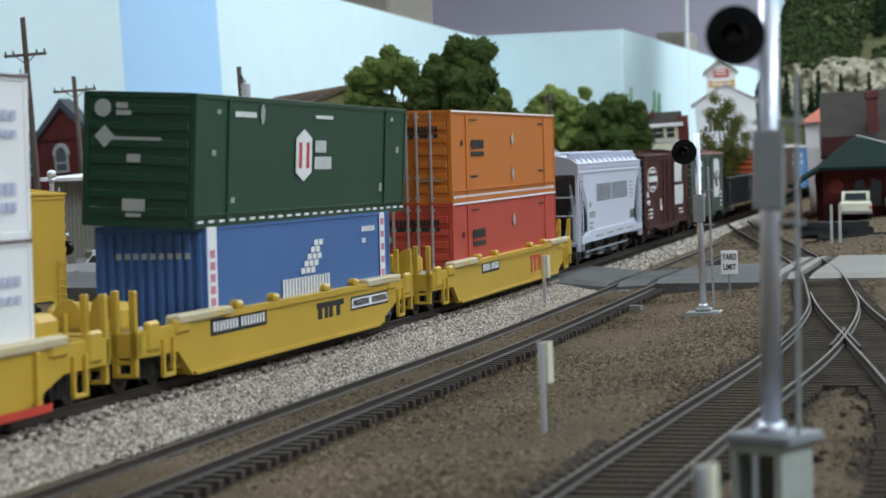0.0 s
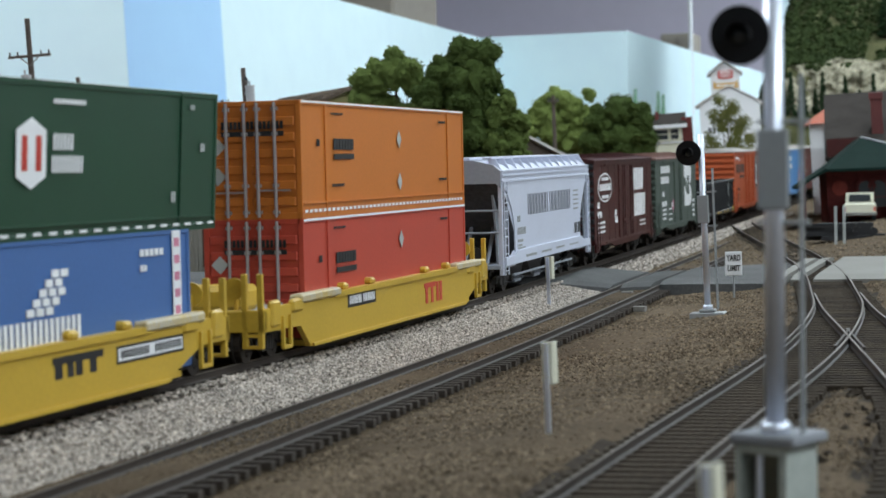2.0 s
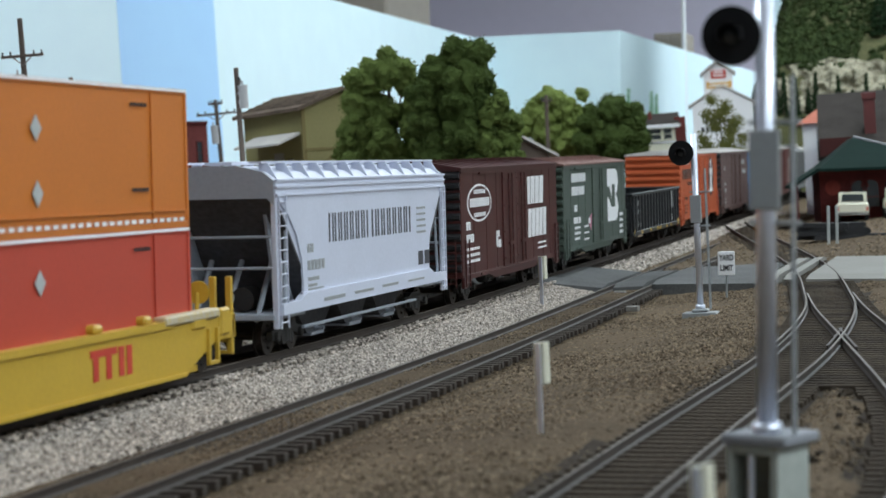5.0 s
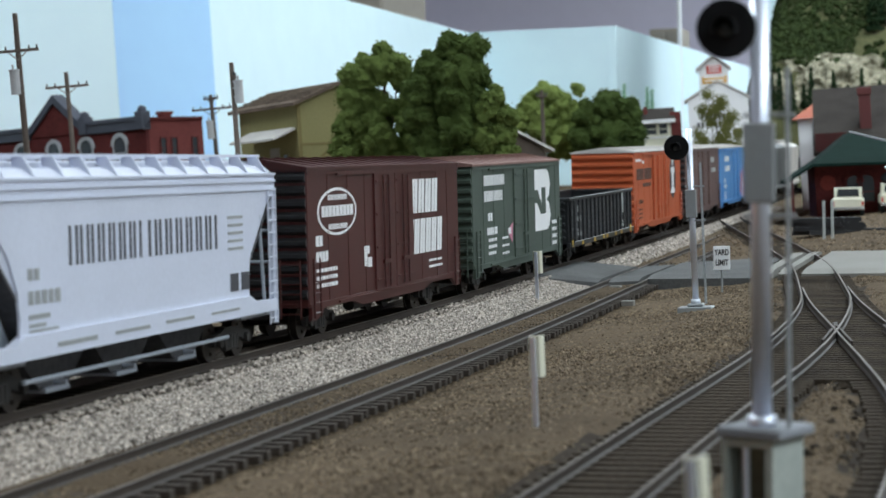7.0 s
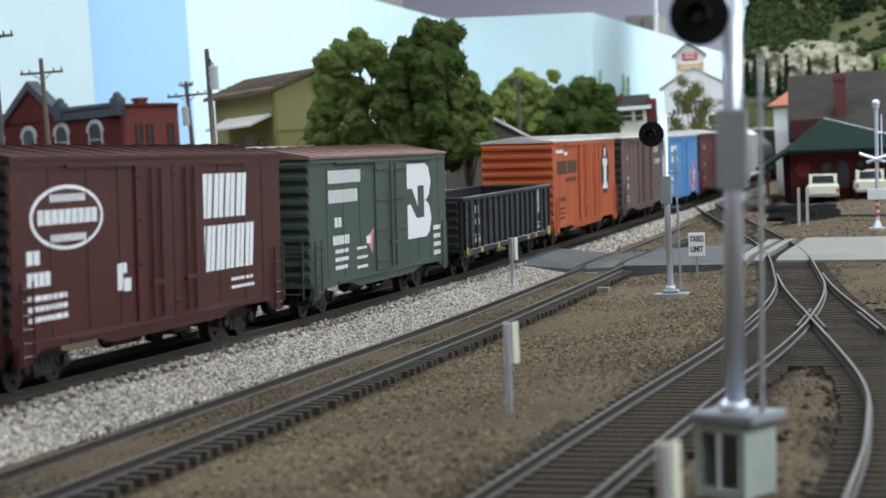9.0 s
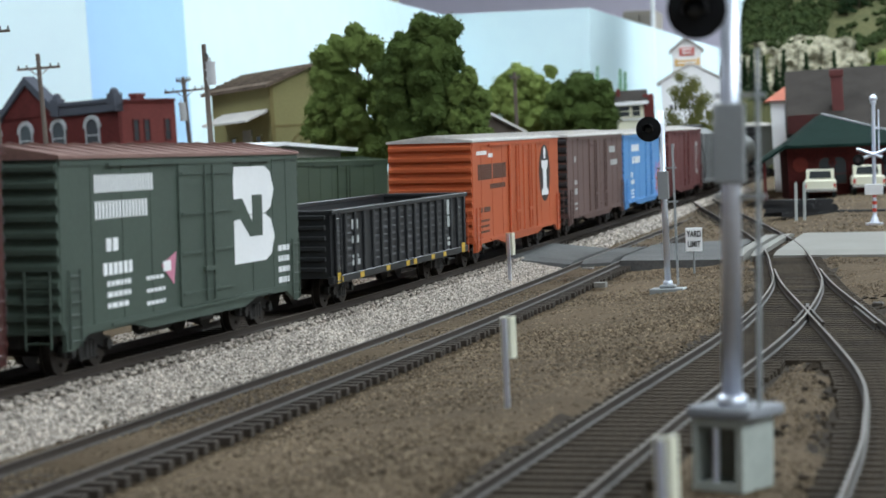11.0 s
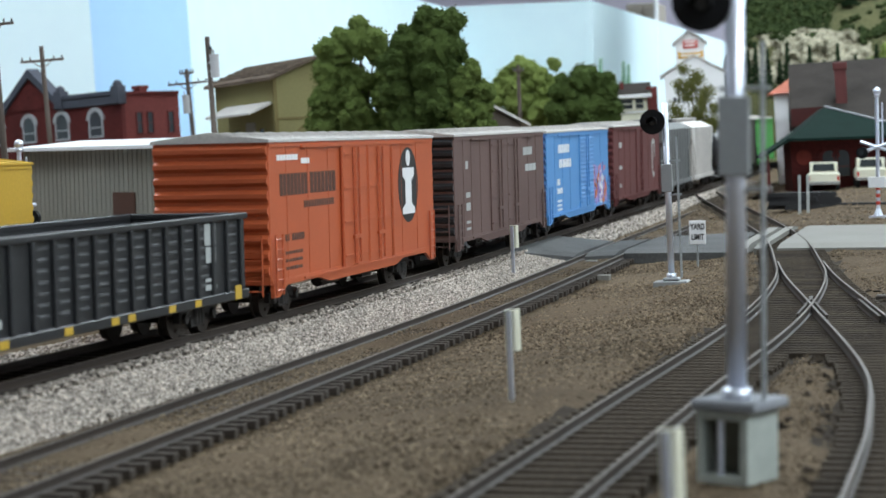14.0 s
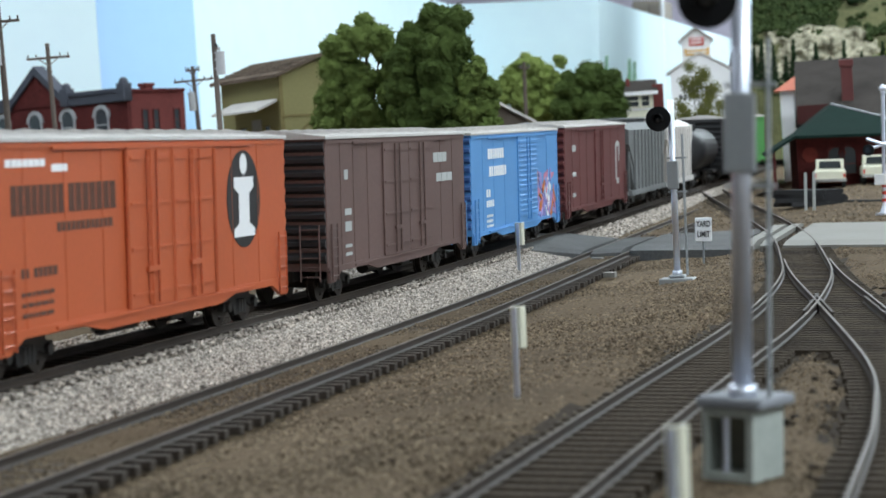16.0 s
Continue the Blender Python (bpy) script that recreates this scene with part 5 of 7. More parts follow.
def simple_hopper(start, L, m_, lb):
    car = thing("covered_hopper", lb, "hopper car", group="freight train")
    h = 16.5
    bm = bmesh.new()
    prism(bm, [(2, 46), (2, 38), (22, 10), (L - 22, 10), (L - 2, 38), (L - 2, 46)], "x", -h + 0.6, h - 0.6)
    prism(bm, [(-h, 46), (-8, 50), (8, 50), (h, 46)], "y", 2, L - 2)
    part("body", bm, M[m_], car)
    bm = bmesh.new()
    for s in (-1, 1):
        x0, x1 = sorted((s * (h - 0.7), s * (h + 0.1)))
        prism(bm, [(1, 46), (1, 38), (18, 26), (20, 11), (L - 20, 11), (L - 18, 26), (L - 1, 38), (L - 1, 46)], "x", x0, x1)
    for i in range(9):
        y = 20 + (L - 40) * i / 8
        box(bm, h, h + 0.9, y - 0.6, y + 0.6, 11, 46)
    box(bm, h - 1, h + 1, 4, L - 4, 9, 12)
    part("side_sheet", bm, M[m_], car)
    for c in (L * 0.35, L * 0.65):
        bm = bmesh.new()
        prism(bm, [(c - 16, 10.2), (c + 16, 10.2), (c + 6, 3.4), (c - 6, 3.4)], "x", -10, 10)
        part("outlet", bm, M[m_], car)
    for y in (5, L - 5):
        bm = bmesh.new()
        rod(bm, (h - 1, y, 10), (h - 1, y, 45), 0.7, 6)
        part("end_post", bm, M[m_], car)
        bm = bmesh.new()
        box(bm, -h + 1, h - 1, y - 4, y + 4, 9, 11)
        part("end_platform", bm, M[m_], car)
    bm = bmesh.new()
    box(bm, -5, 5, 6, L - 6, 52, 52.8)
    for i in range(8):
        y = 10 + (L - 20) * i / 7
        box(bm, -5, 5, y - 0.4, y + 0.4, 49, 52.2)
    part("running_board", bm, M[m_], car)
    for yy in (22, L - 22):
        truck_parts(car, yy)
    coupler(car, 2, -1)
    coupler(car, L - 2, 1)
    CARS.append((car, start, L, 0, 0))


def tank_car(start):
    car = thing("tank_car", "black tank car with a round dome", "tank car", group="freight train")
    L = 160.0
    bm = bmesh.new()
    rod(bm, (0, 6, 27), (0, L - 6, 27), 15.5, 24)
    for y in (6, L - 6):
        vs = ball(bm, (0, y, 27), 15.4, 2)
        bmesh.ops.scale(bm, vec=(1, 0.3, 1), verts=vs, space=Matrix.Translation((0, -y, 0)))
    part("tank", bm, M["black"], car, smooth=True)
    bm = bmesh.new()
    rod(bm, (0, L / 2, 40), (0, L / 2, 47), 7, 16)
    part("dome", bm, M["black"], car)
    bm = bmesh.new()
    box(bm, -14, 14, 3, 30, 9, 11)
    box(bm, -14, 14, L - 30, L - 3, 9, 11)
    box(bm, -4, 4, 3, L - 3, 7, 11)
    part("frame_sill", bm, M["truck"], car)
    for yy in (22, L - 22):
        truck_parts(car, yy)
    CARS.append((car, start, L, 0, 0))


M["decal_pale"] = mat("decal_pale_blue", (0.50, 0.53, 0.68), 0.6, 0, 0.1, 40, 900, 0.02)
M["chrome_dull"] = mat("galvanised_rod", (0.42, 0.38, 0.38), 0.4, 0.5, 0.1, 60, 900, 0.0)
M["hopper_grey"] = mat("weathered_hopper_grey", (0.17, 0.175, 0.175), 0.7, 0, 0.25, 30, 600, 0.1, spec=0.2)
# hopper grey darkened to paint in shade on its end sheets and outlets
M["grey_shaded"] = mat("shaded_grey_paint", (0.075, 0.075, 0.08), 0.8, 0, 0.35, 30, 600, 0.1, spec=0.2)
M["grey_mid2"] = mat("slate_grey_paint", (0.34, 0.37, 0.42), 0.55, 0, 0.1, 40, 900, 0.05)
M["decal_dim2"] = mat("dusty_black", (0.085, 0.088, 0.092), 0.6, 0, 0.2, 40, 900, 0.02)
M["green_bright"] = mat("bright_green_paint", (0.06, 0.33, 0.07), 0.5, 0, 0.08, 30, 900, 0.05)

PACE = 81.7


def rolled(t):
    """Millimetres that the train has rolled at t seconds."""
    return PACE * t


def motions():
    # the slack runs out a little as the cars come down the near end of the line
    for car, start, L, z, lean in CARS:
        rows = []
        for k in range(33):
            t = k * 0.5
            mid = start + L / 2 - rolled(t)
            mid -= 0.063 * soft(780 - mid, 30)
            y = mid - L / 2
            a, b = y + 20, y + L - 20
            f = Vector((main_x(b) - main_x(a), b - a, climb(b) - climb(a))).normalized()
            r = f.cross(Vector((0, 0, 1))).normalized()
            u = r.cross(f)
            m = Matrix((r, f, u)).transposed().to_4x4()
            at = Vector((main_x(mid), mid, climb(mid))) - f * (L / 2) + u * z
            rows.append((t, Matrix.Translation(at * MM) @ m @ pose(0, 0, 0, 0, lean, 0)))
        walk(car, rows)
    turn_wheels()


def turn_wheels():
    steps = 16 * 15
    for w, yy in WHEELS:
        walk(w, [(k / 15, pose(0, yy * MM, 5.2 * MM, math.degrees(rolled(k / 15) / 5.2), 0, 0)) for k in range(steps + 1)])


def fit_length(car, ratio):
    """Bring a car or container to its true length along the track."""
    for ch in car.children:
        if ch.data and ch.data.users == 1:
            ch.data.transform(Matrix.Diagonal((1, ratio, 1, 1)))
        p = ch.matrix_basis.copy()
        p.translation.y *= ratio
        ch.matrix_basis = p
        for sub in ch.children:
            if ch.name.startswith("truck"):
                continue
            if sub.data.users == 1:
                sub.data.transform(Matrix.Diagonal((1, ratio, 1, 1)))
            q = sub.matrix_basis.copy()
            q.translation.y *= ratio
            sub.matrix_basis = q


build_train()
for car, start, length, z, lean in CARS:
    if 700 < start < 1700 or 1900 < start < 2050:
        fit_length(car, 0.98)


# ---- signals, posts and signs ----
def gz(x, y):
    return ground_z(x, y)


def block_signal(x, y, z0, top, head_z, r, mast_r, lean, label, cabinet):
    """A mast signal: base, mast, round target with hooded lamp, relay case, ladder and ring brackets."""
    s = thing("block_signal", label, "railway signal", (x, y, z0), group="block signals")
    s.matrix_basis = s.matrix_basis @ pose(0, 0, 0, 0, lean, 0)
    foot = 13.0 if cabinet else 2.6
    hgt = top - z0
    hz = head_z - z0
    if cabinet:
        bm = bmesh.new()
        box(bm, -3.5, 3.0, 3.6, 5, 1.4, 9.8, 0.1)
        c = part("relay_cabinet", bm, M["cabinet_silver"], s, "open-fronted silver relay cabinet under the mast")
        for name, q in (("side_wall", (-4.35, -3.5, -5, 5, 0, 11.2)), ("side_wall", (3.0, 4.35, -5, 5, 0, 11.2)), ("sill", (-3.5, 3.0, -5, 5, 0, 1.4)), ("lintel", (-3.5, 3.0, -5, 5, 9.8, 11.2))):
            bm = bmesh.new()
            box(bm, *q, 0.1)
            part(name, bm, M["cabinet_silver"], c)
        c.matrix_basis = pose(-0.26 * MM, 2.77 * MM, 0, 0, 0, -22)
        bm = bmesh.new()
        box(bm, -3.45, 2.95, -1.2, -0.6, 1.45, 9.75, 0.1)
        part("inner_panel", bm, M["steel_panel"], c, "dull steel panel")
        bm = bmesh.new()
        rod(bm, (-0.5, -4.3, 1.3), (-0.5, -4.3, 9.9), 0.55, 10)
        part("door_post", bm, M["silver"], c)
        bm = bmesh.new()
        box(bm, -5.0, 6.0, -5.7, 5.7, 11.2, 12.9, 0.35)
        part("cap", bm, M["cap_grey"], c, "flat grey cabinet cap")
    else:
        bm = bmesh.new()
        box(bm, -6.4, 6.4, -5, 5, -1.0, 1.4, 0.3)
        box(bm, -3, 3, -3, 3, 1.4, 2.6, 0.4)
        part("base_plate", bm, M["silver_dull"], s)
    bm = bmesh.new()
    rod(bm, (0, 0, foot - 0.4), (0, 0, hgt), mast_r, 28)
    rod(bm, (0, 0, foot - 0.3), (0, 0, foot + 1.6), mast_r * 1.5, 16)
    part("mast", bm, M["silver"], s, "bright silver tube", smooth=True)
    bm = bmesh.new()
    c0 = Vector((-mast_r - r * 0.72, -mast_r * 1.2, hz))
    rod(bm, c0, c0 + Vector((0, -0.7, 0)), r, 36)
    part("target", bm, M["signal_black"], s, "round black target")
    bm = bmesh.new()
    for k in range(14):
        a0, a1 = [math.pi * (-0.12 + 1.24 * q / 14) for q in (k, k + 1)]
        q = r * 0.42
        pts = [(c0.x + q * f * math.cos(a), c0.y - 0.7, c0.z + q * f * math.sin(a)) for a in (a0, a1) for f in (1.0, 0.9)]
        out = [(p[0], p[1] - r * 0.8, p[2]) for p in pts]
        vs = [bm.verts.new(p) for p in pts + out]
        for f in ((0, 2, 3, 1), (4, 5, 7, 6), (0, 4, 6, 2), (1, 3, 7, 5)):
            bm.faces.new([vs[i] for i in f])
    part("hood", bm, M["signal_black"], s)
    bm = bmesh.new()
    vs = ball(bm, c0 + Vector((0, -0.7, 0)), r * 0.34, 2)
    part("lens", bm, M["glass"], s, "unlit dark lens", True)
    bm = bmesh.new()
    rod(bm, c0 + Vector((0, 0, 0)), c0 + Vector((0, 2.4, 0)), r * 0.5, 16)
    part("lamp_case", bm, M["signal_black"], s)
    bm = bmesh.new()
    g0 = hz - (14.2 if cabinet else 16.0)
    box(bm, -mast_r - 0.9, mast_r + 0.7, -1.9, 0.8, g0 - (12 if cabinet else 10.4), g0, 0.2)
    part("relay_case", bm, M["silver_dull"], s, "grey relay case on the mast")
    lx = mast_r + 2.6
    for zz in (g0 + 1.2, g0 - 14 if cabinet else g0 - 11.5):
        bm = bmesh.new()
        box(bm, -mast_r - 1.0, lx + 1.2, -0.7, 0.7, zz - 0.35, zz + 0.35, 0.1)
        part("bracket", bm, M["silver_dull"], s)
    bm = bmesh.new()
    n = int((hz - 9 - foot) / 3.2)
    for dy in (-1.6, 1.6):
        rod(bm, (lx, dy, foot - 0.2), (lx, dy, hz - 6), 0.24, 6)
    for k in range(n):
        zz = foot + 2 + k * 3.2
        rod(bm, (lx, -1.6, zz), (lx, 1.6, zz), 0.16, 5)
    part("ladder", bm, M["silver_dull"], s)
    return s


def marker_post(x, y, height, plate, label, wide=3.4):
    z0 = gz(x, y)
    p = thing("marker_post", label, "post", (x, y, z0), -14, group="marker posts")
    p.matrix_basis = p.matrix_basis @ pose(0, 0, 0, 0, -1.2, 0)
    bm = bmesh.new()
    w = wide * 0.21
    prism(bm, [(-w, -0.3), (w, -0.3), (w, 0.3), (w * 0.4, 0.3), (w * 0.4, 0.0), (-w * 0.4, 0.0), (-w * 0.4, 0.3), (-w, 0.3)], "z", -1.5, height - 0.3)
    part("stake", bm, M["silver"], p, "silver channel stake")
    bm = bmesh.new()
    box(bm, -wide / 2, wide / 2, 0.5, 1.2, height - plate, height, 0.15)
    part("plate", bm, M["cream"], p, "cream white plate")
    bm = bmesh.new()
    box(bm, wide / 2 - 0.6, wide / 2, 1.2, 3.0, height - plate, height, 0.1)
    part("side_plate", bm, M["cream"], p)
    return p


def words(text, size, material, parent, m):
    """A line of built-in lettering as a thin mesh part."""
    cu = bpy.data.curves.new("lettering", "FONT")
    cu.body, cu.size, cu.align_x, cu.align_y, cu.extrude, cu.offset = text, size * MM, "CENTER", "CENTER", 0.00005, 0.00003 * size
    tmp = bpy.data.objects.new("lettering", cu)
    scene.collection.objects.link(tmp)
    bpy.context.view_layer.update()
    me = bpy.data.meshes.new_from_object(tmp.evaluated_get(bpy.context.evaluated_depsgraph_get()))
    bpy.data.objects.remove(tmp)
    me.materials.append(material)
    ob = new("lettering", me)
    ob.parent = parent
    ob.matrix_basis = m
    return ob


def yard_sign():
    x, y = 90.2, 899.5
    s = thing("yard_limit_sign", "white yard limit sign with black lettering on a post", "sign", (x, y, gz(x, y)), 12)
    z = gz(x, y)
    bm = bmesh.new()
    rod(bm, (0, 0.6, -1), (0, 0.6, 14), 0.42, 8)
    part("post", bm, M["silver_dull"], s)
    bm = bmesh.new()
    box(bm, -3.5, 3.5, -0.4, 0.3, 3.9 - z, 13.9 - z, 0.2)
    part("panel", bm, M["white"], s)
    for text, zz in (("YARD", 11.2 - z), ("LIMIT", 6.9 - z)):
        words(text, 3.0, M["black"], s, pose(0, -0.46 * MM, zz * MM, 90, 0, 0) @ Matrix.Diagonal((0.75, 1.15, 1, 1)))


def crossing_signal(x, y, z0, height, label):
    s = thing("crossing_signal", label, "crossing signal", (x, y, z0), -10, group="crossing signals")
    k = height / 70
    bm = bmesh.new()
    rod(bm, (0, 0, 0), (0, 0, height - 3), 1.05 * k, 12)
    part("mast", bm, M["silver"], s)
    bm = bmesh.new()
    ball(bm, (0, 0, height - 2), 2.2 * k, 2)
    rod(bm, (0, 0, height - 5), (0, 0, height - 3.4), 1.6 * k, 12)
    part("finial", bm, M["silver"], s, "silver ball finial", True)
    bm = bmesh.new()
    prism(bm, [(-4, -4), (4, -4), (4, 4), (-4, 4)], "z", -0.5, 1.0)
    rod(bm, (0, 0, 1), (0, 0, 5), 2.6 * k, 10, 1.2 * k)
    part("base", bm, M["silver"], s)
    bm = bmesh.new()
    for z in (7, 11, 15):
        rod(bm, (0, 0, z), (0, 0, z + 2), 1.15 * k, 12)
    part("band", bm, M["signred"], s, "red painted bands")
    bm = bmesh.new()
    for a in (-1, 1):
        p0, p1 = Vector((-9 * k, -1.2, 38 * k - a * 3 * k)), Vector((9 * k, -1.2, 38 * k + a * 3 * k))
        rod(bm, p0, p1, 0.9 * k, 4)
    part("arm", bm, M["silver"], s)
    for sx in (-8, 8):
        bm = bmesh.new()
        rod(bm, (sx * k, -2.4, 35 * k), (sx * k, -0.6, 35 * k), 3.2 * k, 18)
        part("lamp_target", bm, M["signal_black"], s, "black round flasher target")
        bm = bmesh.new()
        rod(bm, (sx * k, -3.6, 35 * k), (sx * k, -2.4, 35 * k), 1.5 * k, 12)
        part("flasher_lens", bm, M["glass"], s)
    bm = bmesh.new()
    box(bm, -5 * k, 5 * k, -1.6, -0.9, 16 * k, 22 * k, 0.3)
    part("panel", bm, M["white"], s)
    bm = bmesh.new()
    rod(bm, (2.6, 1, 40 * k), (2.6, 1, 62 * k), 0.4, 6)
    rod(bm, (0, 0, 52 * k), (2.6, 1, 52 * k), 0.4, 6)
    part("conduit", bm, M["silver"], s)


def utility_pole(x, y, top, arms, can, label, turn=20, lean=-2.2):
    p = thing("utility_pole", label, "utility pole", (x, y, 0), turn, group="utility poles")
    p.matrix_basis = pose(x * MM, y * MM, 0, 0, lean, 0) @ pose(0, 0, 0, 0, 0, turn)
    bm = bmesh.new()
    rod(bm, (0, 0, -8), (0, 0, top), 2.0, 10, 1.3)
    part("pole", bm, M["wood"], p)
    for z, w in arms:
        bm = bmesh.new()
        box(bm, -w, w, -1.9, -0.7, z - 0.7, z + 0.7, 0.15)
        a = part("crossarm", bm, M["wood"], p)
        for q in (-0.92, -0.55, 0.55, 0.92):
            bm = bmesh.new()
            rod(bm, (q * w, -1.3, z + 0.6), (q * w, -1.3, z + 2.6), 0.55, 6, 0.35)
            part("insulator", bm, M["glass"], a)
        bm = bmesh.new()
        for q in (-1, 1):
            rod(bm, (q * w * 0.45, -1.4, z - 0.4), (0, -1.4, z - 5), 0.3, 4)
        part("brace", bm, M["steel"], a)
    if can:
        bm = bmesh.new()
        rod(bm, (-2.2, -3.2, can - 12), (-2.2, -3.2, can), 2.5, 14)
        rod(bm, (-2.2, -3.2, can), (-2.2, -3.2, can + 0.8), 2.8, 14)
        rod(bm, (-2.8, -3.2, can + 0.6), (-2.8, -3.2, can + 3.4), 0.5, 6)
        box(bm, -2.6, -1.2, -3, 0, can - 4, can - 3)
        box(bm, -2.6, -1.2, -3, 0, can - 9, can - 8)
        part("transformer", bm, M["deck"], p, "pale grey transformer can")


# ---- buildings ----
REAR_TILT = -2.4


def settle(ob, cx, cy, cz):
    """The rear scenery deck sags a little to one side: turn a building about a point of its base."""
    c = Matrix.Translation((cx * MM, cy * MM, cz * MM))
    ob.matrix_basis = c @ pose(0, 0, 0, 0, REAR_TILT, 0) @ c.inverted() @ ob.matrix_basis


def gable_wall(bm, x0, x1, y0, y1, z0, z1, peak):
    m = (x0 + x1) / 2
    prism(bm, [(x0, z0), (x1, z0), (x1, z1), (m, peak), (x0, z1)], "y", y0, y1)


def window(parent, x, y, z, w, h, face, trim="white", arched=False):
    """A window with a frame and dark panes. face: which way it looks, '-y', '+x' or '-x'."""
    turn = {"-y": 0, "+x": 90, "-x": -90}[face]
    base = new("window")
    base.parent = parent
    base.matrix_basis = pose(x * MM, y * MM, z * MM, 0, 0, turn)
    bm = bmesh.new()
    t = max(0.7, w * 0.1)
    for a in ((-w / 2 - t, -w / 2, -t, h + t), (w / 2, w / 2 + t, -t, h + t)):
        box(bm, a[0], a[1], -0.9, 0.3, a[2], a[3])
    if arched:
        n = 10
        for k in range(n):
            a0, a1 = math.pi * k / n, math.pi * (k + 1) / n
            ri, ro = w / 2, w / 2 + t * 2.4
            prism(bm, [(ri * math.cos(a0), h + ri * math.sin(a0)), (ro * math.cos(a0), h + ro * math.sin(a0)), (ro * math.cos(a1), h + ro * math.sin(a1)), (ri * math.cos(a1), h + ri * math.sin(a1))], "y", -1.2, 0.3)
    else:
        box(bm, -w / 2, w / 2, -0.9, 0.3, h, h + t)
    box(bm, -w / 2 - t, w / 2 + t, -1.3, 0.3, -t, 0)
    box(bm, -w / 2, w / 2, -0.6, 0.2, h * 0.48, h * 0.48 + t * 0.7)
    part("window_frame", bm, M[trim], base)
    bm = bmesh.new()
    box(bm, -w / 2, w / 2, -0.25, 0.2, 0, h)
    if arched:
        prism(bm, [(w / 2 * math.cos(math.pi * k / 10), h + w / 2 * math.sin(math.pi * k / 10)) for k in range(11)], "y", -0.25, 0.2)
    part("pane", bm, M["glass"], base)


def brick_block():
    b = thing("brick_building", "dark red brick commercial building with arched windows and gable", "building", (-883, 1891, 1), -24.2)
    settle(b, -560, 1745, 90)
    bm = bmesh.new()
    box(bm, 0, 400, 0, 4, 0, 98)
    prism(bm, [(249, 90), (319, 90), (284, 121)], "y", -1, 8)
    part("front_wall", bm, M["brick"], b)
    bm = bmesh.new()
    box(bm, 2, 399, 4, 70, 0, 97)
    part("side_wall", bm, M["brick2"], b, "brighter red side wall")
    bm = bmesh.new()
    for x0, x1 in ((0, 248), (320, 401)):
        box(bm, x0, x1, -3.2, 5, 96, 100, 0.5)
        box(bm, x0, x1, -2.2, 6, 88, 96, 0.5)
    for s in (-1, 1):
        prism(bm, [(284 + s * 37, 90), (284 + s * 37, 97), (284, 127), (284, 119)], "y", -3.2, 10)
    part("cornice", bm, M["cornice"], b, "slate blue cornice")
    for x in (322, 396):
        bm = bmesh.new()
        box(bm, x - 5, x + 5, -4, 6, 88, 104, 0.6)
        ball(bm, (x, 1, 105), 4.2, 2)
        part("corner_finial", bm, M["cornice"], b)
    for i, x in enumerate((15, 59, 103, 147, 191, 235, 279, 323, 367)):
        window(b, x, -0.3, 62, 15, 14, "-y", "trim", True)
        window(b, x, -0.3, 6, 12, 22, "-y", "trim")
    for y in (21, 34, 59):
        window(b, 399, y, 62, 6, 18, "+x", "brick")
    bm = bmesh.new()
    box(bm, 384, 392, 30, 40, 90, 102, 0.5)
    box(bm, 383, 393, 29, 41, 101, 104, 0.4)
    part("chimney", bm, M["brick2"], b)
    bm = bmesh.new()
    box(bm, 398, 400.5, 0, 70, 95.5, 98.5, 0.4)
    part("coping", bm, M["brick"], b)


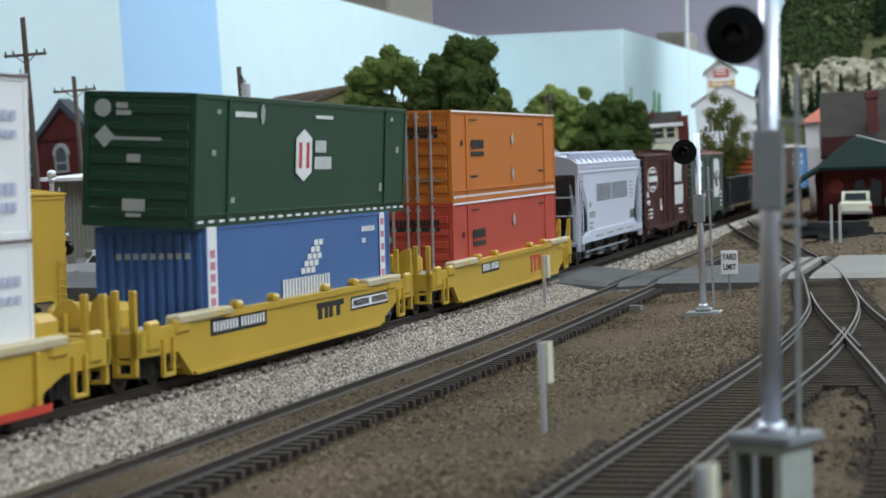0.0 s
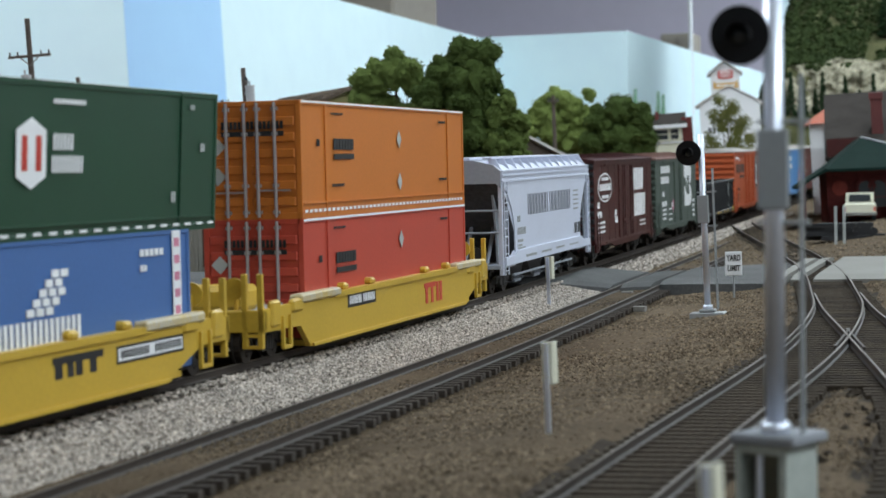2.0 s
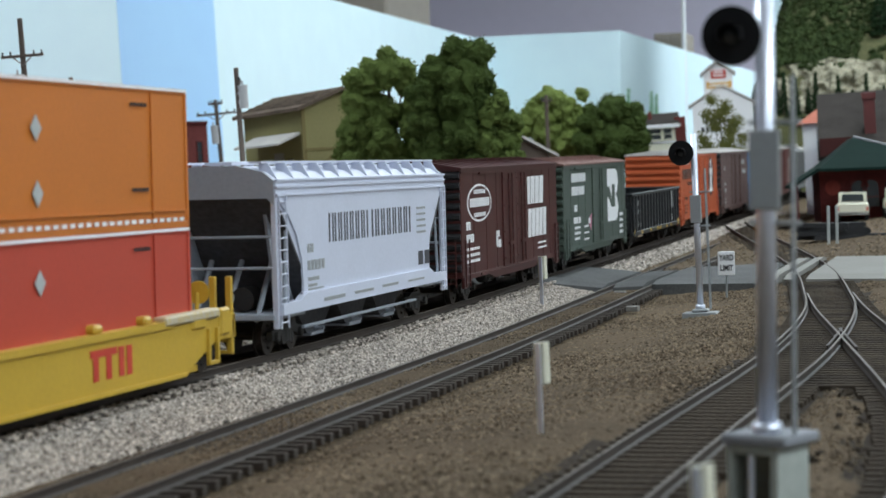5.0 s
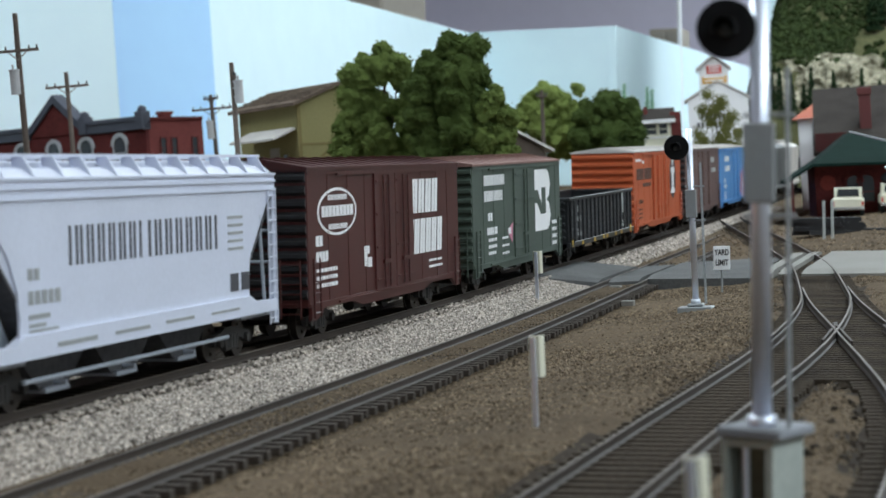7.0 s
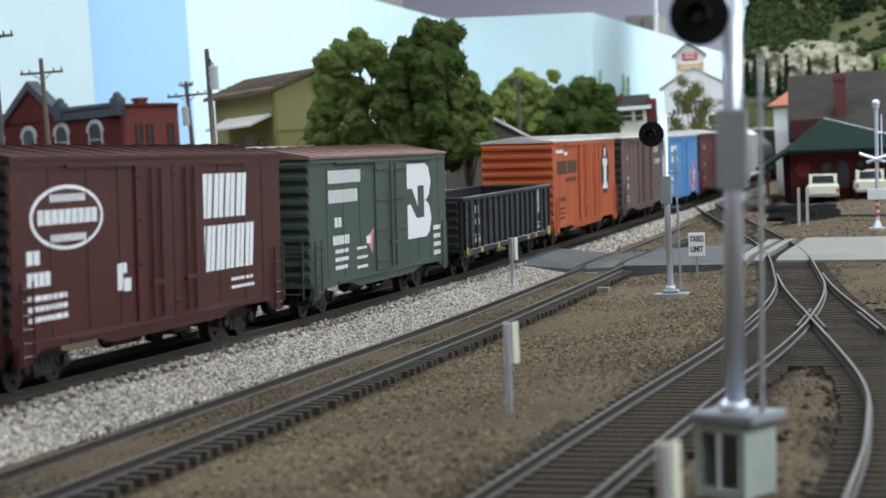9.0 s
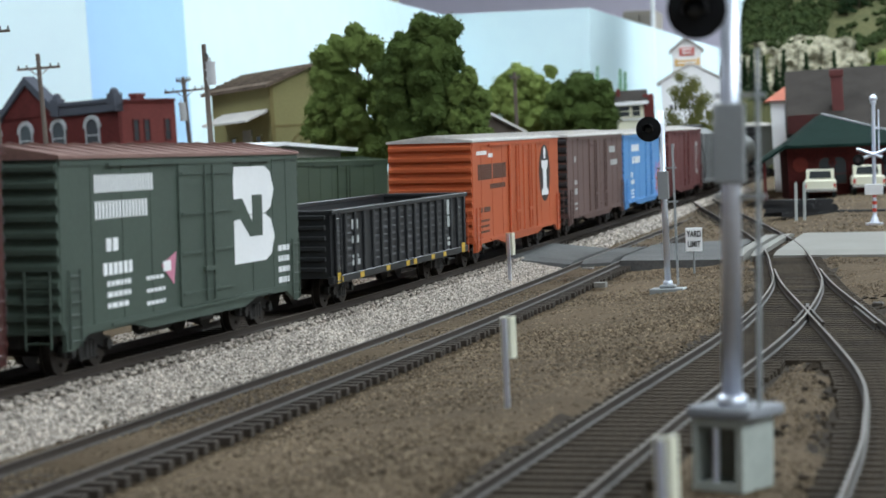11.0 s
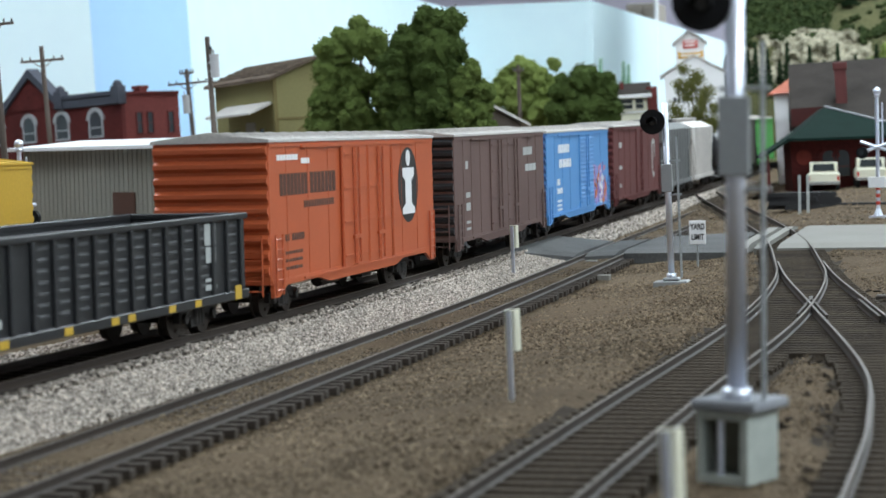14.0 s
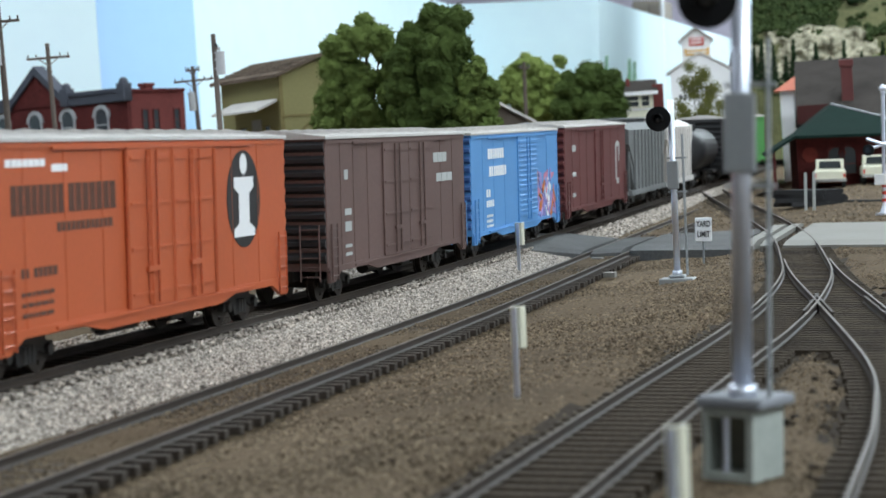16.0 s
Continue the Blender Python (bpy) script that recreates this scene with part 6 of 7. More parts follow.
def olive_station():
    b = thing("station_building", "olive wooden two storey building with brown gable roof", "building", (-259, 1380, -2), 45)
    settle(b, -259, 1380, 70)
    W, L, e, p = 58.0, 96.0, 99.0, 109.5
    bm = bmesh.new()
    gable_wall(bm, 0, W, 0, L, 0, e, p - 1)
    part("wall", bm, M["olive"], b)
    for s in (-1, 1):
        bm = bmesh.new()
        m = W / 2
        x_e = m + s * (m + 6)
        sl = (p - e) / m
        prism(bm, [(m, p + 0.2), (x_e, e - sl * 6), (x_e, e - sl * 6 + 2.4), (m, p + 2.8)], "y", -6, L + 6)
        part("roof", bm, M["shingle_brown"], b, "brown shingle roof")
    bm = bmesh.new()
    box(bm, -0.5, W + 0.5, -0.5, 0.4, 70, 71.5)
    for x in (0, W):
        box(bm, x - 1.2, x + 1.2, -0.9, 0.8, 0, e)
    part("corner_board", bm, M["olive_dark"], b)
    bm = bmesh.new()
    for cx in (29,):
        for k in range(12):
            a0, a1 = math.pi * k / 12, math.pi * (k + 1) / 12
            prism(bm, [(cx + 17 * math.cos(a0), 50 + 17 * math.sin(a0)), (cx + 18.6 * math.cos(a0), 50 + 18.6 * math.sin(a0)), (cx + 18.6 * math.cos(a1), 50 + 18.6 * math.sin(a1)), (cx + 17 * math.cos(a1), 50 + 17 * math.sin(a1))], "y", -0.9, 0.3)
        box(bm, cx - 18.6, cx - 17, -0.9, 0.3, 0, 50)
        box(bm, cx + 17, cx + 18.6, -0.9, 0.3, 0, 50)
    part("arch_trim", bm, M["olive_dark"], b)
    window(b, 44, -0.3, 30, 6, 12, "-y")
    bm = bmesh.new()
    prism(bm, [(-1, 81), (-18, 74.5), (-18, 76), (-1, 83)], "y", 4, 76)
    part("awning", bm, M["roofgrey"], b, "pale grey awning over the side door")
    for y in (22, 62):
        window(b, -0.3, y, 52, 8, 13, "-x", "olive_dark")
    bm = bmesh.new()
    box(bm, -0.9, 0.3, 33, 47, 20, 70, 0.2)
    part("door", bm, M["tan"], b, "pale boarded door")
    # loose shingle courses
    rs = random.Random(21)
    for i in range(5):
        bm = bmesh.new()
        u = (i + 0.5) / 5.5
        x, z = W / 2 - u * 34, p + 3.0 - u * 34 * (p - e) / (W / 2)
        box(bm, x - 0.5, x + 0.5, -5.6, L + 5.6, z - 0.7, z + 0.35)
        part("shingle_course", bm, M["shingle_brown"], b)


def tan_house():
    b = thing("freight_house", "tan clapboard freight house with white metal roof", "building", (-190, 1072, -6), 60)
    W, L, e, p = 95.0, 175.0, 56.5, 60.0
    bm = bmesh.new()
    gable_wall(bm, 0, W, 0, L, 0, e, p)
    part("wall", bm, M["tan"], b)
    for y in np.arange(3, L, 4.2):
        bm = bmesh.new()
        box(bm, -0.5, 0.2, y - 0.35, y + 0.35, 0, e)
        part("batten", bm, M["tan"], b)
    for s in (-1, 1):
        bm = bmesh.new()
        m = W / 2
        x_e = m + s * (m + 7)
        sl = (p - e) / m
        prism(bm, [(m, p), (x_e, e - sl * 7), (x_e, e - sl * 7 + 2), (m, p + 2)], "y", -7, L + 7)
        part("roof", bm, M["white"], b, "white metal roof")
    for y, w, h in ((34, 12, 22), (78, 20, 24)):
        bm = bmesh.new()
        box(bm, -0.8, 0.3, y - w / 2, y + w / 2, 8, 8 + h)
        part("door", bm, M["decal_brown"], b, "dark brown door")
    bm = bmesh.new()
    box(bm, 12, 22, -0.8, 0.3, 8, 32)
    part("door", bm, M["decal_brown"], b, "dark brown door")
    bm = bmesh.new()
    box(bm, 12, 40, -1.2, 0.2, 40, 50, 0.3)
    sg = part("sign", bm, M["white"], b)
    bm = bmesh.new()
    box(bm, 15, 37, -1.5, -1.1, 43.6, 46.2)
    part("sign_bar", bm, M["decal_dim"], sg)


def depot():
    b = thing("depot", "dark red brick depot with green hipped roof", "building", (62, 1540, 8), 8)
    W, L, e, p = 96.0, 110.0, 37.0, 61.0
    bm = bmesh.new()
    box(bm, 10, W, 0, L, -4, e + 2)
    part("wall", bm, M["brick"], b)
    settle(b, 110, 1550, 30)
    bm = bmesh.new()
    vs = [bm.verts.new(q) for q in ((9, -16, e + 4), (W + 13, -20, e + 1), (W + 13, L, e + 4), (9, L, e + 4), (W * 0.40, 38, p + 1.5), (W * 0.40, L, p + 1.5), (9, -16, e + 2), (W + 13, -20, e - 1), (W + 13, L, e + 2), (9, L, e + 2))]
    for f in ((0, 1, 4), (1, 2, 5, 4), (2, 3, 5), (3, 0, 4, 5), (0, 6, 7, 1), (1, 7, 8, 2), (3, 9, 6, 0), (6, 9, 8, 7)):
        bm.faces.new([vs[i] for i in f])
    bmesh.ops.recalc_face_normals(bm, faces=bm.faces)
    part("roof", bm, M["shingle_green"], b, "dark green shingle roof")
    bm = bmesh.new()
    rod(bm, (W + 13, -20, e + 1.4), (W * 0.40, 38, p + 1.9), 0.8, 6)
    part("ridge_cap", bm, M["trim"], b, "pale grey hip ridge")
    bm = bmesh.new()
    prism(bm, [(9.5, e + 5), (-11, e - 7), (-11, e - 9), (9.5, e + 2.6)], "y", -16, L - 6)
    part("porch_roof", bm, M["shingle_green"], b, "lower dark porch roof")
    for x in (37, 46):
        window(b, x, -0.3, 12, 10, 14, "-y", "brick", True)
    window(b, 82, -0.3, 12, 10, 14, "-y", "brick", True)
    bm = bmesh.new()
    rod(bm, (19, -0.8, 27), (19, 0.2, 27), 5.4, 22)
    part("round_sign", bm, M["sign_faded"], b, "faded red round sign")
    for x in (-7, W + 9):
        bm = bmesh.new()
        box(bm, x - 1, x + 1, -14, -12, -4, e - 6)
        part("porch_post", bm, M["brick"], b)


def big_roof():
    b = thing("warehouse", "brick building with large grey shingle roof and chimney", "building", (56, 1700, 6), 4)
    settle(b, 90, 1700, 70)
    W, L, e, p = 260.0, 180.0, 54.0, 102.0
    bm = bmesh.new()
    prism(bm, [(0, 0), (L, 0), (L, e), (L / 2, p - 1), (0, e)], "x", 3, W)
    part("wall", bm, M["brick"], b)
    for s in (-1, 1):
        bm = bmesh.new()
        m = L / 2
        y_e = m + s * (m + 10)
        sl = (p - e) / m
        prism(bm, [(m, p), (y_e, e - sl * 10), (y_e, e - sl * 10 + 2.5), (m, p + 2.5)], "x", 0, W + 6)
        part("roof", bm, M["shingle"], b, "grey shingle roof")
    bm = bmesh.new()
    prism(bm, [(2, 52), (30, 52), (26, 66), (2, 66)], "y", -14, 20)
    part("dormer", bm, M["maroon"], b, "small brown dormer")
    bm = bmesh.new()
    box(bm, 37, 46, 22, 34, 50, 99, 0.4)
    box(bm, 36, 47, 21, 35, 95, 101, 0.5)
    part("chimney", bm, M["maroon2"], b, "dark red brick chimney")


def white_house():
    b = thing("house", "white clapboard house with red roof", "house", (25, 1866, 8), 6)
    settle(b, 45, 1866, 80)
    bm = bmesh.new()
    box(bm, 4, 44, 0, 60, 0, 79)
    part("wall", bm, M["white"], b)
    bm = bmesh.new()
    vs = [bm.verts.new(q) for q in ((-2, -6, 79), (50, -6, 79), (50, 66, 79), (-2, 66, 79), (24, 24, 96), (24, 40, 96))]
    for f in ((0, 1, 4), (1, 2, 5, 4), (2, 3, 5), (3, 0, 4, 5), (0, 3, 2, 1)):
        bm.faces.new([vs[i] for i in f])
    part("roof", bm, M["redroof"], b, "weathered red hipped roof")
    for x in (20, 33):
        window(b, x, -0.3, 56, 8, 18, "-y", "trim")


def elevator():
    b = thing("grain_elevator", "white grain elevator with red and yellow signs", "building", (-116, 2200, 8), 8)
    bm = bmesh.new()
    prism(bm, [(0, 0), (62, 0), (62, 108), (31, 126), (0, 108)], "y", 0, 70)
    settle(b, -85, 2200, 110)
    part("wall", bm, M["white"], b)
    bm = bmesh.new()
    prism(bm, [(13, 100), (43, 100), (43, 140), (28, 152), (13, 140)], "y", 2, 60)
    part("headhouse", bm, M["white"], b)
    for x0, x1, z0, z1, q in ((31, -4, 127, 107, 0), (31, 66, 127, 107, 0), (28, 10, 153, 139, 1), (28, 46, 153, 139, 1)):
        bm = bmesh.new()
        prism(bm, [(x0, z0), (x1, z1), (x1, z1 + 1.8), (x0, z0 + 1.8)], "y", -2, 72 if not q else 62)
        part("roof", bm, M["roofgrey"], b, "pale grey roof")
    for nm, mt, x0, x1, z0, z1 in (("red_sign", "signred", 21, 36, 135, 143), ("yellow_sign", "signyellow", 16, 41, 125, 132)):
        bm = bmesh.new()
        box(bm, x0, x1, 1.0, 2.2, z0, z1)
        sg = part(nm, bm, M[mt], b)
        bm = bmesh.new()
        for k in range(2):
            box(bm, x0 + 2, x1 - 2, 0.8, 1.05, z0 + 2 + k * 3.4, z0 + 3.6 + k * 3.4)
        part("sign_bar", bm, M["white"], sg)
    bm = bmesh.new()
    for z, x0, x1 in ((88, 12, 34), (80, 8, 36)):
        x = x0
        while x < x1:
            box(bm, x, x + 3, -0.3, 0.2, z, z + 5.4)
            x += 4.4
    part("lettering_bar", bm, M["decal_dim"], b, "dark painted wall lettering")


def tower_house():
    b = thing("tower_house", "cream signal tower house with dark roof and window row", "building", (-106, 1790, 14), 10)
    settle(b, -70, 1795, 70)
    bm = bmesh.new()
    box(bm, 0, 36, 0, 34, -10, 73)
    part("wall", bm, M["cream"], b)
    bm = bmesh.new()
    box(bm, 36, 45, 4, 34, 0, 80)
    part("side_wall", bm, M["brick2"], b, "brown brick side wall")
    bm = bmesh.new()
    prism(bm, [(-4, 72), (-4, 73.4), (18, 84.5), (38, 84.5), (38, 72)], "x", -3, 40)
    part("roof", bm, M["shingle"], b, "dark shingle roof")
    for x, w in ((6.2, 6.4), (18, 11.5), (29.6, 6.4)):
        window(b, x, -0.3, 62, w, 8.4, "-y", "cream")
    bm = bmesh.new()
    box(bm, -3.2, 40.2, -4.8, -3.6, 71.2, 74.2, 0.1)
    part("fascia", bm, M["white"], b, "white eave board")
    bm = bmesh.new()
    box(bm, 14, 17, 8, 11, 78, 86, 0.2)
    part("chimney", bm, M["brick2"], b)
    bm = bmesh.new()
    box(bm, -0.4, 36.4, -0.9, 0.3, 58.6, 60.0, 0.1)
    part("belt_board", bm, M["white"], b)


def shed():
    b = thing("shed", "weathered brown shed with pale grey roof", "shed", (-148, 1452, 0), 28)
    settle(b, -130, 1460, 50)
    bm = bmesh.new()
    gable_wall(bm, 0, 44, 0, 50, 0, 61, 74.5)
    part("wall", bm, M["wood"], b)
    for s in (-1, 1):
        bm = bmesh.new()
        x_e = 22 + s * 28
        prism(bm, [(22, 75), (x_e, 59), (x_e, 61), (22, 77)], "y", -4, 54)
        part("roof", bm, M["roofgrey"], b, "pale grey roof")


# ---- trees and hills ----
def crown(name, lobes, n, size, material, parent, seed, solid_core=False):
    """Foam foliage: crumbs over and inside many lobes (x, y, z, r) in millimetres."""
    rng = np.random.default_rng(seed)
    n, size = int(n * 5.0), size * 0.33
    bm = bmesh.new()
    bmesh.ops.create_icosphere(bm, subdivisions=3, radius=1.0)
    bm.verts.ensure_lookup_table()
    unit = np.array([q.co[:] for q in bm.verts])
    tri = np.array([[q.index for q in f.verts] for f in bm.faces])
    bm.free()

    def swell(d, x, y, z):
        return np.array([1 + 0.40 * noise.noise((q[0] * 1.9 + x, q[1] * 1.9 + y, q[2] * 1.9 + z)) + 0.22 * noise.noise((q[0] * 5 + y, q[1] * 5 + z, q[2] * 5 + x)) for q in d])

    if solid_core:
        more = []
        for x, y, z, r in lobes:
            for k in range(7):
                d = rng.normal(size=3)
                d /= np.linalg.norm(d)
                more.append((x + d[0] * r * 0.85, y + d[1] * r * 0.85, z + d[2] * r * 0.85, r * (0.30 + 0.22 * rng.random())))
        lobes = [(x, y, z, r * 0.93) for x, y, z, r in lobes] + more
    pts, sizes, cv, cf = [], [], [], []
    vol = np.array([l[3] ** 2 for l in lobes])
    for i, ((x, y, z, r), k) in enumerate(zip(lobes, (vol / vol.sum() * n).astype(int))):
        if solid_core:
            cv.append(np.array((x, y, z)) + unit * (r * 0.95 * swell(unit, x, y, z) * (0.94 + 0.12 * rng.random(len(unit))))[:, None])
            cf.append(tri + i * len(unit))
        d = rng.normal(size=(k, 3))
        d /= np.linalg.norm(d, axis=1)[:, None]
        rad = r * (0.86 + 0.22 * rng.random(k) ** 1.4 if solid_core else 0.25 + 0.95 * rng.random(k)) * swell(d, x, y, z)
        pts.append(np.array((x, y, z)) + d * rad[:, None])
        sizes.append(size * (0.5 + rng.random(k)))
    core = (np.concatenate(cv), np.concatenate(cf)) if solid_core else None
    return crumbs(name, np.concatenate(pts), np.concatenate(sizes), material, parent, 0.9, rng, core)


def tree(x, y, base, lobes, n, size, leaf, label, seed, limbs=5, trunk=3.0, group="layout trees"):
    t = thing("tree", label, "tree", (x, y, base), group=group)
    top = max(l[2] for l in lobes) - base
    bm = bmesh.new()
    rod(bm, (0, 0, -2), (1, 0, top * 0.55), trunk, 9, trunk * 0.55)
    rod(bm, (1, 0, top * 0.55), (0, 1, top * 0.9), trunk * 0.55, 7, trunk * 0.2)
    rr = random.Random(seed)
    for l in lobes[:limbs + 3]:
        rod(bm, (0.6, 0, top * rr.uniform(0.25, 0.5)), (l[0] - x, l[1] - y, l[2] - base), trunk * 0.35, 6, trunk * 0.1)
    part("trunk", bm, M["bark"], t)
    crown("crown", [(a - x, b - y, c - base, r * (0.82 if n > 1000 else 0.95)) for a, b, c, r in lobes], n, size, M[leaf], t, seed, n > 1000 and trunk > 2)
    return t


def conifer(x, y, base, height, r, leaf="conifer", label="dark green pointed conifer on the hillside", n=320, seed=0):
    t = thing("conifer", label, "tree", (x, y, base), group="conifers")
    bm = bmesh.new()
    rod(bm, (0, 0, -3), (0, 0, height * 0.96), r * 0.14, 6, r * 0.04)
    part("trunk", bm, M["bark"], t)
    rng = np.random.default_rng(seed + 70)
    h = rng.random(n) ** 1.35
    a = rng.random(n) * 6.283
    rad = r * (1 - h) * (0.55 + 0.55 * rng.random(n)) * (0.8 + 0.3 * np.sin(h * 40))
    pts = np.stack([rad * np.cos(a), rad * np.sin(a), height * (0.08 + 0.92 * h)], 1)
    crumbs("crown", pts, r * (0.13 + 0.16 * rng.random(n)), M[leaf], t, 0.8, rng)
    return t


def hill_z(x, y):
    sx = max(0.0, min(1.0, (x + 128) / 64))
    sy = max(0.0, min(1.0, (y - 2380) / 800))
    f = max(0.0, min(1.0, (y - 2245) / 80))
    s = sx * sx * (3 - 2 * sx)
    u = sy * sy * (3 - 2 * sy)
    return 8 + climb(min(y, 1900)) + s * (310 * u + 78 * f * f * (3 - 2 * f) + 50 * max(0, min(1, (y - 2400) / 50))) + noise.noise((x * 0.012, y * 0.012, 2)) * 14 * s * f


def build_hill():
    xs, ys = np.arange(-170, 900, 14.0), np.arange(2240, 3700, 18.0)
    verts, faces = [], []
    for y in ys:
        for x in xs:
            verts.append((x * MM, y * MM, (hill_z(x, y) + 4 * noise.noise((x * 0.05, y * 0.05, 8))) * MM))
    w = len(xs)
    for j in range(len(ys) - 1):
        for i in range(w - 1):
            q = j * w + i
            faces.append((q, q + 1, q + w + 1, q + w))
    me = bpy.data.meshes.new("hill")
    me.from_pydata(verts, [], faces)
    me.materials.append(M["hill"])
    for p in me.polygons:
        p.use_smooth = True
    tagged(new("hill", me), "grassy green hillside rising behind the depot", "hill", kind="structure")
    # pale rock cut
    rng = np.random.default_rng(3)
    verts, faces = [], []
    nx, nz = 60, 34
    for j in range(nz):
        for i in range(nx):
            u, v = i / (nx - 1), j / (nz - 1)
            x = -70 + 210 * u
            top = 146 + 26 * math.sin(u * 3.0 + 0.5) + 7 * noise.noise((u * 9, 0, 1))
            z = 70 + (top - 70) * v
            y = 2385 + 70 * v * v + 16 * noise.noise((x * 0.05, z * 0.05, 4)) + 9 * noise.noise((x * 0.16, z * 0.13, 7)) + 4 * noise.noise((x * 0.4, z * 0.3, 5))
            verts.append((x * MM, y * MM, z * MM))
    for j in range(nz - 1):
        for i in range(nx - 1):
            q = j * nx + i
            faces.append((q, q + 1, q + nx + 1, q + nx))
    me = bpy.data.meshes.new("rock_face")
    me.from_pydata(verts, [], faces)
    me.materials.append(M["rock"])
    tagged(new("rock_face", me), "pale cream limestone rock cut in the hillside", "rock", kind="structure")
    n = 26000
    x, y = -116 + 500 * rng.random(n), 2440 + 800 * rng.random(n) ** 1.3
    keep = np.array([noise.noise((a * 0.031 + 0.4, b * 0.017 + 0.3, 11.4)) + 0.5 * noise.noise((a * 0.09, b * 0.06, 4.2)) > (-0.5 if a < 30 else 0.12) for a, b in zip(x, y)])
    x, y = x[keep], y[keep]
    z = np.array([hill_z(a, b) for a, b in zip(x, y)]) + 1 + 3 * rng.random(len(x))
    tagged(crumbs("bushes", np.stack([x, y, z], 1), 1.6 + 3.4 * rng.random(len(x)) ** 1.5, M["leaf_dark"], None, 0.9, rng), "green foam bushes over the hillside", "bush", kind="stuff")
    for k, (cx, cy, hh) in enumerate(((-36, 2330, 46), (-24, 2335, 40), (-2, 2330, 52), (22, 2326, 50), (37, 2332, 34), (52, 2324, 50), (70, 2330, 36), (-12, 2350, 30), (92, 2330, 46), (-46, 2345, 36))):
        conifer(cx, cy, hill_z(cx, cy) - 4, hh + 2, 5.0 + 0.05 * hh, seed=k)
    rr = random.Random(8)
    for k in range(34):
        cx, cy = rr.uniform(46, 240), rr.uniform(2540, 2820)
        conifer(cx, cy, hill_z(cx, cy) - 2, rr.uniform(50, 76), rr.uniform(9, 12), seed=20 + k, n=220)
    for k in range(10):
        cx, cy = rr.uniform(-60, 30), rr.uniform(2700, 2950)
        conifer(cx, cy, hill_z(cx, cy) - 2, rr.uniform(36, 56), rr.uniform(8, 11), seed=60 + k, n=220)
    # foot of the rock
    bank = [(x_, 2330 + rr.uniform(-20, 10), 96 + rr.uniform(-8, 6), rr.uniform(9, 14)) for x_ in range(-70, 160, 11)]
    tagged(crown("bushes", bank, 2600, 3.4, M["conifer"], None, 14), "dark green brush at the foot of the rock", "bush", kind="stuff")
    tree(105, 2340, 96, [(95, 2340, 120, 18), (112, 2342, 128, 20), (128, 2338, 118, 16)], 1500, 3.2, "leaf2", "bright green rounded bush tree beside the rock", 33)


def build_trees():
    tree(-176, 1304, 0, [(-176, 1302, 116, 14), (-190, 1300, 110, 14), (-166, 1304, 114, 12), (-196, 1300, 96, 13), (-184, 1306, 94, 13), (-198, 1302, 80, 14), (-182, 1304, 78, 14), (-158, 1302, 82, 12), (-200, 1302, 66, 14), (-176, 1300, 66, 17), (-172, 1303, 89, 8), (-161, 1303, 93, 8), (-166, 1303, 108, 9), (-154, 1304, 66, 14), (-166, 1300, 52, 14), (-190, 1302, 52, 14)], 5600, 1.5, "leaf3", "broad mid green foam tree beside the station", 1)
    tree(-120, 1264, 0, [(-120, 1262, 122, 12), (-108, 1264, 122, 12), (-132, 1260, 112, 13), (-114, 1262, 108, 17), (-106, 1264, 106, 11), (-140, 1262, 98, 14), (-120, 1260, 92, 18), (-108, 1264, 90, 12), (-138, 1262, 80, 15), (-116, 1260, 74, 17), (-100, 1262, 70, 12), (-132, 1262, 62, 16), (-110, 1262, 54, 16)], 7000, 1.5, "leaf", "tall dark green foam tree beside the station", 2)
    tree(-98, 1268, 0, [(-93, 1258, 91, 9), (-98, 1258, 84, 11), (-88, 1260, 80, 9.5), (-100, 1258, 68, 12), (-89, 1260, 68, 10), (-88, 1258, 57, 10), (-100, 1258, 54, 11)], 2200, 1.4, "leaf3", "mid green foam tree with rounded crown", 3)
    tree(-160, 1717, 6, [(-160, 1716, 108, 14), (-172, 1716, 98, 15), (-148, 1716, 100, 13), (-186, 1714, 86, 15), (-164, 1714, 84, 18), (-140, 1716, 88, 12), (-190, 1716, 74, 16), (-150, 1714, 72, 17), (-128, 1716, 76, 12), (-132, 1714, 64, 15), (-176, 1714, 62, 15), (-134, 1716, 112, 7)], 4600, 1.7, "leaf2", "light green foam tree in sunlight colours", 4)
    tree(-104, 1684, 6, [(-104, 1682, 98, 16), (-118, 1682, 88, 15), (-90, 1684, 90, 15), (-120, 1682, 72, 17), (-100, 1680, 76, 19), (-84, 1684, 76, 14), (-108, 1682, 60, 18), (-88, 1684, 62, 14)], 4200, 1.7, "leaf", "dark green round foam tree", 5)
    tree(-20, 1702, 8, [(-26, 1700, 104, 6), (-16, 1702, 98, 8), (-8, 1702, 86, 8), (-24, 1702, 84, 8), (-34, 1702, 72, 8), (-14, 1700, 70, 9), (-2, 1702, 72, 7), (-22, 1702, 58, 9), (-8, 1702, 58, 8), (-38, 1702, 60, 7), (-46, 1702, 50, 8), (-30, 1702, 92, 7), (-12, 1702, 79, 8), (-18, 1702, 64, 9), (-30, 1702, 64, 9), (-20, 1700, 92, 8), (-4, 1700, 62, 8), (-16, 1702, 48, 10), (-32, 1702, 46, 9)], 1900, 1.7, "leaf_olive", "sparse olive green tree with open branches", 7, limbs=8, trunk=1.5)
    for k, (x, y, z, h) in enumerate(((-330, 3268, 18, 148), (-338, 3270, 18, 152), (-372, 3262, 18, 158))):
        conifer(x, y, z, h, 10, "palefir", "tall pale green distant fir", 700, 90 + k)


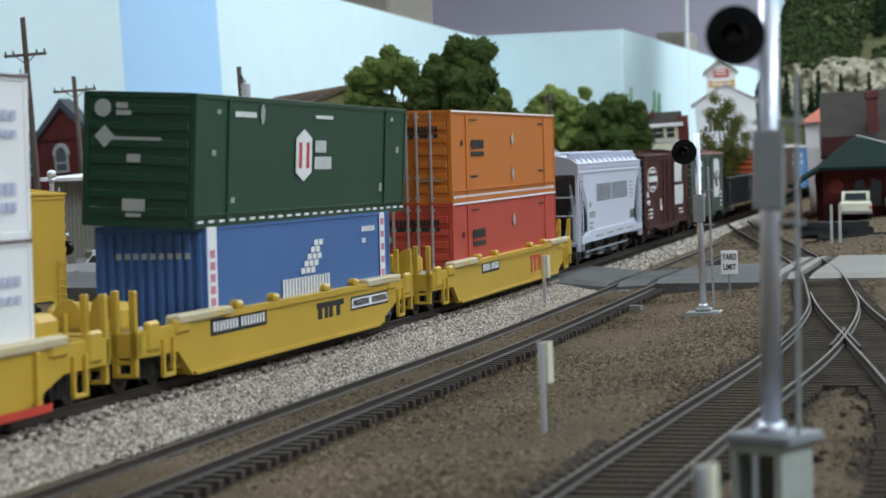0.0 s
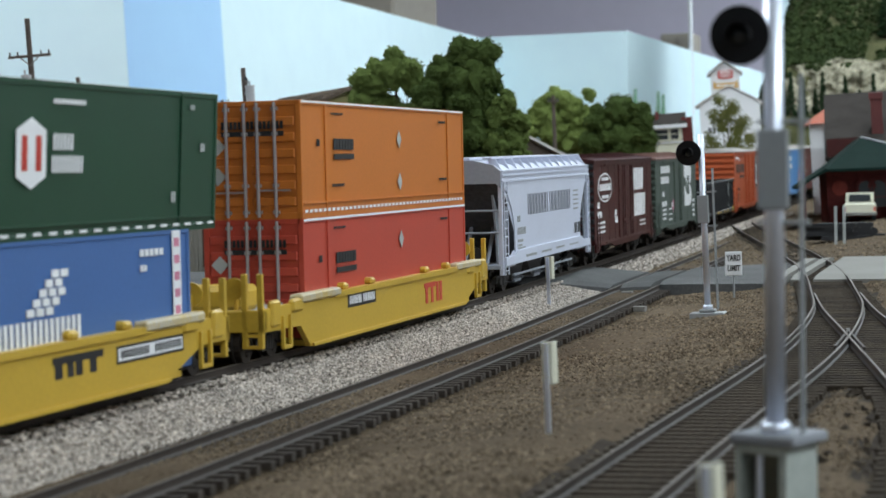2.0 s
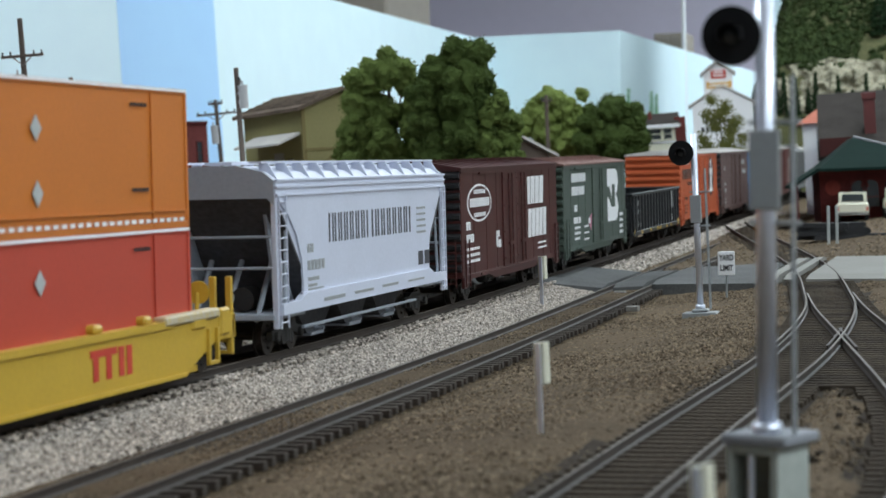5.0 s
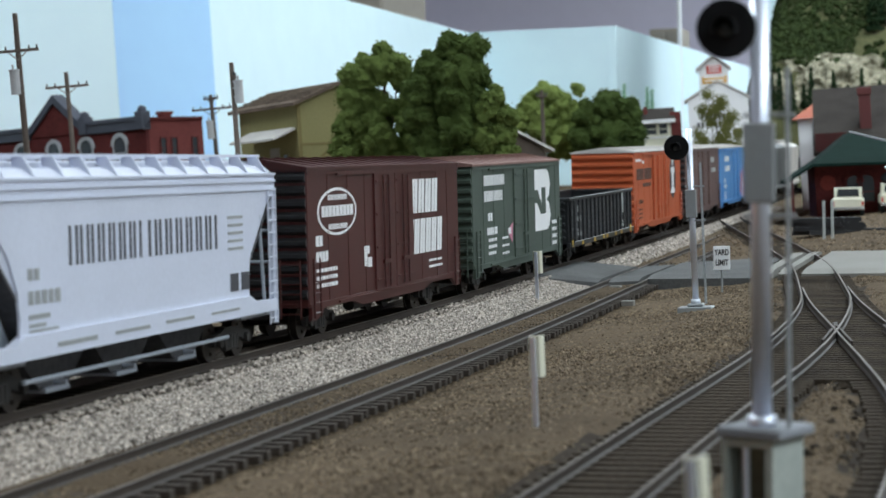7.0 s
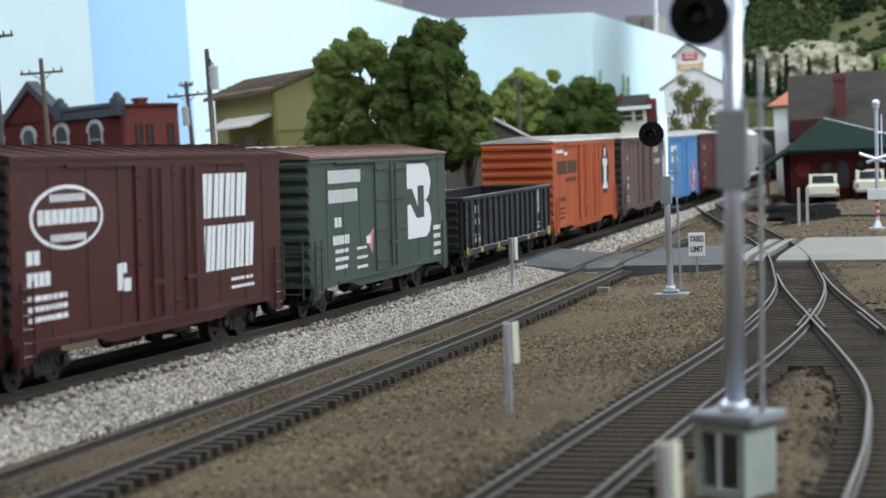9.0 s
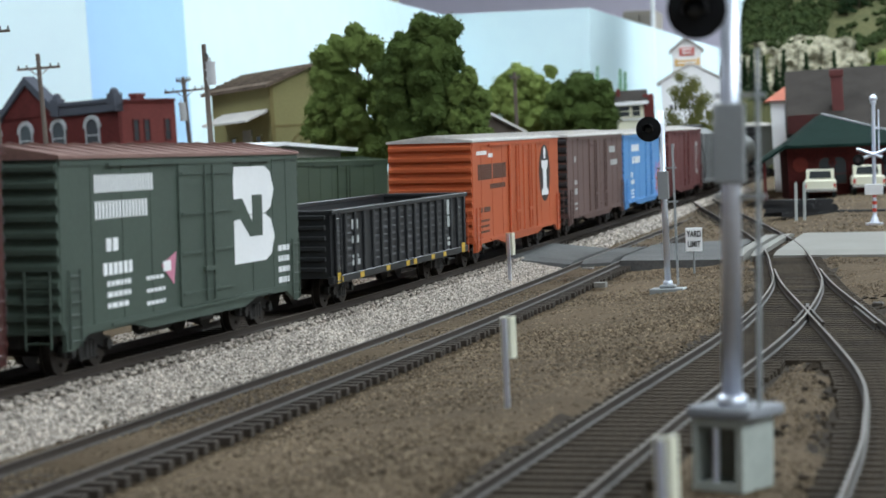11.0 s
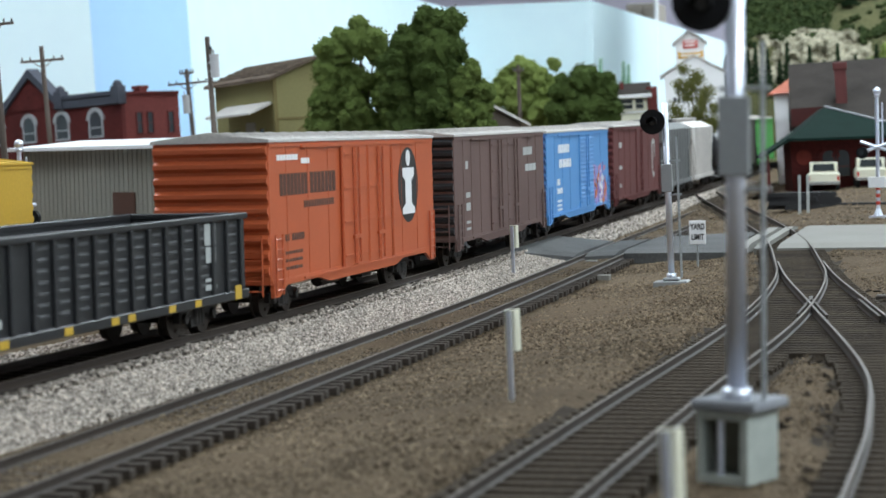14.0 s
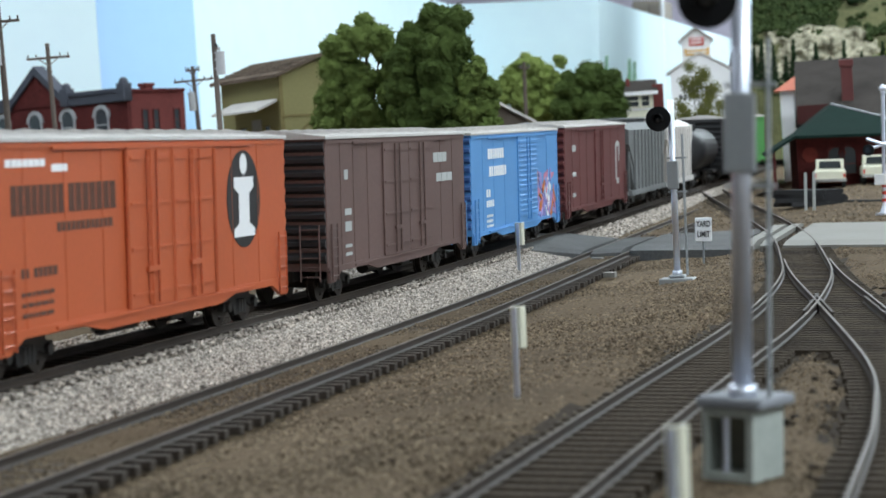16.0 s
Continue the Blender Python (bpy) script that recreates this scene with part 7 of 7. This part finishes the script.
# ---- vehicles and clutter ----
def pickup(x, y, z, turn, label):
    v = thing("pickup_truck", label, "truck", (x, y, z), turn, group="parked pickups")
    bm = bmesh.new()
    box(bm, -11, 11, 0, 60, 6.0, 13.5, 1.2)
    prism(bm, [(24, 13), (46, 13), (41, 20.6), (27, 20.6)], "x", -9.6, 9.6)
    part("body", bm, M["cream"], v)
    bm = bmesh.new()
    prism(bm, [(-7.6, 14.4), (7.6, 14.4), (7.0, 19.4), (-7.0, 19.4)], "y", 23.8, 26.2)
    part("rear_window", bm, M["glass"], v)
    bm = bmesh.new()
    box(bm, -9.6, 9.6, -0.3, 0.4, 7.4, 12.8, 0.2)
    part("tailgate", bm, M["cream"], v)
    bm = bmesh.new()
    box(bm, -11.3, 11.3, -1.8, 0, 5.2, 7.2, 0.3)
    part("bumper", bm, M["chrome"], v)
    for sx in (-1, 1):
        bm = bmesh.new()
        box(bm, sx * 10 - 0.7, sx * 10 + 0.7, -0.5, 0.2, 8.2, 11.0)
        part("tail_light", bm, M["signred"], v)
        for yy in (12, 47):
            bm = bmesh.new()
            rod(bm, (sx * 8.2, yy, 3.9), (sx * 11.0, yy, 3.9), 3.9, 16)
            part("wheel", bm, M["rubber"], v)


def sedan(x, y, z, turn, paint, label):
    v = thing("car", label, "car", (x, y, z), turn, group="parked cars")
    bm = bmesh.new()
    prism(bm, [(0, 4), (54, 4), (54, 9), (52, 10.5), (36, 11.5), (2, 11.2), (0, 9.5)], "x", -10, 10)
    prism(bm, [(6, 11), (38, 11), (31, 16), (13, 16)], "x", -8.4, 8.4)
    part("body", bm, M[paint], v)
    bm = bmesh.new()
    prism(bm, [(9, 11.6), (35, 11.6), (30, 15.2), (14, 15.2)], "x", -8.7, 8.7)
    part("side_glass", bm, M["glass"], v)
    for sx in (-1, 1):
        for yy in (10, 43):
            bm = bmesh.new()
            rod(bm, (sx * 7.6, yy, 3.6), (sx * 10.2, yy, 3.6), 3.6, 14)
            w = part("wheel", bm, M["rubber"], v)
            bm = bmesh.new()
            rod(bm, (sx * 10.1, yy, 3.6), (sx * 10.4, yy, 3.6), 2.0, 12)
            part("hubcap", bm, M["chrome"], w)


def clutter():
    t = thing("tie_pile", "pile of black creosoted ties and scrap", "tie pile", (102, 1290, gz(102, 1290)), 6)
    rr = random.Random(2)
    for k in range(20):
        bm = bmesh.new()
        a, z = rr.uniform(-12, 12), (k // 5) * 2.5
        vs = box(bm, -15, 15, -1.4, 1.4, z, z + 2.5)
        bmesh.ops.transform(bm, matrix=Matrix.Translation((rr.uniform(-8, 4), -8 + (k % 5) * 4, 0)) @ pose(0, 0, 0, 0, 0, a), verts=vs)
        part("tie", bm, M["black"], t)
    bm = bmesh.new()
    for (x, y, r) in ((14, -4, 4.2), (19, 2, 3.0)):
        rod(bm, (x, y - 1.5, 4.2), (x, y + 1.5, 4.2), r, 14)
    part("drum", bm, M["black"], t)
    bm = bmesh.new()
    box(bm, 20, 52, -1, 1, 1, 3.4, 0.3)
    part("beam", bm, M["black"], t)
    s = thing("relay_post", "grey sign post seen from behind", "post", (105, 1250, gz(105, 1250)))
    bm = bmesh.new()
    for x in (-2.4, 2.4):
        box(bm, x - 0.8, x + 0.8, -0.5, 0.5, -1, 22, 0.1)
    part("leg", bm, M["decal_grey"], s)
    # switch stand parts by the turnout
    for x, y in ((112, 690), (176, 700)):
        b = thing("switch_machine", "dark brown switch machine beside the turnout", "switch machine", (x + 58 if x < 120 else x, y, gz(170, y)), group="switch machines")
        bm = bmesh.new()
        box(bm, -1.8, 1.8, -3, 3, 0, 2.0, 0.4)
        part("case", bm, M["rail"], b)
        bm = bmesh.new()
        rod(bm, (-10, 0, 0.8), (-1.8, 0, 0.8), 0.3, 6)
        part("throw_rod", bm, M["rail"], b)
    # joint boxes on the siding
    for x, y in ((40, 925), (61, 838)):
        b = thing("joint_box", "small pale concrete pad beside the rail", "track box", (x - 0.0147 * 0, y, -7.6 + climb(y)), group="track boxes")
        bm = bmesh.new()
        box(bm, -2.4, 2.4, -2.4, 2.4, -1.5, 0.6, 0.2)
        part("pad", bm, M["concrete"], b)


def static_boxcar(start, paint, label, zt, roof):
    keep = len(WHEELS)
    c = boxcar(label, paint, 170, 33, zt, roof=roof, end_ribs=8, door=((70, 104),), panels=[20, 40, 60, 120, 140])
    del WHEELS[keep:]
    c["group"] = "standing cars"
    c.matrix_basis = pose(-144.5 * MM, start * MM, -3 * MM)
    return c


M["sign_faded"] = mat("faded_red_sign", (0.20, 0.035, 0.025), 0.7, 0, 0.2, 60, 600, 0.05, spec=0.2)
M["green_dull"] = mat("dull_green_paint", (0.035, 0.055, 0.028), 0.6, 0, 0.15, 30, 900, 0.05)
M["cap_grey"] = mat("matt_grey_cap", (0.26, 0.27, 0.29), 0.75, 0.0, 0.1, 60, 600, 0.05, spec=0.2)
M["steel_panel"] = mat("steel_door_panel", (0.16, 0.16, 0.13), 0.3, 0.7, 0.2, 60, 600, 0.0)
M["signal_black"] = mat("signal_black_paint", (0.006, 0.006, 0.007), 0.6, 0, 0.2, 60, 900, 0.0, spec=0.2)
M["cabinet_silver"] = mat("weathered_cabinet_paint", (0.40, 0.43, 0.39), 0.6, 0.1, 0.15, 60, 600, 0.05)
M["olive_dark"] = mat("olive_trim", (0.20, 0.16, 0.06), 0.85, 0, 0.1, 30, 600, 0.1)
M["leaf3"] = mat("foam_leaf_mid", (0.055, 0.085, 0.02), 0.95, 0, 0, 30, 600, 0.3, (0.155, 0.20, 0.058), island=0.14, spec=0.1)
M["leaf_dark"] = mat("bush_dark", (0.009, 0.018, 0.005), 0.95, 0, 0, 25, 600, 0.5, (0.042, 0.058, 0.018), island=0.35, spec=0.1)
M["leaf_olive"] = mat("foam_leaf_olive", (0.075, 0.085, 0.02), 0.95, 0, 0, 40, 600, 0.3, (0.24, 0.24, 0.075), island=0.2, spec=0.1)
M["palefir"] = mat("pale_fir", (0.22, 0.42, 0.26), 0.95, 0, 0.15, 30, 600, 0.2)

block_signal(94, 797.5, gz(94, 797), 62, 55, 4.7, 1.2, -1.4, "silver block signal with round black target beside the siding", False)
block_signal(172.9, 324.5, gz(173, 324), 82, 68.2, 4.5, 1.5, 0.6, "tall silver block signal on a relay cabinet", True)
marker_post(115, 426.5, 18.9, 8.6, "silver stake with a cream white plate in the gravel", 2.4)
marker_post(24.1, 838.5, 19.7, 9.1, "grey stake with a pale plate beside the ballast", 3.0)
marker_post(174, 247, 18.6, 9.0, "silver stake with a cream plate near the signal", 2.2)
yard_sign()
crossing_signal(150, 1195, gz(150, 1195), 71, "silver crossing signal with ball finial and black flashers")
crossing_signal(-147, 748, -6, 60, "silver crossing signal behind the main line")
utility_pole(-279.4, 1014, 135, ((115.5, 11), ), 105, "brown wooden utility pole with a transformer", 14, -3.6)
utility_pole(-340.2, 1203, 114, ((105.2, 13),), 0, "brown wooden utility pole with one crossarm", 20, -3.9)
utility_pole(-327.2, 1413, 106, ((103.2, 5), (96, 14)), 87, "brown wooden utility pole with two crossarms", 16, -4.6)
utility_pole(-209, 1134, 112, ((104, 5),), 101, "brown wooden utility pole beside the station", 105, -3.0)
utility_pole(-128.2, 1560, 107, ((102.6, 4),), 0, "brown wooden utility pole among the trees", 20, -1.0)
brick_block()
olive_station()
tan_house()
depot()
big_roof()
white_house()
elevator()
tower_house()
shed()
static_boxcar(549, "yellow", "bright yellow boxcar standing behind the main line", 48.0, "yellow")
static_boxcar(1030, "green_dull", "dull green boxcar with ribbed end standing on the back track", 48.0, "green_dull")
pickup(98, 1494, gz(98, 1500), 4, "cream white pickup truck parked facing the depot")
pickup(131, 1500, gz(131, 1500), 6, "cream white pickup truck parked beside another")
sedan(-262, 1060, gz(-262, 1060), 35, "silver_dull", "silver grey parked sedan with dark glass")
sedan(-228, 1020, gz(-228, 1020), 60, "white", "white and red parked sedan")
clutter()
build_trees()
build_hill()

build_tracks()
build_road()
stones()
motions()
